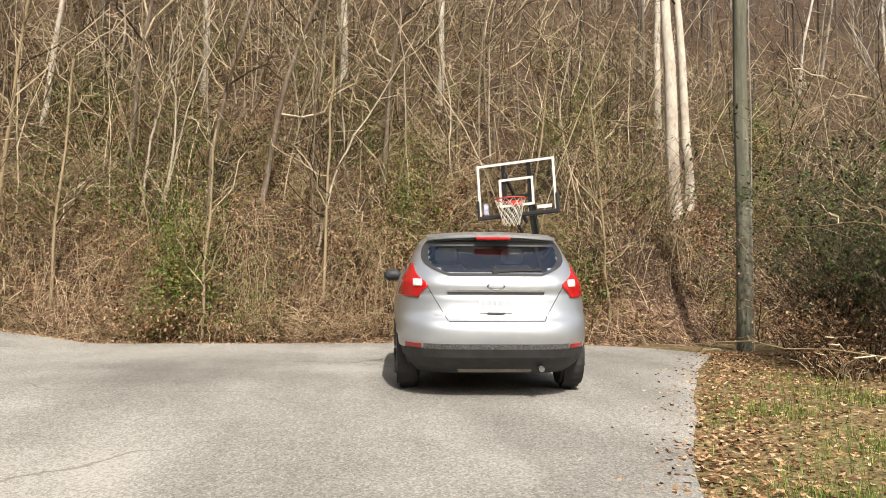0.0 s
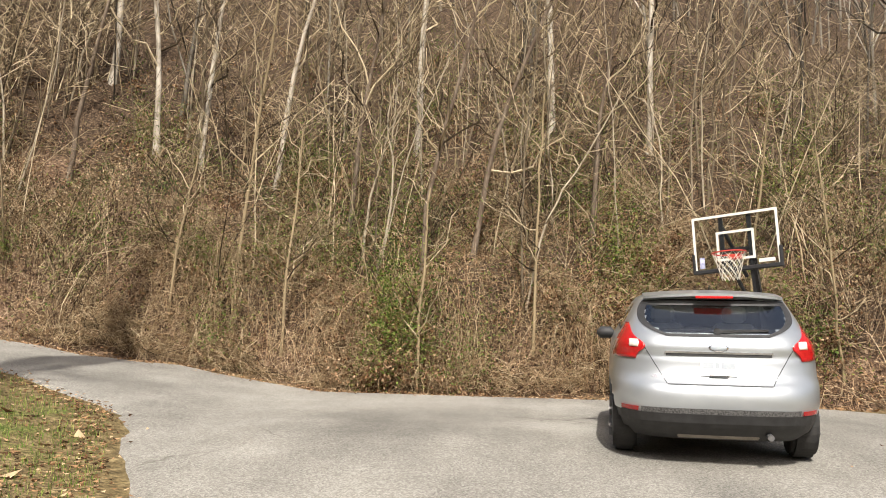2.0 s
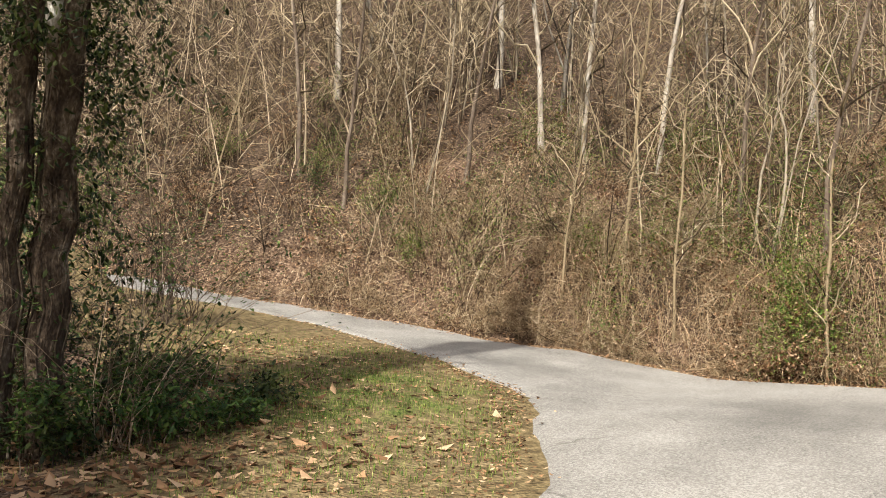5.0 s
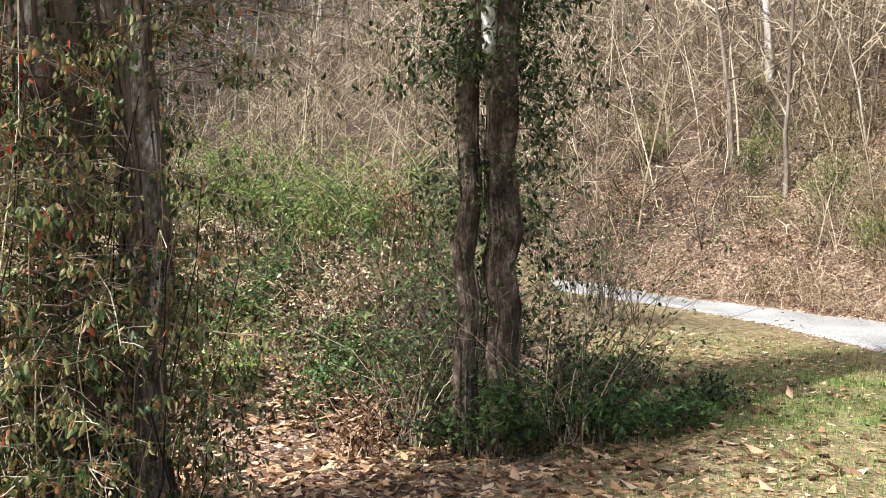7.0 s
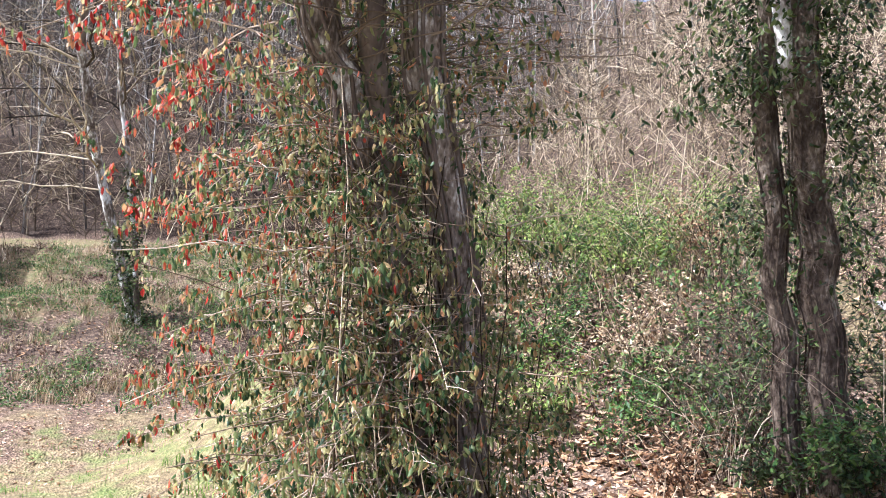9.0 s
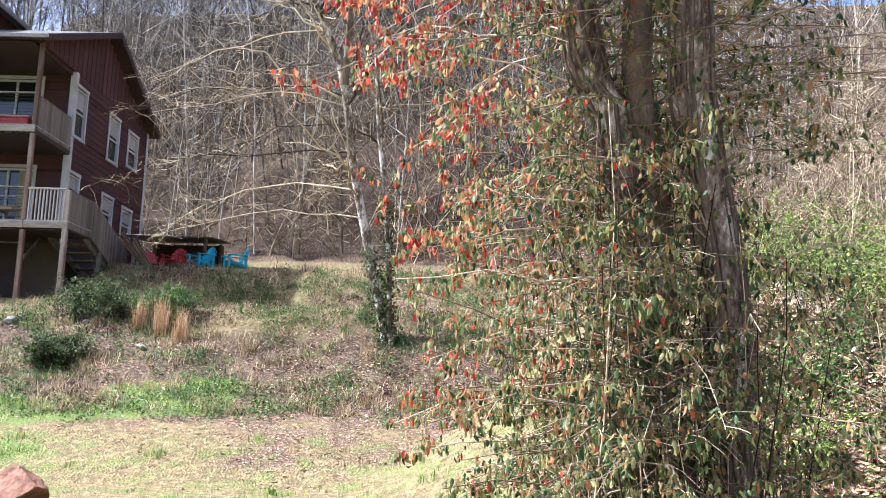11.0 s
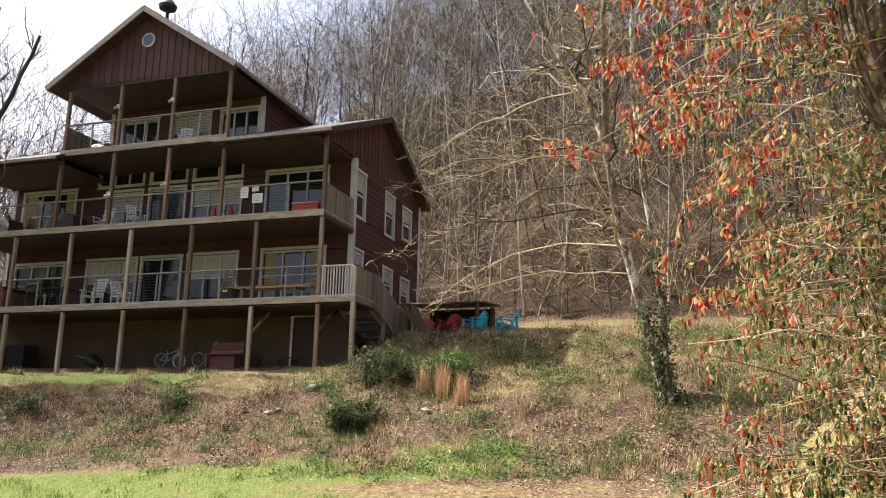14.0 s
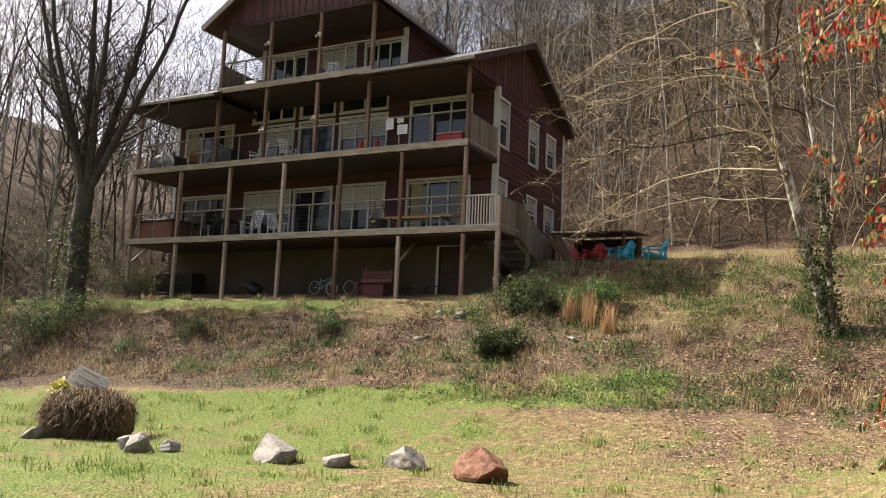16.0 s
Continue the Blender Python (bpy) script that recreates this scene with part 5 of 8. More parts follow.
def woods(rng, name, xy, H, R, label, bark, nb=11, nt=3, lean=0.06, blen=0.2, lo=0.3, fine=0.004, rise=0.3, spread=0.95):
    """Many bare trees as one mass: trunks with branches and twigs."""
    base = on_ground(xy)
    P, RT = trunks(rng, base, H, R, 6, lean)
    B, RB = sub_branches(rng, P, RT, nb, blen * H.mean(), rise, spread, lo, 3)
    RB = np.clip(RB, 0.0015 + fine, 0.03)
    T, RTw = sub_branches(rng, B, RB, nt, blen * H.mean() * 0.5, 0.1 + 0.6 * (rise > 0.5), spread, 0.15, 2, 0.6)
    RTw = np.maximum(RTw, fine)
    V, F = join(tubes(P, RT, 4), tubes(B, RB, 3), tubes(T, RTw, 3))
    return tagged(fast(name, V, F, bark), label, "woods", kind="stuff")


def scatter(rng, n, x0, x1, y0, y1, keep):
    """About n places in a rectangle, thinned by the share keep(x, y)."""
    x, y = rng.uniform(x0, x1, n), rng.uniform(y0, y1, n)
    ok = rng.uniform(0, 1, n) < keep(x, y)
    return np.column_stack([x[ok], y[ok]])


M_WOODS = mat("grey_wood_bark", [(0.2, (0.032, 0.027, 0.021)), (0.5, (0.1, 0.086, 0.07)), (0.72, (0.27, 0.24, 0.195)), (0.88, (0.58, 0.54, 0.46))], 1.0, 0.9, 0.0, island=0.7, spec=0.08)
M_SAPLING = mat("sapling_bark", [(0.2, (0.026, 0.019, 0.012)), (0.43, (0.125, 0.093, 0.055)), (0.61, (0.32, 0.25, 0.15)), (0.84, (0.66, 0.55, 0.38))], 1.0, 0.9, 0.0, island=0.7, spec=0.08)


M_FRESH = mat("fresh_green_leaves", [(0.1, (0.05, 0.09, 0.015)), (0.5, (0.13, 0.2, 0.035)), (0.9, (0.3, 0.34, 0.08))], 3, 0.5, 0.0, island=0.85, trans=0.35, spec=0.22)
M_TANLEAF = mat("tan_fallen_leaves", [(0.12, (0.05, 0.025, 0.014)), (0.4, (0.19, 0.103, 0.05)), (0.7, (0.43, 0.262, 0.135)), (0.95, (0.66, 0.48, 0.3))], 3, 0.8, 0.0, island=0.85, trans=0.2, spec=0.08)


def hill_d(x, y):
    return y - bank_foot(x)


rng = np.random.default_rng(11)
xy = scatter(rng, 2500, -46, 24, 8, 34, lambda x, y: np.where((hill_d(x, y) > 0.9) & (hill_d(x, y) < 15), 0.62, 0.0))
woods(rng, "hillside_saplings", xy, rng.uniform(1.6, 5.5, len(xy)), rng.uniform(0.007, 0.02, len(xy)), "thin bare saplings crowding the bank", M_SAPLING, 8, 3, 0.7, 0.36, 0.08, 0.0045)
xy = scatter(rng, 1400, -70, 46, 8, 66, lambda x, y: np.where(hill_d(x, y) > 7, 0.45, 0.0))
woods(rng, "hillside_woods", xy, rng.uniform(7, 15, len(xy)), rng.uniform(0.02, 0.08, len(xy)), "bare grey woods on the upper hillside", M_WOODS, 12, 2, 0.24, 0.26, 0.15, 0.011, 0.6, 0.7)
xy = scatter(rng, 1350, -78, -32, -40, 16, lambda x, y: np.where((house_uv(x, y)[0] < -13) & (hill_d(x, y) < 8), 0.6, 0.0))
woods(rng, "woods_behind_house", xy, rng.uniform(7, 19, len(xy)), rng.uniform(0.02, 0.06, len(xy)), "bare woods on the slope behind the house", M_WOODS, 14, 3, 0.32, 0.3, 0.25, 0.008, 0.35, 0.9)
xy = scatter(rng, 620, -84, -44, -48, 24, lambda x, y: np.where((house_uv(x, y)[0] < -30) & (hill_d(x, y) < 12), 0.6, 0.0))
woods(rng, "crest_woods", xy, rng.uniform(8, 15, len(xy)), rng.uniform(0.04, 0.11, len(xy)), "bare trees along the crest behind the house", M_WOODS, 16, 4, 0.3, 0.34, 0.25, 0.011, 0.4, 0.9)
xy = scatter(rng, 850, -52, -33, -25, 16, lambda x, y: np.where((house_uv(x, y)[0] < -12) & (hill_d(x, y) < 3), 0.7, 0.0))
woods(rng, "understorey", xy, rng.uniform(1.5, 5, len(xy)), rng.uniform(0.012, 0.028, len(xy)), "thin tan understorey behind the terrace", M_SAPLING, 8, 2, 0.7, 0.34, 0.08, 0.01)
xy = scatter(rng, 620, -56, 4, -64, -23, lambda x, y: np.where((house_uv(x, y)[1] < -18) & (np.hypot(x, y) > 29) & (house_uv(x, y)[0] < 24), 0.6, 0.0))
woods(rng, "woods_beside_house", xy, rng.uniform(8, 17, len(xy)), rng.uniform(0.04, 0.13, len(xy)), "bare brown woods beside the house", M_WOODS, 17, 4, 0.28, 0.3, 0.25, 0.011, 0.5, 0.75)
xy = scatter(rng, 620, -36, -6, -42, -22, lambda x, y: np.where((house_uv(x, y)[1] < -15.5) & (np.hypot(x, y) > 25) & (house_uv(x, y)[0] < 14), 0.6, 0.0))
woods(rng, "thicket_beside_house", xy, rng.uniform(1.2, 4, len(xy)), rng.uniform(0.01, 0.022, len(xy)), "tan and green thicket beside the house", M_SAPLING, 9, 3, 0.5, 0.32, 0.1, 0.006)
LP = on_ground(np.repeat(xy, 34, 0) + rng.normal(0, 0.7, (len(xy) * 34, 2)))
LP[:, 2] += np.abs(rng.normal(0, 1.3, len(LP)))
tagged(fast("thicket_leaves", *leaves(rng, LP, 0.1, 0.06, 0.2), M_GREEN), "green leaves in the thicket beside the house", "leaves", kind="stuff")

xy = scatter(rng, 420, -32, -12, 4, 24, lambda x, y: np.where((hill_d(x, y) > 0.6) & (hill_d(x, y) < 10), 0.9, 0.0))
woods(rng, "lane_thicket", xy, rng.uniform(2.5, 8.0, len(xy)), rng.uniform(0.009, 0.028, len(xy)), "tall bare thicket above the lane", M_SAPLING, 12, 4, 0.45, 0.22, 0.1, 0.007)

# brush on the bank
rng = np.random.default_rng(5)


def clumpy(x, y, f=0.55, p=0.0):
    return 0.5 + 0.5 * np.sin(x * f * 2.1 + 1.7 * np.sin(y * f + p)) * np.sin(y * f * 1.9 + 2.3 + p + 0.8 * np.sin(x * f * 1.3))


def arching(rng, base, H, lean, R, pts=5, wide=0.8):
    """Long thin stems that rise and arch over; lean: a common pull."""
    n = len(base)
    az = rng.uniform(0, 2 * np.pi, n)
    s = np.linspace(0, 1, pts)
    reach = H * rng.uniform(0.15, wide, n)
    dx = np.cos(az) * reach + lean[0] * H
    dy = np.sin(az) * reach + lean[1] * H
    P = np.stack([base[:, 0, None] + dx[:, None] * s**1.6, base[:, 1, None] + dy[:, None] * s**1.6, base[:, 2, None] - 0.05 + (H[:, None] * (s - 0.28 * rng.uniform(0, 1.6, n)[:, None] * s**3))], -1)
    P[:, 1:] += rng.normal(0, 0.03, (n, pts - 1, 3)) * H[:, None, None]
    return P, R[:, None] * np.linspace(1, 0.35, pts)


xy = scatter(rng, 36000, -34, 15, 5, 30, lambda x, y: np.where(hill_d(x, y) > 0.05, np.exp(-np.clip(hill_d(x, y), 0, 50) / 5.0), 0) * (0.06 + 0.94 * clumpy(x, y) ** 1.6) * (0.07 + 0.93 * sstep(-8.5, -5.0, x)))
base = on_ground(xy)
mound = clumpy(xy[:, 0], xy[:, 1], 0.8, 1.0) * (0.6 + 0.4 * clumpy(xy[:, 0], xy[:, 1], 2.1, 0.4))
H = rng.uniform(0.4, 1.2, len(xy)) * (0.2 + 1.15 * mound**1.4)
P, R = arching(rng, base, H, (0.0, -0.1), rng.uniform(0.003, 0.008, len(xy)), 4, 1.7)
P[:, 1:] += rng.normal(0, 0.07, (len(P), 3, 3))
reddish = clumpy(xy[:, 0], xy[:, 1], 0.34, 0.9) + rng.normal(0, 0.18, len(xy)) > 0.52
tagged(fast("bank_brush", *tubes(P[~reddish], R[~reddish], 3), M_TWIG), "tangled dry stems covering the bank", "brush", kind="stuff")
tagged(fast("vine_mounds", *tubes(P[reddish], R[reddish], 3), M_VINE), "mounds of red-brown dead vines on the bank", "brush", kind="stuff")
T, RT = sub_branches(rng, P[::3], R[::3], 6, 0.5, 0.0, 0.9, 0.25, 2, 0.7, 0.5)
tagged(fast("bank_twigs", *tubes(T, np.maximum(RT, 0.0035), 3), M_VINE), "fine dry twigs in the brush", "brush", kind="stuff")
k = rng.choice(len(P), 74000, p=(mound + 0.04) ** 1.5 / ((mound + 0.04) ** 1.5).sum())
tt = rng.uniform(0.1, 1, 74000) * 2.99
ii = tt.astype(int)
LP = P[k, ii] + (P[k, ii + 1] - P[k, ii]) * (tt - ii)[:, None] + rng.normal(0, 0.1, (74000, 3))
tagged(fast("bank_dry_leaves", *leaves(rng, LP[:60000], 0.08, 0.045, 0.5), M_DRYLEAF), "withered brown leaves caught in the brush", "leaves", kind="stuff")
GP = LP[62000:]
GP = GP[clumpy(GP[:, 0], GP[:, 1], 0.6, 4.0) > 0.35]
GP = np.repeat(GP, 7, 0) + rng.normal(0, 0.16, (len(GP) * 7, 3))
GP[:, 2] += rng.exponential(0.5, len(GP))
tagged(fast("bank_green_leaves", *leaves(rng, GP, 0.06, 0.036, 0.2), M_FRESH), "green honeysuckle leaves in the brush", "leaves", kind="stuff")


def curtains(rng, n, x0, x1, d0, d1, per, name, words, m, tall=1.0, thick=0.0045):
    """Mounds of dead vines: strands that spill from a crest down the bank, fanning out; one mass."""
    x = rng.uniform(x0, x1, n)
    y = bank_foot(x) + d0 + (d1 - d0) * rng.uniform(0, 1, n) ** 1.4
    h, w = tall * rng.uniform(0.45, 1.5, n), rng.uniform(0.25, 0.85, n)
    k = np.repeat(np.arange(n), per)
    lat = rng.normal(0, 1, len(k))
    top = np.column_stack([x[k] + lat * w[k], y[k] + rng.normal(0, 0.2, len(k))])
    z0 = ground_z(top[:, 0], top[:, 1]) + h[k] * np.exp(-0.5 * lat**2) * rng.uniform(0.35, 1.0, len(k)) + 0.05
    out = h[k] * rng.uniform(0.25, 1.1, len(k)) + 0.1
    s = np.linspace(0, 1, 6)
    px_ = top[:, 0, None] + (lat * 0.35 * w[k] + rng.normal(0, 0.16, len(k)))[:, None] * s
    py_ = top[:, 1, None] - out[:, None] * s**0.8
    g = ground_z(px_[:, -1], py_[:, -1])
    fall = rng.uniform(0.45, 1.0, len(k))[:, None]
    pz_ = z0[:, None] + (g - z0)[:, None] * fall * s**1.7 + (0.16 * h[k] * rng.uniform(0, 1.6, len(k)))[:, None] * np.sin(np.pi * np.minimum(s * 1.6, 1))
    P = np.stack([px_, py_, np.maximum(pz_, g[:, None] - 0.02)], -1)
    P[:, 1:] += np.cumsum(rng.normal(0, 0.055, (len(k), 5, 3)), 1)
    R = np.linspace(1, 0.45, 6)[None] * (thick * rng.uniform(0.55, 1.6, len(k)))[:, None]
    return tagged(fast(name, *tubes(P, R, 3), m), words, "brush", kind="stuff")


curtains(rng, 26, -7.5, 6.5, 0.4, 5.0, 60, "vine_curtain", "red-brown dead vines spilling down the bank", M_VINE, 0.8, 0.004)
curtains(rng, 22, -8, 1.5, 0.2, 2.6, 60, "vine_curtain", "pale straw-coloured vines hanging over the foot of the bank", M_STRAW, 0.6, 0.004)


def tangle(rng, n, x0, x1, d1, name, words, m, size=0.5, thick=0.0035):
    """Short bent vine ends lying every way over the mounds of the bank; one mass."""
    x = rng.uniform(x0, x1, n)
    y = bank_foot(x) + 0.1 + d1 * rng.uniform(0, 1, n) ** 1.5
    hill_ = clumpy(x, y, 0.8, 1.0) * (0.6 + 0.4 * clumpy(x, y, 2.1, 0.4))
    ok = rng.uniform(0, 1, n) < (0.1 + 0.9 * hill_**1.2) * (0.3 + 0.7 * sstep(-9, -5.5, x))
    x, y, hill_ = x[ok], y[ok], hill_[ok]
    k = len(x)
    b = np.column_stack([x, y, ground_z(x, y) + 0.03 + rng.uniform(0.2, 1, k) * 1.0 * hill_**1.3])
    az, el = rng.uniform(0, 2 * np.pi, k), rng.normal(-0.15, 0.6, k)
    d = np.stack([np.cos(az) * np.cos(el), np.sin(az) * np.cos(el) * 0.6, np.sin(el)], -1) * (size * rng.uniform(0.4, 1.5, k))[:, None]
    s = np.linspace(-0.5, 0.5, 5)[None, :, None]
    P = b[:, None] + d[:, None] * s
    P[..., 2] -= (size * rng.uniform(-0.2, 0.9, k))[:, None] * s[..., 0] ** 2
    P[:, 1:] += np.cumsum(rng.normal(0, 0.04, (k, 4, 3)), 1)
    R = np.linspace(1, 0.5, 5)[None] * (thick * rng.uniform(0.6, 1.6, k))[:, None]
    return tagged(fast(name, *tubes(P, R, 3), m), words, "brush", kind="stuff")


tangle(rng, 42000, -16, 7, 7.0, "vine_tangle", "red-brown tangle of dead vines over the bank", M_VINE, 0.42)
tangle(rng, 70000, -14, 4, 5.0, "vine_tangle", "straw-coloured tangle of dead vines over the bank", M_STRAW, 0.34)
tangle(rng, 34000, -11, -3, 3.2, "vine_tangle", "bleached dead grass and vines heaped over the foot of the bank", M_STRAW, 0.5, 0.0032)
tangle(rng, 16000, -18, 7, 9.0, "vine_tangle", "grey-brown woody tangle over the bank", M_TWIG, 0.8, 0.005)

# leaf litter and turf
def litter(name, n, x0, x1, y0, y1, keep, size, label, m=None):
    xy = scatter(rng, n, x0, x1, y0, y1, keep)
    return tagged(fast(name, *leaves(rng, on_ground(xy, 0.012), size, size * 0.62, 0.0, 0.3, 0.6), m or M_DRYLEAF), label, "leaves", kind="stuff")


def off_road(x, y):
    """0 on the drive, 1 well off it."""
    inner = np.interp(y, [-9, 0, 5.5, 7.1, 8.3, 9.0], [-1.5, -2.4, -3.4, -4.2, -4.8, -5.3])
    right = np.interp(y, [-9, 0, 4.9, 6.5, 8.7, 12.1, 12.9], [1.0, 1.2, 1.7, 2.4, 3.5, 5.2, 5.5])
    lane = np.interp(-x, [5.3, 6.2, 8.05, 10.7, 14.6, 20, 26, 33], [8.95, 9.5, 10.4, 10.7, 9.7, 8.1, 6.3, 3.6])
    on = np.where(x > -5.3, (x > inner) & (x < right), y > lane)
    return np.where(on & (hill_d(x, y) < 0.0), 0.0, 1.0)


litter("hollow_litter", 42000, -15, -4.5, -1, 9, lambda x, y: off_road(x, y) * np.clip(1.15 * np.exp(-((x + 8.6) ** 2 + (y - 2.9) ** 2) / 9), 0, 1) * (0.3 + 0.7 * clumpy(x, y, 1.1, 0.6)), 0.14, "fallen tan oak leaves in the hollow", M_TANLEAF)
litter("verge_litter", 26000, -9, 7, 3, 13.5, lambda x, y: off_road(x, y) * np.where(x > 0, 0.95, 0.25 + 0.75 * clumpy(x, y, 1.0, 2.2) ** 2), 0.062, "fallen leaves along the drive's edge", M_TANLEAF)
litter("bank_litter", 90000, -30, 9, 6, 28, lambda x, y: np.where(hill_d(x, y) > -0.2, np.exp(-hill_d(x, y) / 9), 0) * (0.45 + 0.55 * sstep(-4, -8, x)) * sstep(-26, -15, x) * (0.15 + 0.85 * clumpy(x, y, 0.8, 0.2) ** 1.2), 0.13, "fallen tan leaves on the bank", M_TANLEAF)
litter("slope_litter", 52000, -27, -10, -30, 4, lambda x, y: np.where(house_uv(x, y)[1] > 8.2, sstep(12.5, 9, house_uv(x, y)[0]), 0.45 * sstep(9.2, 7.5, house_uv(x, y)[0] - 0.25 * house_uv(x, y)[1])) * (0.2 + 0.8 * clumpy(x, y, 0.5, 3.0)) * sstep(2.8, 4.2, house_uv(x, y)[0]), 0.08, "fallen leaves on the slope below the house", M_TANLEAF)


def turf(name, n, x0, x1, y0, y1, keep, h, label, m=None, w=0.008):
    xy = scatter(rng, n, x0, x1, y0, y1, keep)
    return tagged(fast(name, *blades(rng, on_ground(xy), h, w, 0.6), m or M_GRASS), label, "grass", kind="stuff")


def edge_litter(ctrl, n, spread, off, label):
    c = spline(ctrl, 400)
    k = rng.integers(0, 400, n)
    t = np.gradient(c, axis=0)
    t /= np.linalg.norm(t, axis=1, keepdims=True)
    s = off + rng.normal(0, spread, n)
    xy = c[k] + np.column_stack([-t[k, 1], t[k, 0]]) * s[:, None] + rng.normal(0, 0.03, (n, 2))
    return tagged(fast("edge_litter", *leaves(rng, on_ground(xy, 0.05), 0.05, 0.03, 0.0, 0.3, 0.6), M_TANLEAF), label, "leaves", kind="stuff")


edge_litter([(-2.4, 0), (-2.7, 2), (-3.05, 4), (-3.4, 5.5), (-4.2, 7.1), (-4.8, 8.3), (-5.3, 8.95), (-6.2, 9.5), (-8.05, 10.4), (-10.7, 10.7)], 900, 0.14, 0.12, "leaves drifted along the drive's inner edge")
edge_litter([(1.05, -6), (1.1, -3), (1.22, 0), (1.35, 1.8), (1.52, 3.4), (1.75, 4.87), (2.1, 5.8), (2.68, 6.95), (3.27, 8.3), (4.2, 10.2), (5.2, 12.1), (5.5, 12.7)], 2600, 0.3, -0.2, "leaves drifted along the drive's outer edge")
edge_litter([(4.4, 14.2), (2.0, 14.4), (-0.3, 14.35), (-2.8, 14.25), (-5.6, 14.2), (-8.4, 13.5), (-11.0, 12.7), (-14.6, 11.9)], 2600, 0.16, 0.0, "leaves drifted along the foot of the bank")
turf("lawn_grass", 230000, -22, -5, -34, 2, lambda x, y: np.clip(green_zone(x, y) * 1.5 - 0.3, 0, 1) * (0.04 + 0.96 * clumpy(x, y, 1.5, 0.5) ** 2 * (0.35 + 0.65 * clumpy(x, y, 0.5, 2.1))), 0.06, "bright spring grass in a strip across the lawn", w=0.008)
turf("verge_grass", 70000, -10, -3.2, 2.5, 10, lambda x, y: off_road(x, y) * np.clip(np.exp(-((x + 6.3) ** 2 + (y - 7.0) ** 2) / 7), 0, 1) * (0.2 + 0.8 * clumpy(x, y, 1.2, 0.3)), 0.05, "short grass on the verge", w=0.0055)
turf("verge_grass_right", 60000, 1.5, 6.5, 2.5, 11, lambda x, y: off_road(x, y) * (0.02 + 0.98 * clumpy(x, y, 1.3, 1.1) ** 3) * sstep(11, 6, y), 0.07, "grass tufts beside the drive", w=0.0055)
turf("lawn_straw", 26000, -24, -4, -30, 3, lambda x, y: (0.25 + 0.75 * clumpy(x, y, 0.7, 5.0)) * np.where(house_uv(x, y)[0] > 0.6, 1, 0) * 0.8, 0.032, "thin dead grass on the lawn", M_STRAW, 0.008)
turf("terrace_grass", 9000, -34, -20, -14, 0, lambda x, y: np.clip(green_zone(x, y), 0, 1) * 0.7, 0.1, "shaded grass on the upper terrace")

# weeds and dead stalks on the slope below the house
xy = scatter(rng, 15000, -31, -12, -32, 0, lambda x, y: sstep(9.5, 7.5, house_uv(x, y)[0]) * np.where(house_uv(x, y)[1] > 1.0, sstep(-3.2, -2.2, house_uv(x, y)[0]), sstep(3.8, 4.8, house_uv(x, y)[0])) * clumpy(x, y, 0.7, 1.4) ** 1.2)
P, R = arching(rng, on_ground(xy), rng.uniform(0.25, 0.75, len(xy)), (0.1, 0.0), rng.uniform(0.003, 0.006, len(xy)), 4)
tagged(fast("slope_weeds", *tubes(P, R, 3), M_TWIG), "dry weed stalks on the slope", "weeds", kind="stuff")
k = rng.integers(0, len(P), 84000)
LP = P[k, rng.integers(0, 3, 84000)] + rng.normal(0, 0.12, (84000, 3))
gz = ground_z(LP[:, 0], LP[:, 1])
LP[:, 2] = gz + 0.02 + 0.45 * np.clip(LP[:, 2] - gz, 0, 0.6)
sel = clumpy(LP[:, 0], LP[:, 1], 0.6, 2.6) + 0.07 * np.clip(house_uv(LP[:, 0], LP[:, 1])[1] + 3, -6, 4) > 0.62
M_MAROON = mat("withered_maroon_leaves", [(0.1, (0.03, 0.016, 0.011)), (0.5, (0.1, 0.055, 0.037)), (0.9, (0.3, 0.2, 0.135))], 3, 0.8, 0.0, island=0.85, trans=0.2, spec=0.22)
tagged(fast("slope_green_leaves", *leaves(rng, LP[sel], 0.06, 0.035, 0.1), M_GREEN), "low green creeper on the slope", "leaves", kind="stuff")
tagged(fast("slope_dead_leaves", *leaves(rng, LP[~sel][::2], 0.075, 0.045, 0.2), M_MAROON), "withered creeper leaves on the slope", "leaves", kind="stuff")



def tussocks(rng, name, n, keep, h, m, label, per=38, spread=0.1):
    """Many tufts of blades, each fanning from one root; one mass."""
    xy = scatter(rng, n, -31, -6, -32, 3, keep)
    c = np.repeat(xy, per, 0) + rng.normal(0, spread, (len(xy) * per, 2))
    hh = np.repeat(h * rng.uniform(0.4, 1.4, len(xy)), per)
    return tagged(fast(name, *blades(rng, on_ground(c), hh, 0.011, 0.9), m), label, "grass", kind="stuff")


def slope_share(x, y):
    u, v = house_uv(x, y)
    return sstep(8.8, 7.2, u) * np.where(v > 0.8, np.maximum(sstep(-3.2, -2.2, u), sstep(6.0, 7.0, v)) * sstep(-9, -6, u), 0.25 + 0.75 * sstep(3.0, 4.2, u)) * sstep(0.6, 1.2, np.maximum(u, v))


tussocks(rng, "straw_tussocks", 6200, lambda x, y: slope_share(x, y) * clumpy(x, y, 0.9, 0.3), 0.2, M_STRAW, "dead straw tussocks on the slope")
tussocks(rng, "green_tussocks", 2200, lambda x, y: slope_share(x, y) * clumpy(x, y, 0.8, 3.1) ** 1.3, 0.16, M_GREEN, "green weed tufts on the slope")
tussocks(rng, "lawn_tussocks", 5200, lambda x, y: np.clip(green_zone(x, y) * 1.6 - 0.45, 0, 1) * clumpy(x, y, 1.2, 1.7) * np.where(house_uv(x, y)[0] > 5.5, 1, 0), 0.1, M_GRASS, "bright grass tufts on the lawn", 30, 0.09)


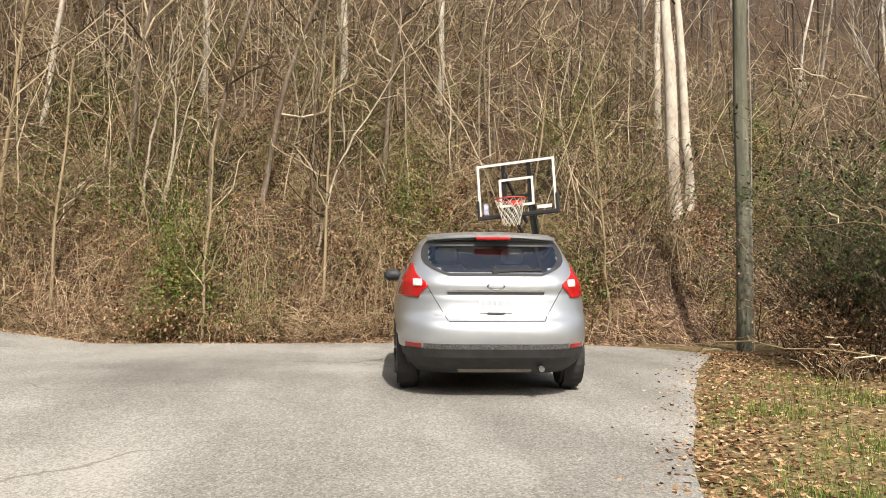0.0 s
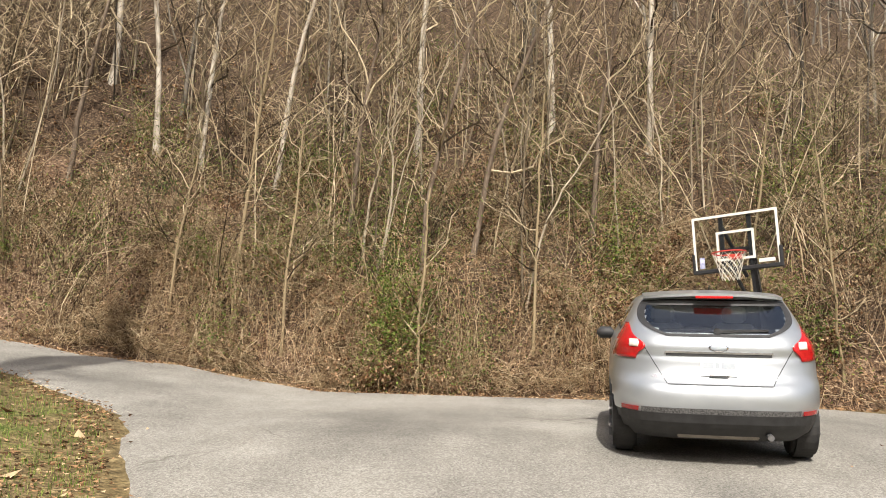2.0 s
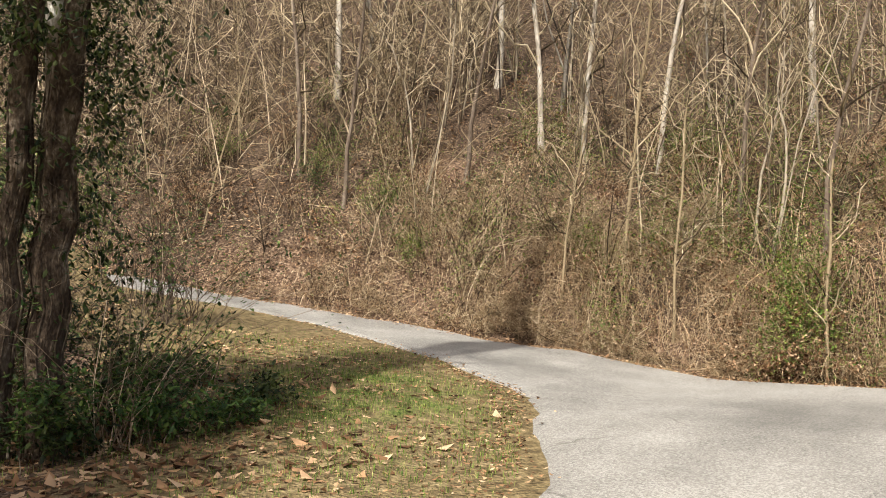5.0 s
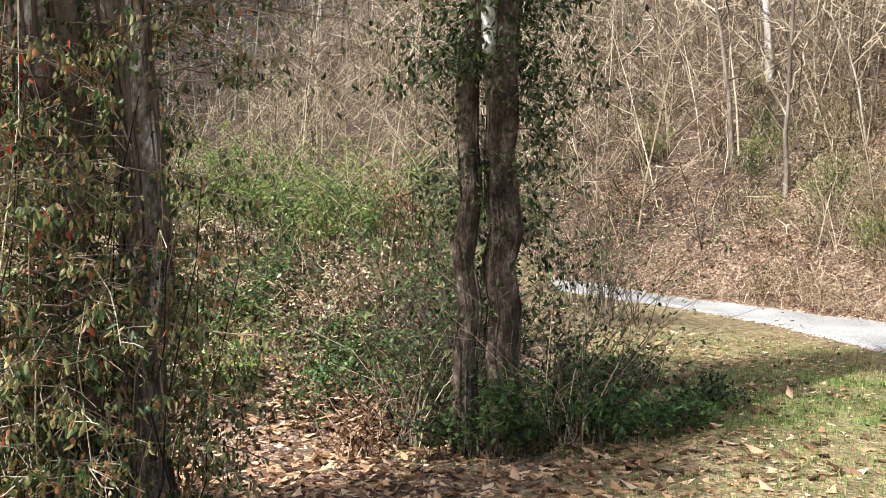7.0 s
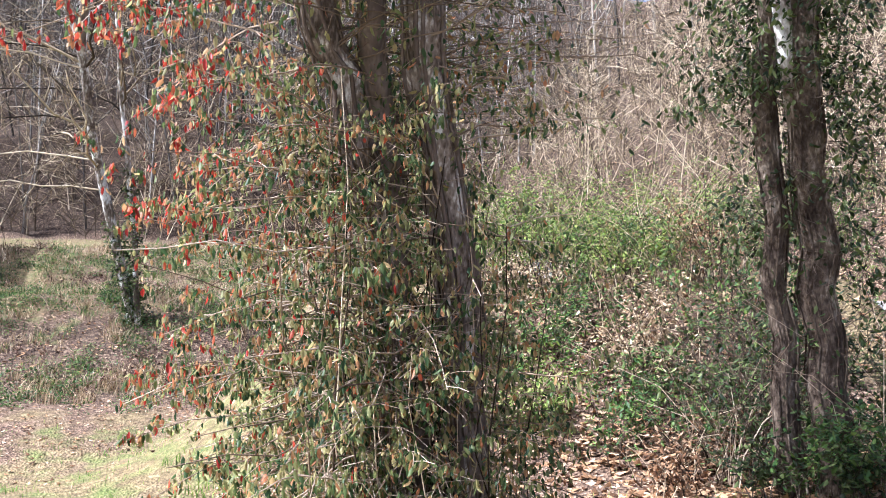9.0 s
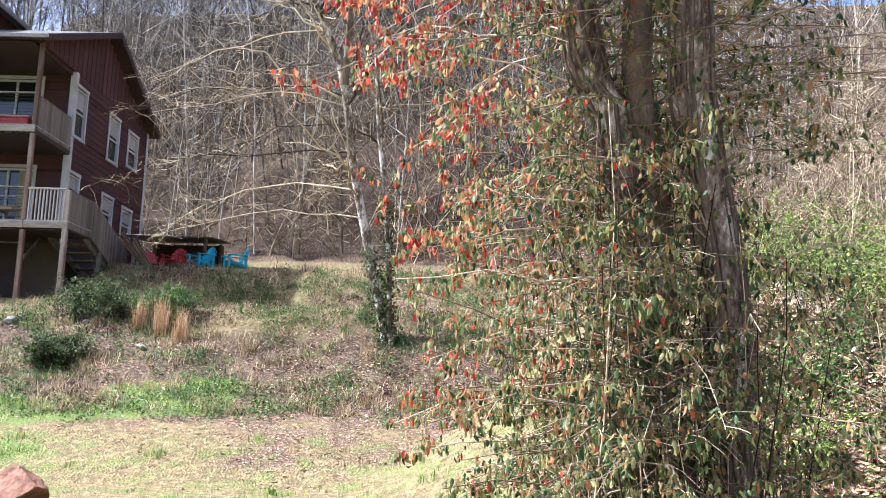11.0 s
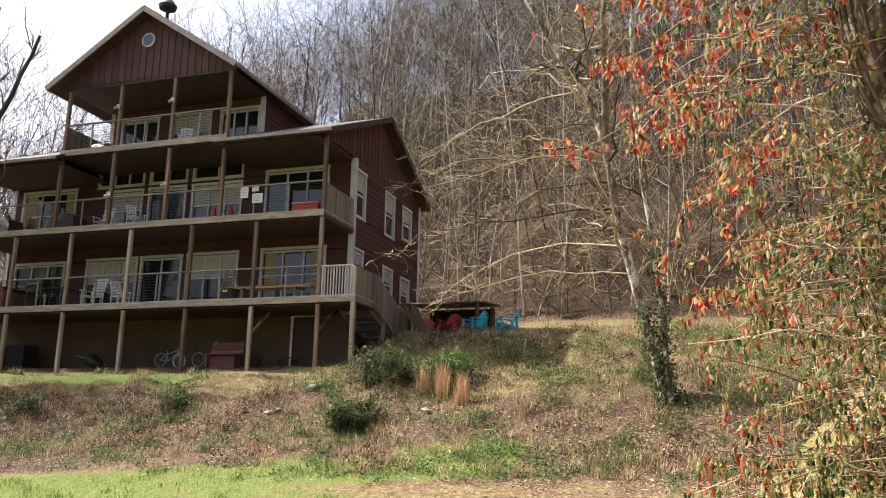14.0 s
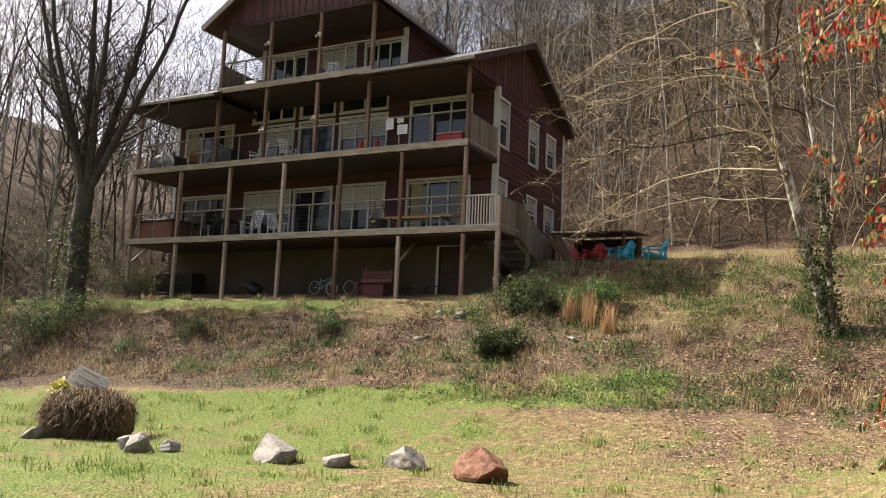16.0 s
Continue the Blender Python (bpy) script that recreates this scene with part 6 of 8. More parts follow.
# ---- single trees and shrubs ----
def whole(name, base, label, category, group=""):
    return empty(name, Matrix.Translation(base), label, category, group)


def local(P, base):
    return np.asarray(P, float) - np.asarray(base, float)


def stem_path(ctrl, n=14):
    return spline(ctrl, n)


def add_stem(thing, base, ctrl, r0, r1, bark, name="trunk", sides=10, n=14, rng=None):
    P = stem_path(ctrl, n)
    if rng is not None:
        P[1:] += rng.normal(0, 0.02, (n - 1, 3))
    R = np.linspace(r0, r1, n)
    R[0] *= 1.25
    if rng is not None:
        R = R * rng.uniform(0.93, 1.07, n)
    fast(name, *tubes(local(P, base)[None], R[None], sides), bark, thing, True)
    return P, R


def bare_branches(rng, stems, per, length, rise, twigs, bark, thing, base, lo=0.3, droop=0.0, fine=True, tl=0.45, spread=0.9, rs=0.4, bmax=0.03):
    """Branches, twigs and fine twigs on the stems, one mesh."""
    out = []
    last = []
    for P, R in stems:
        B, RB = sub_branches(rng, P[None], R[None], per, length, rise, spread, lo, 6, rs, droop)
        RB = np.clip(RB, 0.007, bmax)
        T, RT = sub_branches(rng, B, RB, twigs, length * tl, rise * 0.6, 0.8, 0.15, 4, 0.5, droop)
        RT = np.maximum(RT, 0.004)
        out += [tubes(B - base, RB, 4), tubes(T - base, RT, 3)]
        last.append(T)
        if fine:
            S, RS = sub_branches(rng, T, RT, 3, length * tl * 0.45, rise * 0.4, 0.8, 0.2, 3, 0.7, droop)
            out.append(tubes(S - base, np.maximum(RS, 0.003), 3))
            last[-1] = np.concatenate([T[:, [0, 2, 3]], S])
    fast("crown", *join(*out), bark, thing)
    return np.concatenate(last)


M_IVY = mat("ivy_leaves", [(0.1, (0.014, 0.024, 0.008)), (0.5, (0.045, 0.068, 0.02)), (0.9, (0.14, 0.17, 0.05))], 3, 0.5, 0.0, island=0.85, trans=0.3, spec=0.22)
M_OLIVE = mat("olive_leaves", [(0.05, (0.022, 0.05, 0.02)), (0.3, (0.07, 0.11, 0.036)), (0.52, (0.17, 0.195, 0.065)), (0.78, (0.37, 0.33, 0.135)), (0.95, (0.42, 0.17, 0.075))], 3, 0.45, 0.0, island=0.9, trans=0.5, spec=0.22)
M_REDLEAF = mat("red_autumn_leaves", [(0.05, (0.2, 0.02, 0.014)), (0.38, (0.45, 0.045, 0.028)), (0.6, (0.42, 0.12, 0.05)), (0.78, (0.36, 0.22, 0.09)), (0.95, (0.5, 0.34, 0.17))], 3, 0.45, 0.0, island=0.9, trans=0.45, spec=0.22)
M_DARKBARK = mat("dark_vine_bark", [(0.3, (0.06, 0.045, 0.034)), (0.5, (0.14, 0.105, 0.08)), (0.75, (0.3, 0.24, 0.19))], 5, 0.9, 0.7, fine=30, stretch=(1, 1, 0.3), bump_dist=0.03, spec=0.08)
M_PATCHBARK = mat("patchy_white_bark", [(0.38, (0.085, 0.062, 0.045)), (0.46, (0.22, 0.175, 0.135)), (0.53, (0.44, 0.39, 0.33)), (0.59, (0.74, 0.71, 0.64))], 4.5, 0.85, 0.5, fine=25, stretch=(1, 1, 0.5), bump_dist=0.02, spec=0.08)


def halo(rng, stems, n, reach, lo, hi):
    """Places round the stems, within reach(s) of them, s from lo to hi of their length."""
    out = []
    for P, R in stems:
        t = rng.uniform(lo, hi, n) * (len(P) - 1.001)
        i = t.astype(int)
        c = P[i] + (P[i + 1] - P[i]) * (t - i)[:, None]
        a, e = rng.uniform(0, 2 * np.pi, n), rng.normal(0, 0.5, n)
        r = R[i] + np.abs(rng.normal(0, 1, n)) * reach
        out.append(c + np.stack([np.cos(a) * r, np.sin(a) * r, e * r], -1))
    return np.concatenate(out)


def vines(rng, thing, base, stems, n, bark):
    """Thick and thin vines climbing the stems."""
    out = []
    for P, R in stems:
        m = len(P)
        ph = rng.uniform(0, 2 * np.pi, n)[:, None] + rng.uniform(-1.5, 1.5, n)[:, None] * np.linspace(0, 1, m)
        rr = R[None, :] * rng.uniform(0.98, 1.1, (n, 1))
        Q = P[None] + np.stack([np.cos(ph) * rr, np.sin(ph) * rr, rng.normal(0, 0.05, (n, m))], -1)
        out.append(tubes(Q - base, np.repeat(rng.uniform(0.005, 0.018, n)[:, None], m, 1), 4))
    fast("vine_mat", *join(*out), bark, thing)


M_WHITEBARK = mat("white_and_brown_bark", [(0.43, (0.09, 0.068, 0.05)), (0.51, (0.25, 0.205, 0.16)), (0.58, (0.7, 0.67, 0.6))], 5.0, 0.85, 0.5, fine=25, stretch=(1, 1, 0.5), spec=0.1)
M_VINEBARK = mat("vine_covered_bark", [(0.32, (0.02, 0.014, 0.01)), (0.46, (0.06, 0.043, 0.03)), (0.57, (0.13, 0.098, 0.068)), (0.7, (0.36, 0.3, 0.23))], 8, 0.9, 1.0, fine=45, stretch=(1, 1, 0.5), bump_dist=0.06, spec=0.08)


def ivy_tree_by_road():
    """Three stems close together; evergreen vine leaves in bunches, most of them on the lane side."""
    rng = np.random.default_rng(21)
    gz = float(ground_z(-7.45, 4.22))
    base = np.array([-7.45, 4.22, gz])
    t = whole("ivy_tree", base, "tall tree wrapped in dark evergreen vines beside the lane", "tree")
    stems = [add_stem(t, base, [(-7.37, 4.37, gz - 0.2), (-7.39, 4.39, 1.76), (-7.29, 4.29, 3.11), (-6.96, 4.13, 4.47), (-6.8, 4.1, 6.5), (-6.7, 4.2, 10.5), (-6.7, 4.3, 17.0)], 0.165, 0.09, M_VINEBARK, rng=rng, n=24),
             add_stem(t, base, [(-7.54, 4.05, gz - 0.2), (-7.55, 4.1, 1.76), (-7.37, 3.97, 3.63), (-7.1, 3.9, 4.6), (-6.95, 3.6, 6.5), (-6.8, 3.3, 9.0), (-6.8, 3.0, 13.0)], 0.115, 0.06, M_VINEBARK, rng=rng, n=24)]
    P = stems[0][0]
    fork = [(np.interp(z, P[:, 2], P[:, 0]) - 0.03, np.interp(z, P[:, 2], P[:, 1]) + 0.02, z) for z in (2.2, 2.8)]
    stems.append(add_stem(t, base, fork + [(-7.2, 4.17, 3.6), (-6.98, 3.97, 4.47), (-6.85, 3.9, 6.0), (-6.8, 3.9, 10.0), (-6.9, 3.8, 16.0)], 0.075, 0.085, M_PATCHBARK, n=22))
    vines(rng, t, base, stems[:2], 9, M_VINEBARK)
    right, toward = np.array([0.54, 0.84, 0]), np.array([0.84, -0.54, 0])
    B, RB = [], []
    for i in range(200):
        P, R = stems[i % 2]
        side = 1 if i % 3 else -1
        z = rng.uniform(2.3, 9.0) if side > 0 else rng.uniform(2.6, 6.0)
        b0 = np.array([np.interp(z, P[:, 2], P[:, 0]), np.interp(z, P[:, 2], P[:, 1]), z])
        d = right * side * rng.uniform(0.35, 1.0) + toward * rng.normal(-0.1, 0.55)
        ln = rng.uniform(0.4, 1.5) * (1.0 if side > 0 else 0.7)
        s = np.linspace(0, 1, 6)[:, None]
        q = b0 + d * ln * s + np.array([0, 0, 1.0]) * ln * (0.3 * s - 0.55 * s**2)
        q[1:] += rng.normal(0, 0.035, (5, 3))
        B.append(q)
    B = np.array(B)
    RB = np.linspace(1, 0.4, 6)[None] * rng.uniform(0.003, 0.006, len(B))[:, None]
    T, RT = sub_branches(rng, B, RB, 6, 0.4, 0.0, 0.8, 0.2, 4, 0.6, 0.3)
    fast("crown", *join(tubes(B - base, RB, 4), tubes(T - base, np.maximum(RT, 0.002), 3)), M_VINEBARK, t)
    bare = [(P[12:], R[12:] * 0.8) for P, R in stems[:2]]
    bare_branches(rng, bare, 9, 1.7, 0.4, 4, M_TWIG, t, base, 0.05)
    C = T[:, 1:].reshape(-1, 3)
    LP = np.concatenate([C[rng.integers(0, len(C), 8000)] + rng.normal(0, 0.05, (8000, 3)), halo(rng, stems[:2], 900, 0.16, 0.1, 0.5), halo(rng, stems[:1], 1600, 0.24, 0.4, 0.98)])
    a, d = (LP - stems[0][0][6]) @ right, (LP - base) @ toward
    # the face of the stems stays half bare below
    open_face = (a > -0.6) & (a < 0.18) & (d > 0) & (LP[:, 2] < 3.9)
    LP = LP[(LP[:, 2] > 1.7) & (~open_face | (rng.uniform(0, 1, len(LP)) < 0.22))]
    fast("foliage", *hexleaves(rng, LP - base, 0.075, 0.038, 0.55), M_IVY, t)


ivy_tree_by_road()


M_SHOOT = mat("tan_shoots", [(0.15, (0.1, 0.07, 0.045)), (0.5, (0.24, 0.175, 0.115)), (0.85, (0.5, 0.4, 0.29))], 2, 0.8, 0.0, island=0.75, spec=0.08)


M_MOTTLED = mat("mottled_flaking_bark", [(0.34, (0.035, 0.025, 0.018)), (0.45, (0.1, 0.075, 0.055)), (0.54, (0.26, 0.21, 0.165)), (0.62, (0.66, 0.62, 0.55))], 6.5, 0.9, 0.9, fine=40, stretch=(1, 1, 0.45), bump_dist=0.04, spec=0.08)


def red_leaf_tree():
    rng = np.random.default_rng(8)
    gz = float(ground_z(-6.45, 0.83))
    base = np.array([-6.45, 0.83, gz])
    t = whole("red_leaved_tree", base, "vine-hung tree with drooping olive and red leaves", "tree")
    stems = [add_stem(t, base, [(-6.39, 1.11, gz - 0.2), (-6.48, 1.04, 1.96), (-6.36, 0.90, 3.00), (-6.04, 0.77, 4.10), (-5.95, 0.75, 5.79), (-6.0, 0.7, 8.4), (-6.1, 0.8, 12.0), (-6.2, 0.8, 16.0)], 0.165, 0.1, M_MOTTLED, rng=rng, n=22),
             add_stem(t, base, [(-6.52, 0.65, gz - 0.2), (-6.54, 0.59, 2.22), (-6.46, 0.42, 3.00), (-6.30, 0.23, 3.58), (-6.10, 0.07, 4.10), (-6.0, -0.10, 5.79), (-6.1, -0.16, 8.4), (-6.3, -0.3, 11.5), (-6.5, -0.4, 15.0)], 0.155, 0.09, M_MOTTLED, rng=rng, n=22),
             add_stem(t, base, [(-6.49, 0.75, gz - 0.2), (-6.49, 0.65, 2.61), (-6.28, 0.47, 3.58), (-6.04, 0.39, 4.10), (-6.0, 0.36, 5.79), (-5.9, 0.42, 7.09)], 0.1, 0.07, M_DARKBARK, rng=rng)]
    vines(rng, t, base, stems, 16, M_DARKBARK)
    # long level shoots, more of them towards the lawn
    n = 640
    t0 = np.where(rng.uniform(0, 1, n) < 0.62, rng.uniform(0.25, 1, n) * rng.uniform(0.2, 4.4, n), rng.uniform(3.6, 8.6, n))
    src = np.where(t0 > 5.2, rng.integers(0, 2, n), rng.integers(0, 3, n))
    B = []
    az = np.where(rng.uniform(0, 1, n) < 0.62, rng.normal(-2.1 + 0.55, 0.75, n), rng.uniform(-np.pi, np.pi, n))
    L = rng.uniform(0.6, 2.0, n) * np.where(np.cos(az + 1.5) > 0.3, 1.05, 0.72)
    for i in range(n):
        P = stems[src[i]][0]
        z = gz + t0[i]
        b0 = np.array([np.interp(z, P[:, 2], P[:, 0]), np.interp(z, P[:, 2], P[:, 1]), z])
        s = np.linspace(0, 1, 7)
        up = rng.uniform(-0.2, 0.5)
        q = b0 + np.stack([np.cos(az[i]) * L[i] * s, np.sin(az[i]) * L[i] * s, L[i] * (up * s - 0.22 * s**2)], -1)
        q[1:] += np.cumsum(rng.normal(0, 0.055, (6, 3)), 0)
        B.append(q)
    # dense top that spreads over the verge
    for i in range(230):
        P = stems[i % 2][0]
        z = rng.uniform(3.2, 7.4)
        b0 = np.array([np.interp(z, P[:, 2], P[:, 0]), np.interp(z, P[:, 2], P[:, 1]), z])
        a, ln = rng.normal(2.3, 0.8), rng.uniform(0.8, 2.4)
        s = np.linspace(0, 1, 7)
        q = b0 + np.stack([np.cos(a) * ln * s, np.sin(a) * ln * s, ln * (0.35 * s - 0.15 * s**2)], -1)
        q[1:] += np.cumsum(rng.normal(0, 0.05, (6, 3)), 0)
        B.append(q)
    # a long limb out over the lawn
    for i in range(170):
        P = stems[i % 2][0]
        z = rng.uniform(4.4, 5.3)
        b0 = np.array([np.interp(z, P[:, 2], P[:, 0]), np.interp(z, P[:, 2], P[:, 1]), z])
        a, ln = rng.normal(-0.5, 0.35), rng.uniform(0.7, 1.7)
        s = np.linspace(0, 1, 7)
        q = b0 + np.stack([np.cos(a) * ln * s, np.sin(a) * ln * s, ln * (0.32 * s - 0.12 * s**2)], -1)
        q[1:] += np.cumsum(rng.normal(0, 0.05, (6, 3)), 0)
        B.append(q)
    n += 400
    B = np.array(B)
    RB = np.linspace(1, 0.35, 7)[None] * rng.uniform(0.004, 0.0095, n)[:, None]
    low = len(t0)
    T, RT = sub_branches(rng, B[:low], RB[:low], 7, 0.36, 0.05, 0.8, 0.2, 3, 0.7, 0.25)
    TU, RU = sub_branches(rng, B[low:], RB[low:], 3, 0.34, 0.05, 0.8, 0.2, 2, 0.7, 0.25)
    RT = np.maximum(RT, 0.0022)
    fast("crown", *join(tubes(B - base, RB, 4), tubes(T - base, RT, 3), tubes(TU - base, np.maximum(RU, 0.0022), 3)), M_SHOOT, t)
    C = T.reshape(-1, 3)
    share = 1.0 + 1.6 * sstep(-0.2, -1.2, C[:, 1])
    share /= share.sum()
    LP = np.concatenate([C[rng.choice(len(C), 50000, p=share)] + rng.normal(0, 0.02, (50000, 3)), B[:low].reshape(-1, 3)[rng.integers(0, low * 7, 1500)], halo(rng, stems, 320, 0.22, 0.03, 0.45)])
    # leaves turn red at the sunny lawn side and towards the top
    far = 0.36 - 1.54 * LP[:, 1] + 0.385 * (np.clip(LP[:, 2], 0.6, 4.5) - 1.9) + rng.normal(0, 1.25, len(LP))
    red = far > 2.3
    thin = rng.uniform(0, 1, len(LP)) < np.where(red, 0.85, 1.0)
    fast("green_foliage", *hexleaves(rng, LP[~red] - base, 0.058, 0.027, 0.85), M_OLIVE, t)
    tagged(fast("red_foliage", *hexleaves(rng, LP[red & thin] - base, 0.062, 0.026, 0.9), M_REDLEAF, t), "red and orange hanging leaves")
    CU = TU.reshape(-1, 3)
    top = [CU[rng.integers(0, len(CU), 4200)] + rng.normal(0, 0.05, (4200, 3)), halo(rng, [(P[7:], R[7:]) for P, R in stems[:2]], 350, 0.2, 0.0, 0.95)]
    tagged(fast("upper_foliage", *hexleaves(rng, np.concatenate(top) - base, 0.075, 0.036, 0.6), M_OLIVE, t), "leafy top of the vines")
    # vertical whips round the stems
    m = 70
    s = np.linspace(0, 1, 6)
    x0, y0 = np.clip(rng.normal(-6.3, 0.33, m), -6.8, -5.9), np.clip(rng.normal(0.65, 0.42, m), 0.1, 1.3)
    Hh = rng.uniform(0.9, 3.2, m)
    P = np.stack([x0[:, None] + rng.normal(0, 0.23, m)[:, None] * s, y0[:, None] + rng.normal(0, 0.26, m)[:, None] * s, ground_z(x0, y0)[:, None] + Hh[:, None] * s], -1)
    P[:, 1:] += rng.normal(0, 0.03, (m, 5, 3))
    fast("undergrowth", *tubes(P - base, np.linspace(1, 0.4, 6)[None] * rng.uniform(0.004, 0.009, m)[:, None], 4), M_TWIG, t)


red_leaf_tree()


def leaning_white_tree():
    rng = np.random.default_rng(4)
    gz = float(ground_z(-19.45, -3.65))
    base = np.array([-19.45, -3.65, gz])
    t = whole("leaning_tree", base, "leaning white-barked tree with ivy at its foot", "tree")
    stems = [add_stem(t, base, [(-19.5, -3.62, gz - 0.2), (-19.4, -3.8, 3.5), (-19.15, -4.15, 5.0), (-18.86, -4.35, 6.2), (-18.25, -4.53, 8.05), (-17.73, -4.8, 9.2), (-17.1, -5.3, 10.1), (-16.4, -6.0, 11.6)], 0.12, 0.06, M_WHITEBARK, rng=rng),
             add_stem(t, base, [(-19.3, -3.5, gz - 0.2), (-19.1, -3.6, 4.5), (-18.8, -3.8, 6.85), (-18.5, -3.88, 7.8), (-18.05, -3.85, 9.0), (-17.5, -3.7, 11.5), (-17.2, -3.8, 13)], 0.06, 0.04, M_WHITEBARK, rng=rng),
             add_stem(t, base, [(-18.1, -4.55, 8.2), (-17.8, -4.4, 9.6), (-17.3, -4.3, 11), (-17.0, -4.2, 13)], 0.09, 0.04, M_BARK, rng=rng)]
    # wide level limbs towards the house
    limbs = []
    for z, ln, az in ((5.4, 5.2, -1.75), (6.0, 5.8, -1.95), (6.8, 6.2, -1.7), (7.4, 6.0, -2.1), (8.0, 5.4, -1.6), (8.6, 4.6, -2.0), (9.3, 4.2, -1.8), (6.4, 3.6, -2.5), (7.8, 3.8, -1.2), (9.9, 3.4, -2.2)):
        P = stems[0][0]
        b0 = np.array([np.interp(z, P[:, 2], P[:, 0]), np.interp(z, P[:, 2], P[:, 1]), z])
        s = np.linspace(0, 1, 9)
        q = b0 + np.stack([np.cos(az) * ln * s, np.sin(az) * ln * s, ln * (0.18 * s - 0.3 * s**2)], -1)
        q[1:] += np.cumsum(rng.normal(0, 0.07, (8, 3)), 0)
        limbs.append(q)
    B = np.array(limbs)
    RB = np.linspace(1, 0.2, 9)[None] * np.full((len(B), 1), 0.018)
    T, RT = sub_branches(rng, B, RB, 18, 1.6, 0.1, 0.85, 0.15, 5, 0.5, 0.15)
    RT = np.maximum(RT, 0.006)
    S, RS = sub_branches(rng, T, RT, 7, 0.6, 0.05, 0.8, 0.15, 4, 0.6, 0.1)
    fast("canopy", *join(tubes(B - base, RB, 5), tubes(T - base, RT, 3), tubes(S - base, np.maximum(RS, 0.004), 3)), M_SAPLING, t)
    bare_branches(rng, stems, 18, 2.6, 0.2, 7, M_SAPLING, t, base, 0.35)
    LP = halo(rng, stems[:2], 900, 0.1, 0.0, 0.26)
    fast("ivy", *leaves(rng, LP - base, 0.085, 0.06, 0.3), M_IVY, t)


leaning_white_tree()


def big_spreading_tree():
    rng = np.random.default_rng(31)
    x, y = -17.0, -26.6
    gz = float(ground_z(x, y))
    base = np.array([x, y, gz])
    t = whole("spreading_tree", base, "large dark bare tree with many rising limbs", "tree")
    dark = mat("dark_grey_brown_bark", [(0.3, (0.028, 0.023, 0.019)), (0.5, (0.06, 0.05, 0.041)), (0.75, (0.12, 0.102, 0.085))], 4, 0.9, 0.6, fine=30, stretch=(1, 1, 0.3), bump_dist=0.03)
    stems = [add_stem(t, base, [(x, y, gz - 0.3), (x + 0.03, y, gz + 1.5), (x + 0.05, y, gz + 3.2), (x, y, gz + 4.4)], 0.34, 0.3, dark, rng=rng)]
    # across the view: leftwards is (0.56, -0.83)
    left = np.array([0.56, -0.83, 0])
    deep = np.array([-0.83, -0.56, 0])
    for sp, dp, h, r in ((2.6, 0.4, 12.5, 0.17), (1.7, -0.6, 13.5, 0.16), (0.6, 0.5, 14.5, 0.19), (-0.5, -0.5, 14, 0.17), (-1.6, 0.4, 13.2, 0.18), (-3.2, -0.2, 12.0, 0.17), (0.9, 1.2, 12.0, 0.13)):
        c = [base + (0, 0, 4.0), base + left * sp * 0.16 + deep * dp * 0.2 + (0, 0, 5.2), base + left * sp * 0.5 + deep * dp * 0.6 + (0, 0, 7.6), base + left * sp * 0.82 + deep * dp + (0, 0, 10.0), base + left * sp + deep * dp + (0, 0, h)]
        stems.append(add_stem(t, base, c, r, 0.05, dark, "limb", 7, 12, rng))
    bare_branches(rng, stems[1:], 13, 2.2, 0.5, 7, dark, t, base, 0.25, 0, True, 0.45, 0.65, 0.45, 0.07)
    LP = halo(rng, stems[:1], 2400, 0.5, 0.0, 0.7)
    fast("ivy", *leaves(rng, LP - base, 0.09, 0.06, 0.3), M_IVY, t)


big_spreading_tree()


def pale_sycamores():
    rng = np.random.default_rng(6)
    for x, y, top, r, lean in ((7.7, 19.3, 15, 0.17, (-0.35, 0.1)), (8.3, 19.9, 15, 0.13, (-0.5, 0.2)), (9.6, 25, 16, 0.12, (0.1, 0))):
        gz = float(ground_z(x, y))
        base = np.array([x, y, gz])
        t = whole("sycamore", base, "straight white-barked tree at the wood's edge", "tree", "pale trees on the bank")
        s = [add_stem(t, base, [(x, y, gz - 0.3), (x + lean[0] * 0.3, y, gz + 4), (x + lean[0], y + lean[1], gz + 9), (x + lean[0] * 1.6, y + lean[1], gz + top)], r, r * 0.45, M_BARK_PALE, rng=rng)]
        bare_branches(rng, s, 16, 2.2, 0.4, 5, M_WOODS, t, base, 0.4)


pale_sycamores()


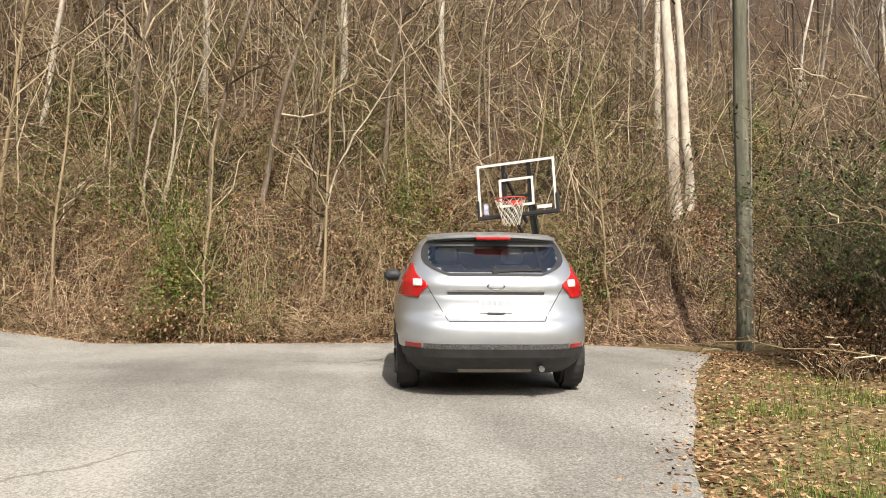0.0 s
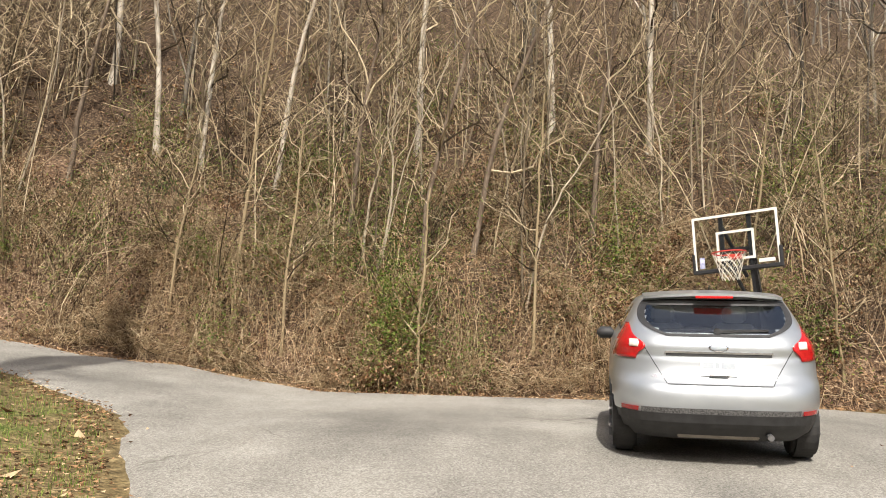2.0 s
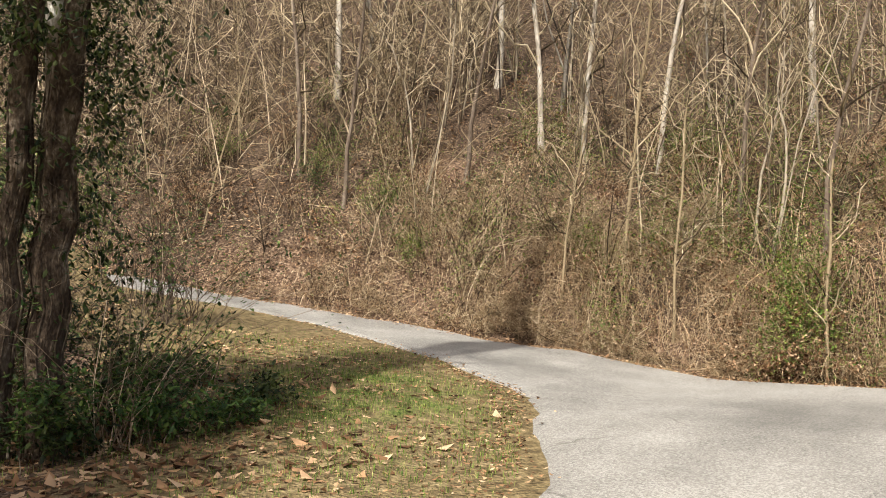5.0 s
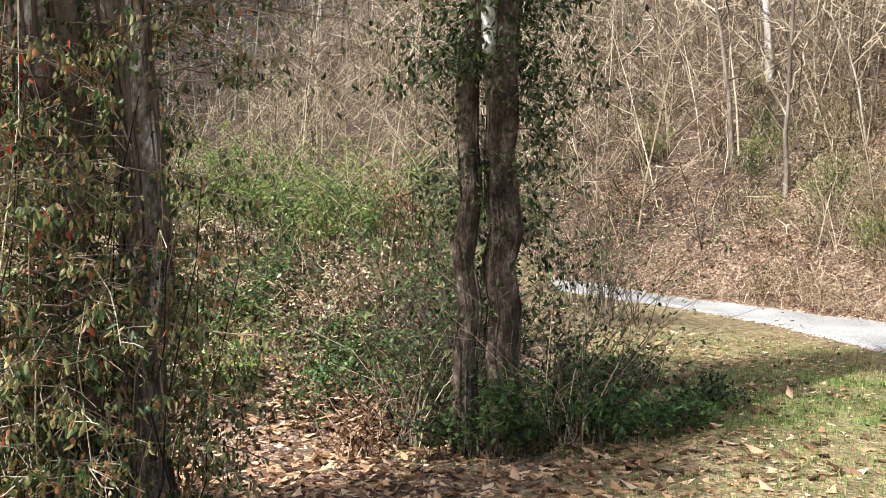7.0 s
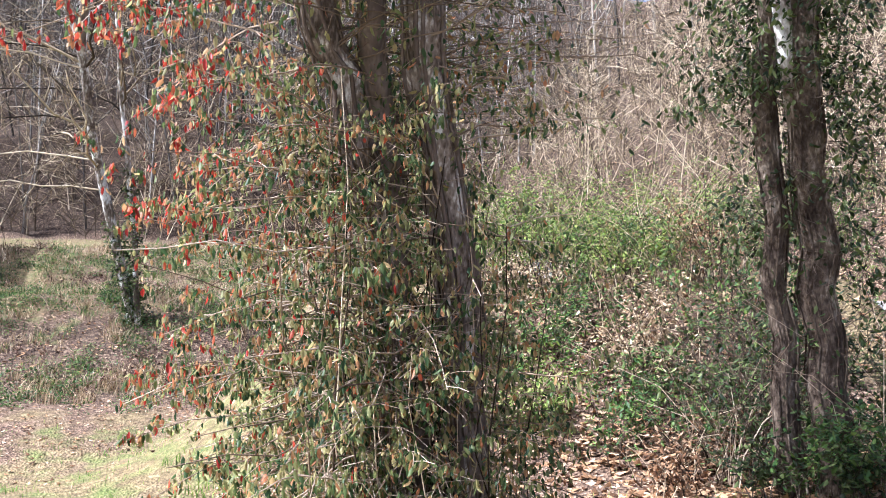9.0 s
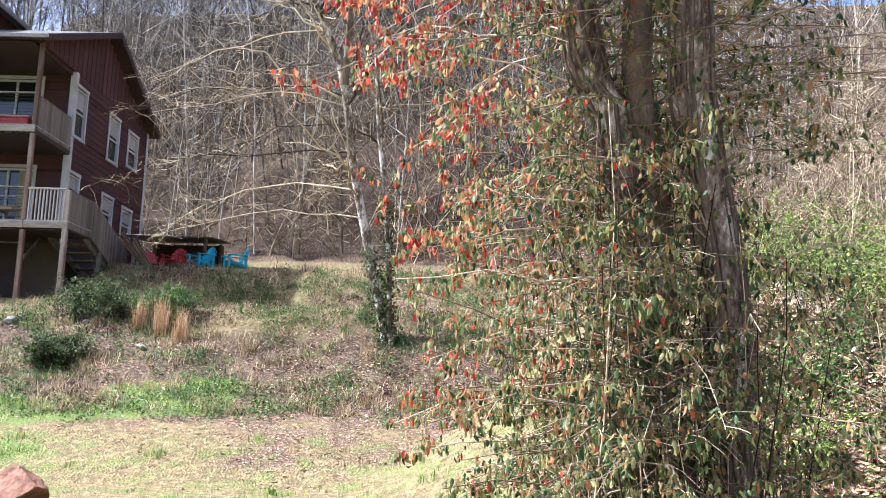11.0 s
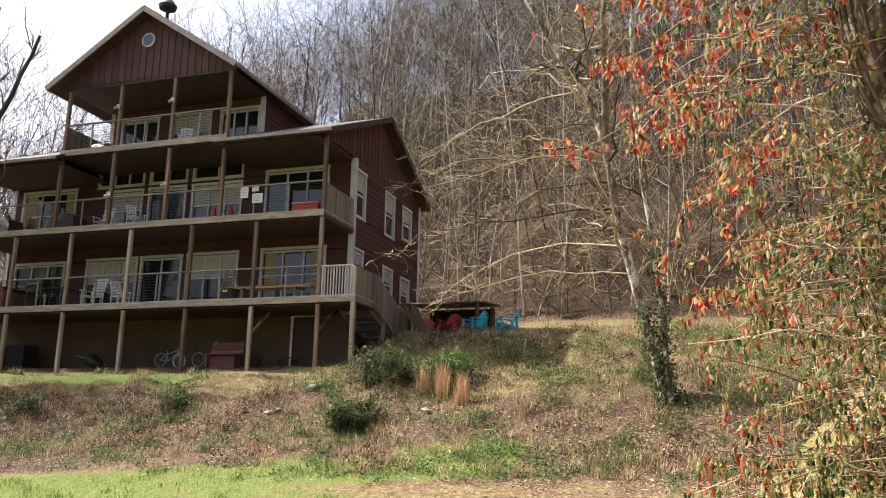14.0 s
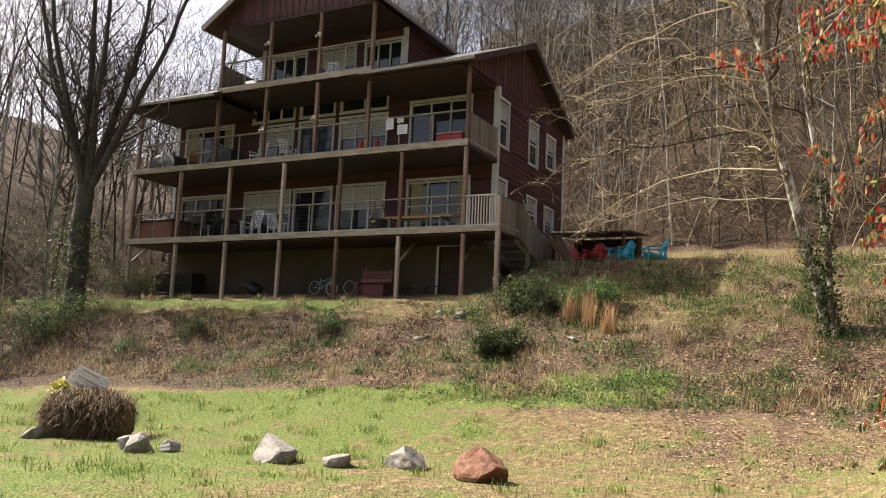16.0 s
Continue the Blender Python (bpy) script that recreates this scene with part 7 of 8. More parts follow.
def slanting_saplings():
    """Pale saplings that lean out over the drive from the bank."""
    rng = np.random.default_rng(14)
    for x, d, h, r, lx, ly in ((-2.9, 2.2, 7.0, 0.045, 1.6, -0.8), (-1.9, 2.6, 7.5, 0.05, 2.6, -1.0), (-4.6, 3.0, 7.5, 0.05, 1.2, -0.9), (-6.4, 1.6, 6.5, 0.045, 0.9, -0.6), (-9.4, 5.0, 7.5, 0.06, -0.6, -0.4), (-8.5, 5.2, 7.0, 0.055, 0.8, -0.3),
                               (-10.8, 4.0, 6.0, 0.05, 1.4, -0.5), (-6.8, 5.0, 8.0, 0.055, 1.9, -0.7), (-2.55, 0.12, 3.6, 0.035, 0.12, 0.0), (0.6, 3.5, 7.5, 0.045, 1.0, -0.4), (-12.8, 2.4, 6.0, 0.045, 0.9, -0.6), (-14.5, 3.4, 7, 0.05, -0.7, -0.4),
                               (-7.3, 0.9, 3.2, 0.03, 0.5, -0.1), (-5.2, 0.6, 4.6, 0.035, 0.25, 0.1), (-0.6, 0.8, 4.8, 0.035, 0.15, 0.0), (3.2, 1.0, 4.6, 0.03, 0.4, -0.3), (4.6, 0.6, 4.0, 0.03, -0.4, -0.2), (-3.8, 7.5, 10, 0.08, 0.5, 0), (-0.2, 8.5, 11, 0.08, -0.4, 0), (2.4, 8.0, 11, 0.07, 0.3, 0), (-12, 8.0, 10, 0.08, 0.6, 0), (-16, 7.0, 10, 0.08, -0.4, 0)):
        y = float(bank_foot(x)) + d
        gz = float(ground_z(x, y))
        base = np.array([x, y, gz])
        t = whole("sapling", base, "slender bare sapling leaning out from the bank", "tree", "saplings on the bank")
        s = [add_stem(t, base, [(x, y, gz - 0.2), (x + lx * 0.2, y + ly * 0.15, gz + h * 0.35), (x + lx * 0.6, y + ly * 0.5, gz + h * 0.7), (x + lx, y + ly, gz + h)], r * (1.3 if d > 2 else 0.9), r * 0.45, M_BARK_PALE if d > 4.5 else M_BARK if d > 2 else M_SAPLING, "trunk", 6, 10, rng)]
        bare_branches(rng, s, 14, h * 0.28, 0.35, 4, M_SAPLING, t, base, 0.25, 0.0, True, 0.5, 0.8, 0.5)


def bowed_saplings():
    """Pale many-stemmed saplings that lean over the bank at all angles."""
    rng = np.random.default_rng(19)
    bark = mat("bleached_sapling_bark", [(0.2, (0.07, 0.052, 0.033)), (0.5, (0.2, 0.16, 0.11)), (0.75, (0.42, 0.36, 0.27))], 5, 0.85, 0.2, fine=30, per_object=0.75, spec=0.1)
    for i in range(36):
        x = rng.uniform(-13, 6)
        y = float(bank_foot(x)) + rng.uniform(1.2, 9.0)
        gz = float(ground_z(x, y))
        base = np.array([x, y, gz])
        t = whole("sapling", base, "pale bare sapling bowed over the bank", "tree", "saplings on the bank")
        stems = []
        for j in range(rng.integers(1, 4)):
            h, r = rng.uniform(3.0, 7.5), rng.uniform(0.012, 0.036)
            lx, ly = rng.normal(0.4, 1.4), rng.uniform(-1.8, 0.3)
            c = [(x, y, gz - 0.2), (x + lx * 0.22, y + ly * 0.2, gz + h * 0.4), (x + lx * 0.55, y + ly * 0.55, gz + h * 0.74), (x + lx, y + ly, gz + h * rng.uniform(0.88, 1.0))]
            c = [np.array(c[0])] + [np.array(q) + rng.normal(0, 0.1, 3) for q in c[1:]]
            stems.append(add_stem(t, base, c, r, r * 0.3, bark, "trunk", 5, 12, rng))
        bare_branches(rng, stems, 8, 1.6, 0.35, 5, M_SAPLING, t, base, 0.3, 0.0, False, 0.5, 0.75, 0.45)


bowed_saplings()

slanting_saplings()


def shrub(name, x, y, w, h, n, nl, label, leaf, seed, size=0.06, lean=(0, 0), bare=M_TWIG):
    rng = np.random.default_rng(seed)
    xy = np.column_stack([rng.normal(x, w * 0.4, n), rng.normal(y, w * 0.4, n)])
    b = np.array([x, y, float(ground_z(x, y))])
    P, R = arching(rng, on_ground(xy), h * rng.uniform(0.5, 1.1, n), lean, rng.uniform(0.004, 0.009, n))
    T, RT = sub_branches(rng, P, R, 2, h * 0.32, 0.15, 0.9, 0.25, 2, 0.7)
    if leaf in (M_IVY, M_GREEN) and bare is M_TWIG:
        bare = M_VINEBARK
    s = whole(name, b, label, "shrub")
    tagged(fast("stem_tangle", *join(tubes(P - b, R, 3), tubes(T - b, np.maximum(RT, 0.0025), 3)), bare, s), kind="stuff")
    if nl:
        C = np.concatenate([T.reshape(-1, 3), P[:, 2:].reshape(-1, 3)])
        LP = C[rng.integers(0, len(C), nl)] + rng.normal(0, 0.05, (nl, 3))
        tagged(fast("foliage", *hexleaves(rng, LP - b, size, size * 0.55, 0.3), leaf, s), kind="stuff")
    return s


# thicket in the hollow between the trees, and along the lane
for i, (x, y, w, h, n, nl, leaf) in enumerate(((-13.4, 3.4, 1.5, 1.9, 90, 4200, M_FRESH), (-14.2, 5.2, 1.6, 2.4, 100, 4200, M_FRESH), (-12.6, 4.8, 1.2, 1.3, 80, 3000, M_GREEN), (-15.5, 1.6, 1.3, 1.3, 80, 2500, M_GREEN), 
                                               (-17.5, 7.0, 2.0, 3.4, 220, 900, M_FRESH), (-20.5, 4.5, 2.0, 4.2, 220, 500, M_FRESH), (-22.5, 1.0, 2.2, 3.6, 200, 300, M_STRAW), (-24.5, 4.0, 2.4, 5.0, 220, 200, M_STRAW), (-11.3, 5.2, 0.7, 1.7, 50, 1200, M_DRYLEAF), (-15.7, 6.5, 1.1, 1.7, 80, 3000, M_FRESH), (-17.4, 5.6, 1.2, 1.8, 80, 2600, M_GREEN), (-10.6, 8.2, 0.9, 2.4, 90, 700, M_GREEN), (-14.6, 7.2, 1.3, 2.6, 110, 3000, M_FRESH), (-12.9, 7.6, 1.0, 1.9, 90, 2600, M_GREEN), (-16.2, 4.0, 1.3, 2.2, 100, 2800, M_GREEN), (-12.4, 3.0, 0.7, 0.7, 60, 1000, M_STRAW))):
    shrub("thicket_shrub", x, y, w, h, n, nl, "tangled half-leafy shrub in the hollow", leaf, 50 + i)
# low growth round the foot of the ivy tree
for i, (x, y, w, h, n, nl, leaf) in enumerate(((-7.4, 3.8, 0.25, 0.8, 10, 420, M_IVY), (-6.95, 4.0, 0.35, 1.0, 12, 620, M_GREEN), (-6.85, 4.3, 0.35, 0.7, 10, 600, M_IVY), (-6.6, 4.95, 0.4, 0.75, 12, 750, M_GREEN), (-6.4, 5.6, 0.45, 0.5, 14, 600, M_GREEN), (-7.1, 5.2, 0.4, 1.0, 14, 800, M_IVY), (-6.7, 6.3, 0.5, 0.35, 14, 450, M_IVY), (-7.9, 6.0, 0.6, 0.5, 30, 1500, M_GREEN), (-8.5, 3.6, 0.4, 0.9, 40, 400, M_DRYLEAF), (-9.1, 4.4, 0.7, 1.3, 40, 600, M_IVY), (-8.2, 3.3, 0.35, 0.5, 24, 300, M_TANLEAF), (-8.3, 4.3, 0.4, 1.7, 30, 600, M_IVY), (-8.5, 4.6, 0.6, 2.4, 60, 1200, M_IVY), (-8.9, 3.75, 0.4, 1.2, 24, 400, M_GREEN), (-9.6, 3.6, 0.7, 1.0, 50, 1200, M_GREEN), (-10.4, 2.6, 0.7, 0.7, 80, 1100, M_FRESH), (-10.2, 3.9, 0.7, 1.2, 90, 900, M_STRAW), (-11.2, 3.3, 0.9, 0.8, 90, 1500, M_GREEN), (-11.8, 4.4, 0.9, 1.2, 90, 1500, M_FRESH), (-11.6, 2.2, 0.7, 0.5, 80, 900, M_IVY), (-9.9, 5.2, 0.9, 1.6, 90, 1300, M_GREEN), (-7.4, 5.0, 0.5, 1.5, 30, 700, M_IVY))):
    shrub("low_shrub", x, y, w, h, n, nl, "dark green low shrub at the foot of a tree" if leaf in (M_IVY, M_GREEN) else "tangled tan and green shrub beside a tree", leaf, 150 + i, 0.072)
for i, (x, y, h, n, nl) in enumerate(((-7.05, 4.75, 2.5, 16, 320), (-6.95, 5.1, 2.1, 12, 260), (-8.3, 3.9, 1.9, 20, 260), (-6.7, 4.6, 1.5, 10, 200), (-6.6, 5.5, 1.2, 10, 160))):
    shrub("arching_shrub", x, y, 0.3, h, n, nl, "sparse bare-stemmed shrub arching out beside the tree", M_GREEN, 170 + i, 0.055, (0.2, 0.3) if i < 2 else (-0.1, -0.1), M_SHOOT)
# green honeysuckle clumps on the bank
rng = np.random.default_rng(41)
for i in range(26):
    x = rng.uniform(-16, 5.5)
    y = float(bank_foot(x)) + rng.uniform(0.3, 5.5)
    shrub("bank_shrub", x, y, rng.uniform(0.4, 0.9), rng.uniform(0.6, 1.7), 34, int(rng.uniform(180, 520)), "half-evergreen honeysuckle clump on the bank", (M_FRESH, M_GREEN, M_FRESH)[i % 3], 200 + i, 0.06)
for i in range(52):
    x = rng.uniform(-19, -6)
    y = float(bank_foot(x)) + 0.2 + 6.0 * rng.uniform(0, 1) ** 1.3
    shrub("bank_shrub", x, y, rng.uniform(0.3, 1.0), rng.uniform(0.5, 2.0), 48, int(rng.uniform(150, 900)), "sparse dry shrub on the leafy bank", (M_DRYLEAF, M_FRESH, M_STRAW)[i % 3], 300 + i, 0.055)
# dry thicket on the bank behind the pole
for i, (x, y, h) in enumerate(((5.4, 16.2, 1.7), (6.2, 16.9, 2.0), (6.9, 16.4, 1.8), (5.9, 18.0, 2.2), (6.8, 18.4, 2.4), (4.6, 15.7, 1.3), (5.2, 17.4, 2.0))):
    shrub("bank_shrub", x, y, 0.8, h, 70, 260, "dry tan thicket on the bank behind the pole", M_DRYLEAF if i % 2 else M_STRAW, 400 + i, 0.055)
# beside the drive
for i, (x, y, w, h, n, nl, leaf) in enumerate(((7.1, 11.4, 0.9, 3.4, 150, 5500, M_IVY), (7.1, 9.4, 1.1, 3.8, 170, 7000, M_IVY), (7.7, 13.6, 0.7, 2.6, 120, 1600, M_DRYLEAF), (9.5, 13.5, 1.6, 4.5, 160, 3600, M_GREEN), (6.2, 10.4, 0.6, 0.9, 80, 1200, M_DRYLEAF), (7.4, 7.6, 0.8, 2.8, 110, 4000, M_IVY), (6.3, 10.9, 0.6, 1.0, 90, 700, M_TANLEAF), (7.0, 11.9, 0.7, 1.8, 110, 1300, M_DRYLEAF), (5.4, 9.2, 0.5, 0.5, 60, 300, M_DRYLEAF))):
    shrub("roadside_shrub", x, y, w, h, n, nl, "dense shrub with bare arching stems beside the drive", leaf, 80 + i, 0.065, (-0.12, 0.0))
# bushes on the slope below the house
for i, (x, y, w, h, n, nl) in enumerate(((-19.3, -10.6, 0.8, 0.9, 130, 6500), (-20.0, -9.2, 0.8, 0.75, 110, 4200), (-17.2, -10.2, 0.55, 0.8, 100, 4500), (-17.5, -15.5, 0.5, 0.6, 80, 800), (-16.2, -19.5, 0.5, 0.6, 80, 800), (-15.4, -21.3, 0.5, 0.6, 80, 700), (-20.6, -28.2, 1.2, 1.4, 140, 3400), (-15.5, -25.5, 1.4, 1.6, 150, 4600), (-12.0, -24.0, 1.4, 1.4, 150, 3400))):
    shrub("slope_shrub", x, y, w, h, n, nl, "low evergreen bush on the slope", M_IVY if i % 2 == 0 else M_GREEN, 110 + i, 0.07)
# tufts of tall tan grass
rng = np.random.default_rng(77)
for x, y in ((-19.0, -9.3), (-18.9, -8.7), (-18.6, -8.1), (-19.2, -8.9)):
    xy = rng.normal((x, y), 0.09, (130, 2))
    b = np.array([x, y, float(ground_z(x, y))])
    s = whole("grass_tuft", b, "upright tuft of tall tan grass", "grass", "tan grass tufts")
    V, F = blades(rng, on_ground(xy), 0.62, 0.012, 0.15)
    fast("tuft", V - b, F, mat("broom_sedge", [(0.1, (0.35, 0.2, 0.1)), (0.9, (0.6, 0.4, 0.22))], 3, 0.8, 0, island=0.8, trans=0.2), s)
# a long bare shoot across the verge
rng = np.random.default_rng(9)
for ctrl in ([(5.9, 6.4, 0.75), (5.2, 7.3, 1.05), (4.3, 8.7, 1.2), (3.6, 10.2, 1.2)], [(6.4, 6.6, 0.8), (6.0, 7.2, 1.6), (5.6, 8.2, 2.4), (5.3, 9.0, 3.1)], [(6.6, 7.0, 0.8), (6.0, 7.6, 1.9), (5.4, 8.6, 2.5), (4.9, 9.5, 2.6)], [(6.8, 8.0, 0.8), (6.6, 8.4, 2.6), (6.0, 9.0, 3.9), (5.4, 9.4, 4.4)]):
    c = np.array(ctrl)
    c[0, 2] = float(ground_z(c[0, 0], c[0, 1])) - 0.03
    b = c[0] + (0, 0, 0.03)
    s = whole("arching_shoot", b, "long bare tan shoot arching over the verge", "shrub", "bare shoots by the drive")
    P, R = add_stem(s, b, c, 0.014, 0.005, M_SAPLING, "stem", 6, 12, rng)
    bare_branches(rng, [(P, R)], 6, 0.7, 0.1, 3, M_SAPLING, s, b, 0.3, 0.1, False, 0.5, 0.7, 0.7)


# ---- rocks and bale ----
def boulder(name, x, y, sx, sy, sz, seed, m, label, rot=0.0, sink=0.25):
    bm = bmesh.new()
    bmesh.ops.create_icosphere(bm, subdivisions=4, radius=1.0)
    r = random.Random(seed)
    cuts = [Vector((r.uniform(-1, 1), r.uniform(-1, 1), r.uniform(-0.3, 1))).normalized() for _ in range(9)]
    depth = [r.uniform(0.48, 0.74) for _ in cuts]
    for v in bm.verts:
        for c, d in zip(cuts, depth):
            k = v.co.dot(c) - d
            if k > 0:
                v.co -= c * k * 0.97
        v.co += v.co.normalized() * 0.05 * noise.noise(v.co * 3 + Vector((seed, 0, 0))) + v.co.normalized() * 0.02 * noise.noise(v.co * 9 + Vector((seed, 5, 0)))
        v.co = Vector((v.co.x * sx, v.co.y * sy, v.co.z * sz))
    ob = bm_obj(name, bm, m)
    ob.matrix_basis = pose(x, y, float(ground_z(x, y)) + sz * (1 - 2 * sink) * 0.7, 0, 0, rot)
    return tagged(ob, label, "rock", "boulders along the lawn")


boulder("boulder", -9.55, -5.8, 0.4, 0.36, 0.31, 3, M_ROCK_RED, "rust-brown angular boulder on the lawn", 20)
boulder("boulder", -9.9, -7.2, 0.34, 0.31, 0.24, 5, M_ROCK, "pale rounded boulder on the lawn", 70)
boulder("boulder", -9.2, -7.75, 0.27, 0.22, 0.16, 7, M_ROCK, "low dark grey stone on the lawn", 10)
boulder("boulder", -8.95, -8.65, 0.36, 0.32, 0.3, 12, M_ROCK, "pale grey angular boulder on the lawn", 40)
boulder("boulder", -8.05, -10.35, 0.25, 0.22, 0.21, 17, M_ROCK, "grey angular stone on the lawn", 0)
boulder("boulder", -8.1, -10.68, 0.18, 0.17, 0.17, 19, M_ROCK, "small grey stone leaning on another", 50)
boulder("boulder", -8.4, -10.2, 0.2, 0.17, 0.14, 23, M_ROCK, "small grey stone on the lawn", 50)
boulder("boulder", -7.95, -12.75, 0.32, 0.19, 0.16, 29, M_ROCK, "flat grey stone beside the hay bale", 30)
rr = random.Random(2)
for i in range(8):
    v = rr.uniform(-1, 6)
    u = 4.2 + rr.uniform(-0.9, 0.9)
    x, y = HX + u * math.cos(HT) - v * math.sin(HT), HY + u * math.sin(HT) + v * math.cos(HT)
    boulder("slope_stone", x, y, rr.uniform(0.08, 0.2), rr.uniform(0.08, 0.18), rr.uniform(0.05, 0.1), 40 + i, M_ROCK, "small pale stone in the slope", rr.uniform(0, 180), 0.35)


def hay_bale():
    rng = np.random.default_rng(12)
    x, y = -8.85, -12.8
    gz = float(ground_z(x, y))
    hay = mat("weathered_hay", [(0.1, (0.05, 0.033, 0.018)), (0.5, (0.14, 0.095, 0.052)), (0.9, (0.36, 0.26, 0.15))], 6, 0.95, 0.5, island=0.6, fine=60, stretch=(3, 1, 3))
    t = empty("hay_bale", pose(x, y, gz, 0, 0, 30), "old dark round hay bale lying on the lawn", "hay bale")
    bm = bmesh.new()
    bmesh.ops.create_icosphere(bm, subdivisions=5, radius=1.0)
    for q in bm.verts:
        w = Vector((math.copysign(abs(q.co.x) ** 0.72, q.co.x) * 0.5, math.copysign(abs(q.co.y) ** 0.6, q.co.y) * 0.68, math.copysign(abs(q.co.z) ** 0.8, q.co.z) * 0.39))
        w += w.normalized() * (0.05 * noise.noise(w * 3.0) + 0.025 * noise.noise(w * 11.0))
        q.co = Vector((w.x, w.y, max(w.z + 0.27, -0.06)))
    part("bale", bm, hay, t, smooth=True)
    n = 6500
    a, yy = rng.uniform(-0.7, np.pi + 0.7, n), rng.uniform(-0.63, 0.63, n)
    ct, st = np.cos(a), np.sin(a)
    taper = (1 - (np.abs(yy) / 0.7) ** 3) ** 0.5
    P = np.stack([0.49 * ct * taper, yy, 0.27 + 0.37 * st * taper], -1)
    P[:, 2] = np.maximum(P[:, 2], 0.02)
    V, F = blades(rng, P, 0.2, 0.012, 1.6)
    drop = np.stack([ct * 0.12, 0 * ct, -np.abs(rng.normal(0.12, 0.08, n))], -1)
    V = V.reshape(n, -1, 3)
    V[:, -2:] += drop[:, None]
    fast("loose_straw", np.ascontiguousarray(V.reshape(-1, 3)), F, hay, t)
    # board sign and yellow flower on top
    white = mat("flaking_white_board", [(0.3, (0.42, 0.39, 0.35)), (0.5, (0.62, 0.6, 0.55)), (0.7, (0.74, 0.72, 0.68))], 4, 0.8, 0.3, fine=30, stretch=(0.5, 3, 3))
    sg = empty("board_sign", pose(x - 0.02, y - 0.2, gz + 0.7, -10, 26, 128), "grey-white board sign propped on the hay bale", "sign")
    for i in range(3):
        part("board", boxed(-0.34 + 0.02 * i, 0.34 - 0.03 * i, -0.02, 0.005, i * 0.115, i * 0.115 + 0.108, 0.004), white, sg)
    part("batten", boxed(-0.05, 0.03, 0.006, 0.03, -0.05, 0.34, 0.004), white, sg)
    bar = mat("faded_letter_bar", [(0.3, (0.33, 0.28, 0.25)), (0.7, (0.45, 0.38, 0.34))], 8, 0.8, 0)
    for i in range(3):
        part("bar", boxed(-0.22, 0.2 - 0.05 * i, -0.024, -0.0205, i * 0.115 + 0.04, i * 0.115 + 0.07), bar, sg)
    fl = empty("yellow_flower", pose(x + 0.2, y - 0.5, gz + 0.62), "pale yellow cloth flower on the hay bale", "flower")
    yel = mat("yellow_petals", [(0.3, (0.6, 0.55, 0.15)), (0.7, (0.75, 0.7, 0.3))], 8, 0.7, 0.1, island=0.4)
    fast("bloom", *leaves(rng, rng.normal((0, 0, 0.08), 0.06, (220, 3)), 0.12, 0.08, -0.2), yel, fl)


hay_bale()


# ---- things on the porches and round the house ----
def at_house(x, y, z, rz=0.0, rx=0.0, ry=0.0):
    """A pose given in the house's own axes; z is the true height."""
    return pose(HX, HY, 0, 0, 0, 6.8) @ pose(x, y, z, rx, ry, rz)


def house_ground(x, y):
    p = at_house(x, y, 0).translation
    return float(ground_z(p.x, p.y))


M_WHITEWOOD = mat("white_painted_wood", [(0.3, (0.7, 0.69, 0.66)), (0.7, (0.82, 0.81, 0.79))], 5, 0.6, 0.1)


def rocking_chair():
    c = empty("rocking_chair", at_house(-0.95, -9.3, 5.97, 90), "white wooden rocking chair with a slatted back", "chair", "rocking chairs on the porches")
    part("seat", boxed(-0.26, 0.26, -0.24, 0.26, 0.4, 0.43, 0.008), M_WHITEWOOD, c)
    for s in (-1, 1):
        t = np.linspace(-1, 1, 9)
        P = np.stack([np.full(9, s * 0.25), t * 0.45 + 0.05, 0.03 + 0.06 * t**2], -1)[None]
        fast("rocker", *tubes(P, np.full((1, 9), 0.022), 5), M_WHITEWOOD, c)
        part("leg", rod(bmesh.new(), (s * 0.25, -0.2, 0.04), (s * 0.25, -0.22, 0.62), 0.02), M_WHITEWOOD, c)
        part("leg", rod(bmesh.new(), (s * 0.25, 0.28, 0.04), (s * 0.25, 0.3, 0.62), 0.02), M_WHITEWOOD, c)
        part("post", rod(bmesh.new(), (s * 0.24, 0.26, 0.42), (s * 0.24, 0.46, 1.12), 0.02), M_WHITEWOOD, c)
        part("arm", boxed(s * 0.28 - 0.04, s * 0.28 + 0.04, -0.28, 0.36, 0.62, 0.645, 0.008), M_WHITEWOOD, c)
    for i in range(6):
        x = -0.19 + i * 0.076
        bm = bmesh.new()
        beam(bm, (x, 0.27, 0.46), (x, 0.45, 1.06), 0.045, 0.014)
        part("slat", bm, M_WHITEWOOD, c)
    part("top_rail", boxed(-0.26, 0.26, 0.44, 0.475, 1.05, 1.14, 0.01), M_WHITEWOOD, c)
    return c


rc = rocking_chair()
for x, y, z, a in ((-0.95, -8.05, 5.97, 165), (-0.95, -9.2, 8.74, 88), (-0.95, -7.75, 8.74, 160), (-1.1, -6.1, 11.6, 120)):
    copy_thing(rc, at_house(x, y, z, a) @ Matrix.Scale(0.84, 4))


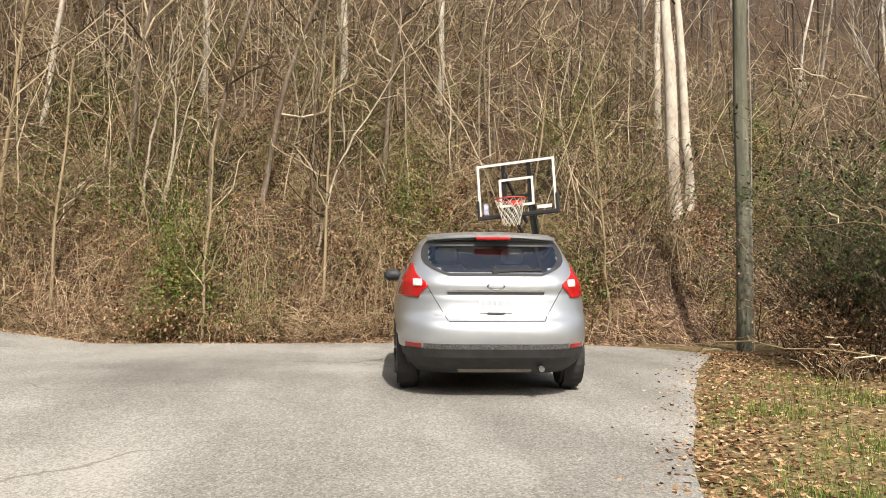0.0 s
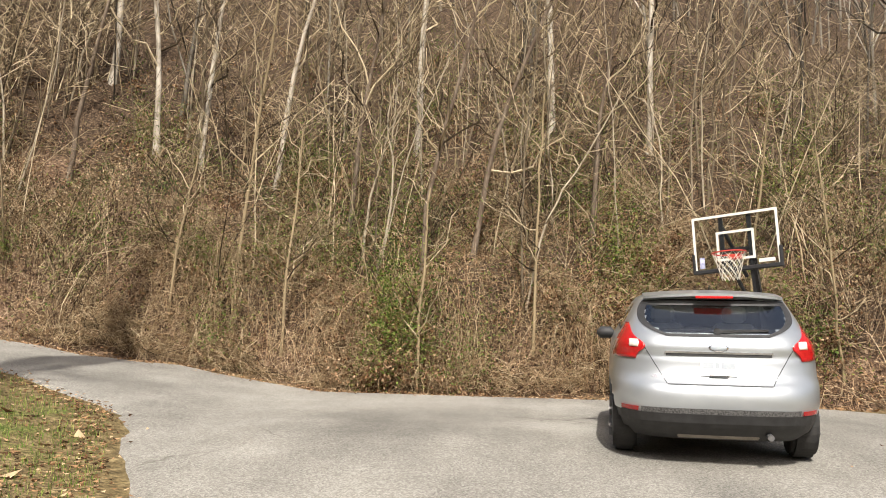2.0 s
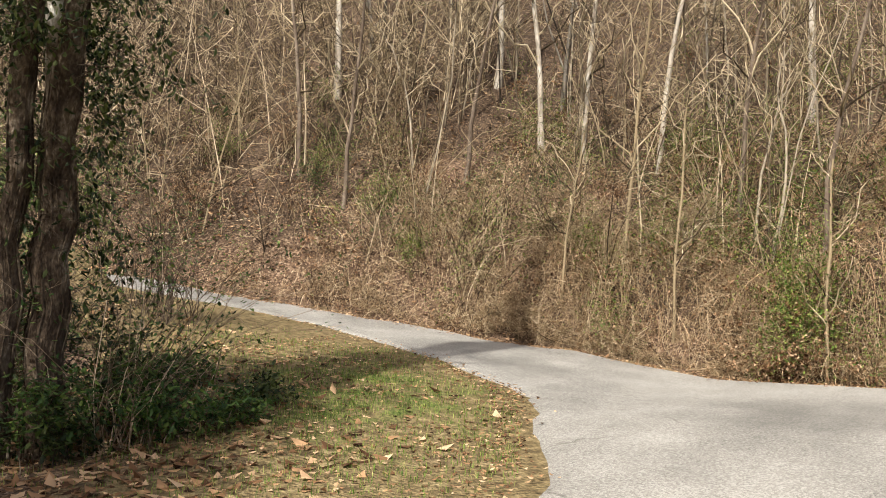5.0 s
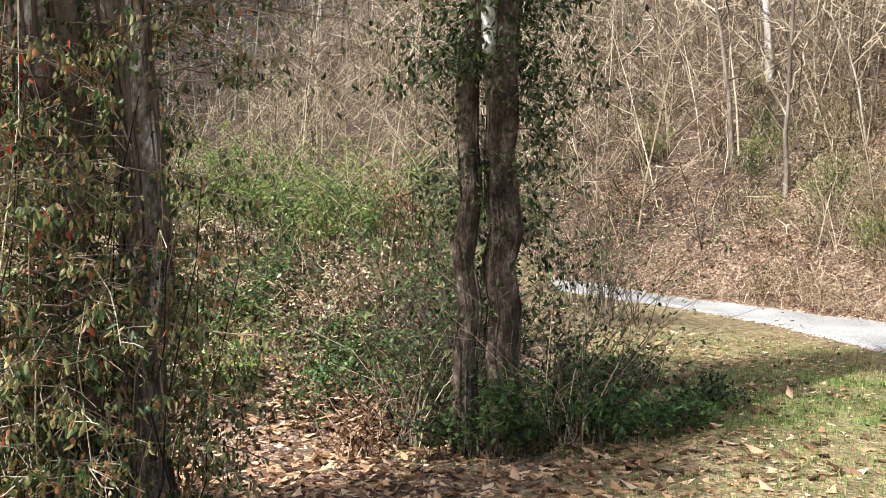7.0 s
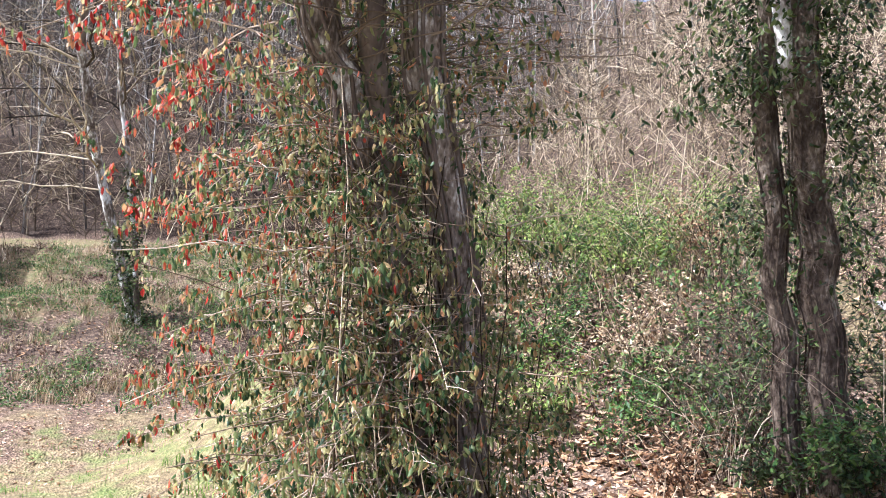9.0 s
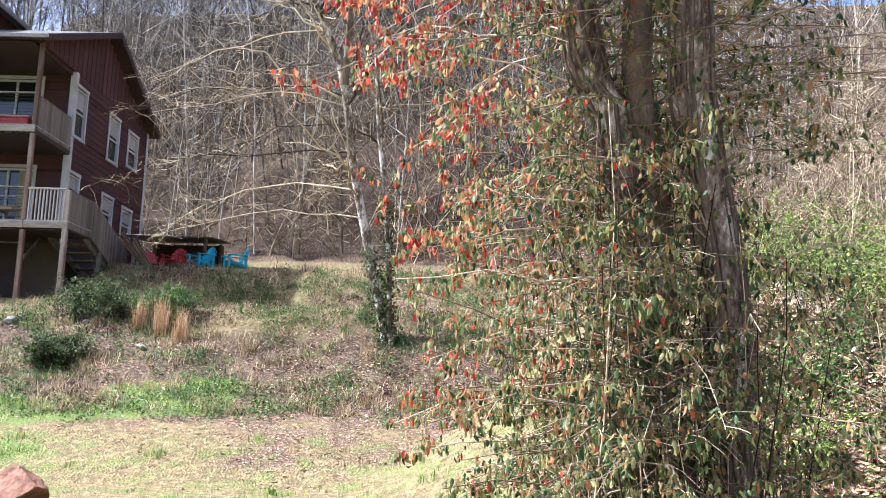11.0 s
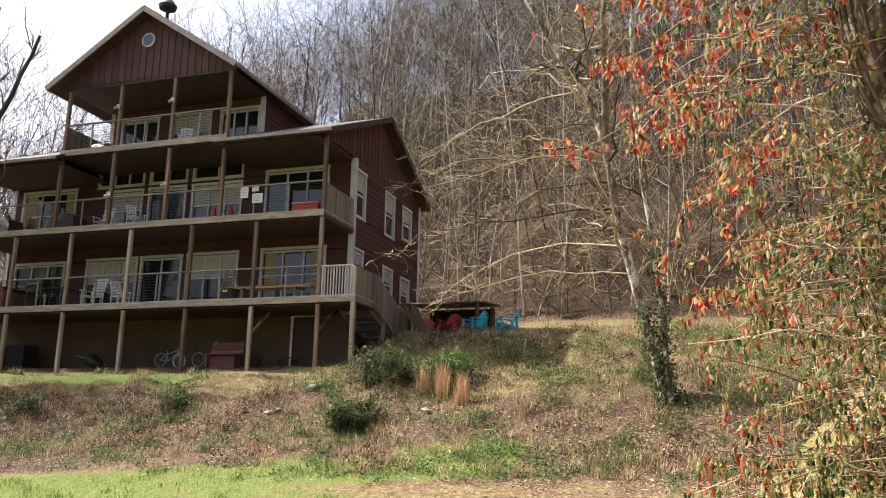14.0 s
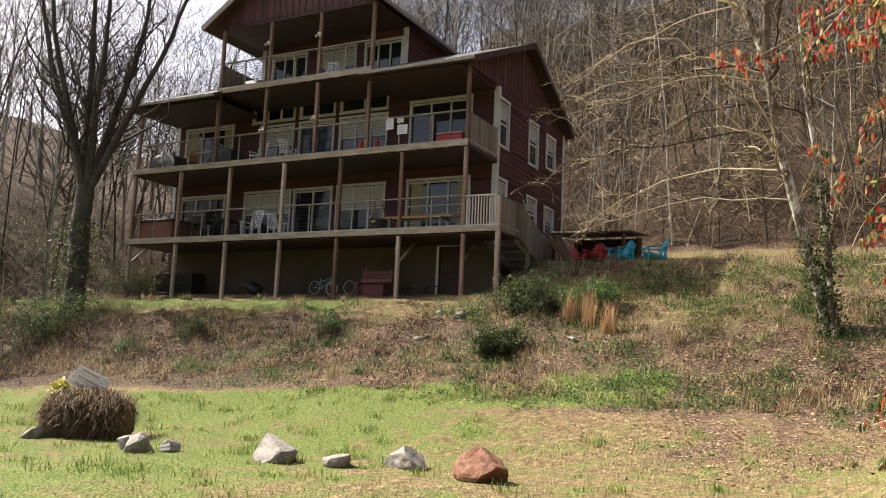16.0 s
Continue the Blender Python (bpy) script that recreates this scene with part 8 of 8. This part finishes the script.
def adirondack(name, m, label, at):
    c = empty(name, at @ Matrix.Scale(0.92, 4), label, "chair", "garden chairs on the terrace")
    for i in range(5):
        part("seat_slat", boxed(-0.27, 0.27, -0.3 + i * 0.11, -0.2 + i * 0.11, 0.36 - i * 0.025, 0.38 - i * 0.025, 0.005), m, c)
    for i in range(7):
        x = -0.27 + i * 0.09
        h = 0.92 - 0.9 * (x / 0.6) ** 2
        bm = bmesh.new()
        beam(bm, (x * 0.85, 0.18, 0.26), (x * 1.1, 0.46, h), 0.078, 0.018, 0.004)
        part("back_slat", bm, m, c)
    for s in (-1, 1):
        part("leg", boxed(s * 0.32 - 0.04, s * 0.32 + 0.04, -0.33, -0.25, -0.05, 0.55, 0.008), m, c)
        part("leg", boxed(s * 0.32 - 0.03, s * 0.32 + 0.03, 0.26, 0.36, -0.05, 0.55, 0.008), m, c)
        part("arm", boxed(s * 0.35 - 0.07, s * 0.35 + 0.07, -0.4, 0.4, 0.55, 0.575, 0.01), m, c)
        bm = bmesh.new()
        beam(bm, (s * 0.27, -0.3, 0.34), (s * 0.27, 0.4, 0.16), 0.025, 0.1)
        part("side_board", bm, m, c)
    bm = bmesh.new()
    beam(bm, (-0.3, 0.36, 0.62), (0.3, 0.36, 0.62), 0.03, 0.07)
    part("back_rail", bm, m, c)
    return c


M_TURQ = mat("turquoise_paint", [(0.3, (0.03, 0.3, 0.4)), (0.7, (0.05, 0.4, 0.5))], 5, 0.5, 0.05)
M_REDPLASTIC = mat("red_paint", [(0.3, (0.3, 0.025, 0.02)), (0.7, (0.42, 0.04, 0.03))], 5, 0.5, 0.05)
for x, y, a in ((-5.0, 3.6, 50), (-5.0, 4.75, 30)):
    adirondack("adirondack_chair", M_TURQ, "turquoise slatted garden chair on the terrace", at_house(x, y, house_ground(x, y) + 0.06, a))
for x, y, a in ((-5.9, 1.6, 120), (-6.6, 2.2, 80)):
    adirondack("adirondack_chair", M_REDPLASTIC, "red slatted garden chair beside the house", at_house(x, y, house_ground(x, y) + 0.06, a))


def simple(name, at, label, category, pieces, group=""):
    """A thing of a few parts: (part name, bmesh, material)."""
    t = empty(name, at, label, category, group)
    for n, bm, m in pieces:
        part(n, bm, m, t)
    return t


def cover(w, d, h, seed):
    """A draped cover: a box with sagging, uneven sides."""
    bm = bmesh.new()
    bmesh.ops.create_cube(bm, size=1.0, matrix=Matrix.Translation((0, 0, h / 2)) @ Matrix.Diagonal((w, d, h, 1)))
    bmesh.ops.subdivide_edges(bm, edges=bm.edges[:], cuts=6, use_grid_fill=True)
    for v in bm.verts:
        k = v.co.z / h
        v.co.x *= 1 - 0.2 * k**3
        v.co.y *= 1 - 0.2 * k**3
        v.co.z -= 0.25 * h * k * (abs(v.co.x) / w * 2) ** 3
        v.co += Vector((noise.noise(v.co * 4 + Vector((seed, 0, 0))), noise.noise(v.co * 4 + Vector((0, seed, 0))), 0)) * 0.05
    return bm


for x, y, z, w, h in ((-1.0, -13.7, 8.74, 1.3, 0.75), (-1.0, -10.75, 8.74, 1.2, 0.72), (-1.1, -9.5, 11.6, 1.1, 0.45)):
    simple("covered_grill", at_house(x, y, z, 90), "black fabric cover over porch furniture", "cover", [("cover", cover(w, 0.8, h, x + y), M_BLACK)])
M_TUB = mat("brown_tub_panel", [(0.3, (0.13, 0.05, 0.03)), (0.7, (0.22, 0.09, 0.055))], 3, 0.6, 0.2, stretch=(6, 1, 0.4))
simple("hot_tub", at_house(-1.25, -13.6, 5.97), "brown panelled hot tub on the porch", "hot tub", [("shell", boxed(-0.85, 0.85, -0.85, 0.85, 0, 0.72, 0.04), M_TUB), ("lid", boxed(-0.88, 0.88, -0.88, 0.88, 0.725, 0.82, 0.03), M_SOFFIT)])


def barbecue():
    t = empty("barbecue", at_house(-0.9, -11.6, 5.97, 90), "black barbecue with a side shelf on the porch", "barbecue")
    bm = bmesh.new()
    rod(bm, (-0.35, 0, 0.88), (0.35, 0, 0.88), 0.26, n=16)
    part("hood", bm, M_BLACK, t)
    part("firebox", boxed(-0.36, 0.36, -0.24, 0.24, 0.62, 0.85, 0.02), M_BLACK, t)
    part("side_shelf", boxed(-0.8, -0.38, -0.22, 0.22, 0.82, 0.86, 0.01), M_GALV, t)
    for x in (-0.33, 0.33):
        for y in (-0.2, 0.2):
            part("leg", boxed(x - 0.02, x + 0.02, y - 0.02, y + 0.02, 0.0, 0.62), M_BLACK, t)
    part("handle", rod(bmesh.new(), (-0.25, -0.3, 0.9), (0.25, -0.3, 0.9), 0.015), M_GALV, t)


barbecue()
simple("patio_table", at_house(-1.0, -10.75, 5.97), "dark metal patio table on the porch", "table", [("top", boxed(-0.45, 0.45, -0.5, 0.5, 0.7, 0.73, 0.01), M_BLACK)] + [("leg", boxed(x - 0.02, x + 0.02, y - 0.02, y + 0.02, 0, 0.7), M_BLACK) for x in (-0.4, 0.4) for y in (-0.44, 0.44)])


def step_ladder():
    t = empty("step_ladder", at_house(-1.0, -3.75, 5.97, 90), "aluminium step ladder on the porch", "ladder")
    for s in (-1, 1):
        for y0, m in ((-0.35, M_GALV), (0.35, M_GALV)):
            bm = bmesh.new()
            beam(bm, (s * 0.24, y0, 0), (s * 0.15, 0.0, 1.15), 0.05, 0.025)
            part("rail", bm, m, t)
    for i in range(4):
        z = 0.25 + i * 0.24
        k = 1 - z / 1.15
        part("step", boxed(-0.2, 0.2, -0.35 * k - 0.05, -0.35 * k + 0.03, z, z + 0.025), M_GALV, t)
    part("top", boxed(-0.19, 0.19, -0.1, 0.1, 1.15, 1.18, 0.005), M_BLACK, t)


step_ladder()
M_LUMBER = mat("new_lumber", [(0.3, (0.28, 0.16, 0.08)), (0.7, (0.45, 0.29, 0.16))], 3, 0.7, 0.2, stretch=(3, 0.3, 3), per_object=0.5)
lum = empty("lumber_stack", at_house(-0.7, -1.9, 5.97), "loose stack of new boards on sawhorses", "lumber")
rr = random.Random(5)
for i in range(11):
    y0 = rr.uniform(-0.25, 0.1)
    bm = bmesh.new()
    beam(bm, (0.12 * (i % 4) - 0.25, -1.5 + y0, 0.42 + 0.04 * (i // 4)), (0.12 * (i % 4) - 0.25 + rr.uniform(-0.06, 0.06), 1.35 + y0, 0.42 + 0.04 * (i // 4) + rr.uniform(-0.01, 0.01)), 0.1, 0.035)
    part("board", bm, M_LUMBER, lum)
for a in (-1.0, 0.9):
    part("trestle", boxed(-0.35, 0.35, a - 0.04, a + 0.04, 0.33, 0.4), M_GREYWOOD, lum)
    for x in (-0.3, 0.3):
        part("trestle_leg", boxed(x - 0.03, x + 0.03, a - 0.03, a + 0.03, 0.0, 0.33), M_GREYWOOD, lum)
bm = bmesh.new()
rod(bm, (0, 0, 0), (0, 0, 0.4), 0.26, 0.3, 16)
simple("black_bin", at_house(-0.55, -3.45, 5.97), "black tub with a yellow label on the porch", "tub", [("tub", bm, M_BLACK), ("label", boxed(0.26, 0.29, -0.1, 0.08, 0.27, 0.34), mat("yellow_label", [(0.3, (0.5, 0.55, 0.05)), (0.7, (0.6, 0.65, 0.1))], 5, 0.5, 0))])
simple("cooler", at_house(-0.55, -0.75, 8.74), "low red cooler with a pink lid on the upper porch", "cooler", [("body", boxed(-0.22, 0.22, -0.5, 0.45, 0.0, 0.3, 0.03), M_REDPLASTIC), ("lid", boxed(-0.23, 0.23, -0.51, 0.46, 0.305, 0.37, 0.02), mat("pink_lid", [(0.3, (0.45, 0.2, 0.2)), (0.7, (0.55, 0.28, 0.28))], 5, 0.5, 0))])
for y in (-4.2, -3.55):
    bm = bmesh.new()
    rod(bm, (0, 0, 0.03), (0, 0, 0.42), 0.15, 0.04, 14)
    simple("safety_cone", at_house(-0.4, y, 8.74), "orange-red cone on the upper porch", "cone", [("cone", bm, M_REDPLASTIC), ("foot", boxed(-0.19, 0.19, -0.19, 0.19, 0, 0.03, 0.01), M_REDPLASTIC)], "cones on the porch")
M_PAPER = mat("white_notice", [(0.3, (0.5, 0.5, 0.48)), (0.7, (0.62, 0.62, 0.6))], 5, 0.6, 0)
M_NOTE = mat("grey_print", [(0.3, (0.3, 0.32, 0.34)), (0.7, (0.4, 0.42, 0.44))], 5, 0.6, 0)
for y0, y1, z0, z1 in ((-3.0, -2.72, 9.3, 9.68), (-2.58, -2.34, 9.5, 9.66), (-2.56, -2.18, 9.1, 9.42)):
    t = simple("rail_notice", at_house(0.0, (y0 + y1) / 2, z0), "white notice with grey print tied to the porch rail", "sign", [("sheet", boxed(-0.06, -0.05, (y0 - y1) / 2, (y1 - y0) / 2, 0, z1 - z0), M_PAPER)], "notices on the porch rail")
    for k in range(3):
        part("bar", boxed(-0.0495, -0.047, (y0 - y1) / 2 * 0.7, (y1 - y0) / 2 * 0.6, (z1 - z0) * (0.2 + 0.25 * k), (z1 - z0) * (0.29 + 0.25 * k)), M_NOTE, t)


def orange_plant():
    rng = np.random.default_rng(3)
    t = empty("potted_plant", at_house(-0.6, -12.1, 8.74), "withered orange plant in a dark pot", "plant")
    bm = bmesh.new()
    rod(bm, (0, 0, 0), (0, 0, 0.25), 0.13, 0.17, 14)
    part("pot", bm, M_SOFFIT, t)
    n = 160
    V, F = blades(rng, rng.normal((0, 0, 0.24), (0.07, 0.07, 0.0), (n, 3)), 0.42, 0.014, 0.9)
    fast("foliage", V, F, mat("withered_orange", [(0.1, (0.3, 0.11, 0.04)), (0.9, (0.52, 0.26, 0.1))], 4, 0.8, 0, island=0.8, trans=0.2), t)


orange_plant()


def condenser(y, w):
    gz = house_ground(-1.5, y)
    t = empty("air_conditioner", at_house(-1.5, y, gz - 0.02), "dark grey outdoor air conditioner by the basement wall", "air conditioner", "air conditioners by the wall")
    part("pad", boxed(-0.42, 0.42, -w / 2 - 0.05, w / 2 + 0.05, -0.15, 0.06, 0.01), M_BASEMENT, t)
    part("core", boxed(-0.33, 0.33, -w / 2 + 0.03, w / 2 - 0.03, 0.06, 0.8), M_BLACK, t)
    for i in range(12):
        z = 0.1 + i * 0.058
        part("louvre", boxed(-0.36, 0.36, -w / 2, w / 2, z, z + 0.03, 0.004), M_CARBLACK, t)
    part("cap", boxed(-0.37, 0.37, -w / 2 - 0.01, w / 2 + 0.01, 0.8, 0.85, 0.015), M_GALV if y < -13 else M_CARBLACK, t)


condenser(-13.75, 0.72)
condenser(-12.6, 0.85)


def bicycle(y, colour, label, lean):
    gz = house_ground(-1.4, y)
    t = empty("bicycle", at_house(-1.4, y, gz, 90, 0, lean) @ Matrix.Scale(0.74, 4), label, "bicycle", "bicycles against the wall")
    for x in (-0.52, 0.52):
        a = np.linspace(0, 2 * np.pi, 25)
        ring = np.stack([x + 0.31 * np.cos(a), 0 * a, 0.33 + 0.31 * np.sin(a)], -1)[None]
        w = fast("wheel", *tubes(ring, np.full((1, 25), 0.02), 5), M_PICKET, t)
        S = np.stack([np.array([[x, 0, 0.33], [x + 0.3 * math.cos(b), 0, 0.33 + 0.3 * math.sin(b)]]) for b in np.linspace(0, 2 * np.pi, 13)[:-1]])
        fast("spokes", *tubes(S, np.full((12, 2), 0.003), 3), M_GALV, w)
    bm = bmesh.new()
    for p, q in (((-0.52, 0.33), (-0.1, 0.3)), ((-0.1, 0.3), (-0.22, 0.78)), ((-0.52, 0.33), (-0.2, 0.68)), ((-0.1, 0.3), (0.38, 0.75)), ((-0.2, 0.62), (0.37, 0.82)), ((0.52, 0.33), (0.35, 0.92))):
        rod(bm, (p[0], 0, p[1]), (q[0], 0, q[1]), 0.017, n=6)
    part("frame", bm, colour, t)
    part("saddle", boxed(-0.36, -0.1, -0.07, 0.07, 0.8, 0.86, 0.02), M_BLACK, t)
    bm = bmesh.new()
    rod(bm, (0.34, -0.28, 1.0), (0.34, 0.28, 1.0), 0.013, n=6)
    rod(bm, (0.35, 0, 0.9), (0.34, 0, 1.0), 0.015, n=6)
    part("handlebar", bm, M_BLACK, t)


bicycle(-6.15, mat("pale_blue_enamel", [(0.3, (0.15, 0.33, 0.4)), (0.7, (0.22, 0.42, 0.5))], 5, 0.4, 0), "pale blue bicycle leaning by the basement wall", 4)
bicycle(-5.4, M_BLACK, "dark bicycle with pale tyres by the basement wall", -3)


def pallet_bench():
    m = mat("faded_red_boards", [(0.3, (0.14, 0.05, 0.05)), (0.7, (0.27, 0.13, 0.12))], 3, 0.8, 0.3, stretch=(3, 0.4, 3), per_object=0.4)
    gz = house_ground(-1.3, -3.95)
    t = empty("plank_bench", at_house(-1.3, -3.95, gz - 0.02, 90), "faded red plank bench under the porch", "bench")
    for i in range(3):
        part("seat_board", boxed(-0.7, 0.7, -0.3 + i * 0.13, -0.19 + i * 0.13, 0.42, 0.45, 0.005), m, t)
    for i in range(3):
        part("back_board", boxed(-0.62, 0.62, 0.14 + 0.03 * i, 0.165 + 0.03 * i, 0.5 + i * 0.13, 0.6 + i * 0.13, 0.005), m, t)
    for s in (-1, 1):
        part("end_panel", boxed(s * 0.52 - 0.03, s * 0.52 + 0.03, -0.28, 0.12, 0.0, 0.42, 0.006), m, t)
    part("front_panel", boxed(-0.5, 0.5, -0.12, -0.09, 0.0, 0.4, 0.005), m, t)
    for s in (-1, 1):
        bm = bmesh.new()
        beam(bm, (s * 0.5, 0.1, 0.0), (s * 0.5, 0.23, 0.95), 0.06, 0.035)
        part("back_post", bm, m, t)


pallet_bench()
gz = house_ground(-1.3, -2.2)
bm = bmesh.new()
for p, q in (((-0.7, 0.0), (0.7, 0.0)), ((-0.7, 0.45), (0.7, 0.45)), ((-0.7, 0.0), (-0.7, 0.45)), ((0.7, 0.0), (0.7, 0.45)), ((0.0, 0.0), (0.0, 0.5))):
    beam(bm, (p[0], p[1] * 0.8, p[1] * 0.75 + 0.03), (q[0], q[1] * 0.8, q[1] * 0.75 + 0.03), 0.05, 0.04)
simple("screen_frame", at_house(-1.5, -2.15, gz, 90), "black metal frame leaning on the ground", "frame", [("frame", bm, M_BLACK)])
bm = bmesh.new()
bmesh.ops.create_uvsphere(bm, u_segments=18, v_segments=9, radius=1, matrix=Matrix.Translation((0, 0, 0.34)) @ Matrix.Rotation(0.5, 4, "X") @ Matrix.Diagonal((0.42, 0.5, 0.3, 1)))
bm2 = rod(bmesh.new(), (0.2, -0.5, 0.2), (-0.15, 0.9, 0.62), 0.018, n=6)
simple("wheelbarrow", at_house(-1.2, -9.1, house_ground(-1.2, -9.1) - 0.03, 180) @ Matrix.Scale(0.75, 4), "black upturned wheelbarrow under the porch", "wheelbarrow", [("tray", bm, M_BLACK), ("handle", bm2, M_TIMBER)])

# boards leaning against the stair, and the lean-to behind the house
gz = house_ground(-4.2, 2.1)
t = empty("leaning_boards", at_house(-4.1, 1.4, gz), "weathered boards leaning on the house wall", "lumber")
for i in range(14):
    x = 0.8 - i * 0.13
    bm = bmesh.new()
    beam(bm, (x - 0.25, 0.75 + rr.uniform(-0.1, 0.1), -0.03), (x + 0.25, 0.1, 1.0 + rr.uniform(-0.25, 0.15)), 0.09, 0.025)
    part("board", bm, M_LUMBER if i % 3 else M_GREYWOOD, t)
gz = house_ground(-8.6, 1.8) - 0.3
t = empty("lean_to", at_house(-8.6, 1.7, gz), "low dark open lean-to beside the house", "shed")
for x, y in ((1.1, -1.3), (1.1, 1.3), (-1.1, -1.3), (-1.1, 1.3)):
    part("post", boxed(x - 0.06, x + 0.06, y - 0.06, y + 0.06, -0.2, 1.5 + 0.15 * (x < 0), 0.008), M_TIMBER, t)
bm = bmesh.new()
slab(bm, [(1.3, -1.6, 1.56), (1.3, 1.6, 1.56), (-1.4, 1.6, 1.8), (-1.4, -1.6, 1.8)], 0.06)
part("roof", bm, M_SOFFIT, t)
part("back_wall", boxed(-1.2, -1.14, -1.4, 1.4, -0.1, 1.62), M_SOFFIT, t)
for i in range(3):
    simple("storage_bin", at_house(-7.7, 0.9 + i * 0.75, house_ground(-7.7, 0.9 + i * 0.75) - 0.03, 8 * i), "dark storage bin under the lean-to", "bin", [("bin", boxed(-0.25, 0.25, -0.3, 0.3, 0, 0.6, 0.03), M_BLACK), ("lid", boxed(-0.27, 0.27, -0.32, 0.32, 0.605, 0.66, 0.02), M_REDPLASTIC if i == 1 else M_CARBLACK)], "bins under the lean-to")
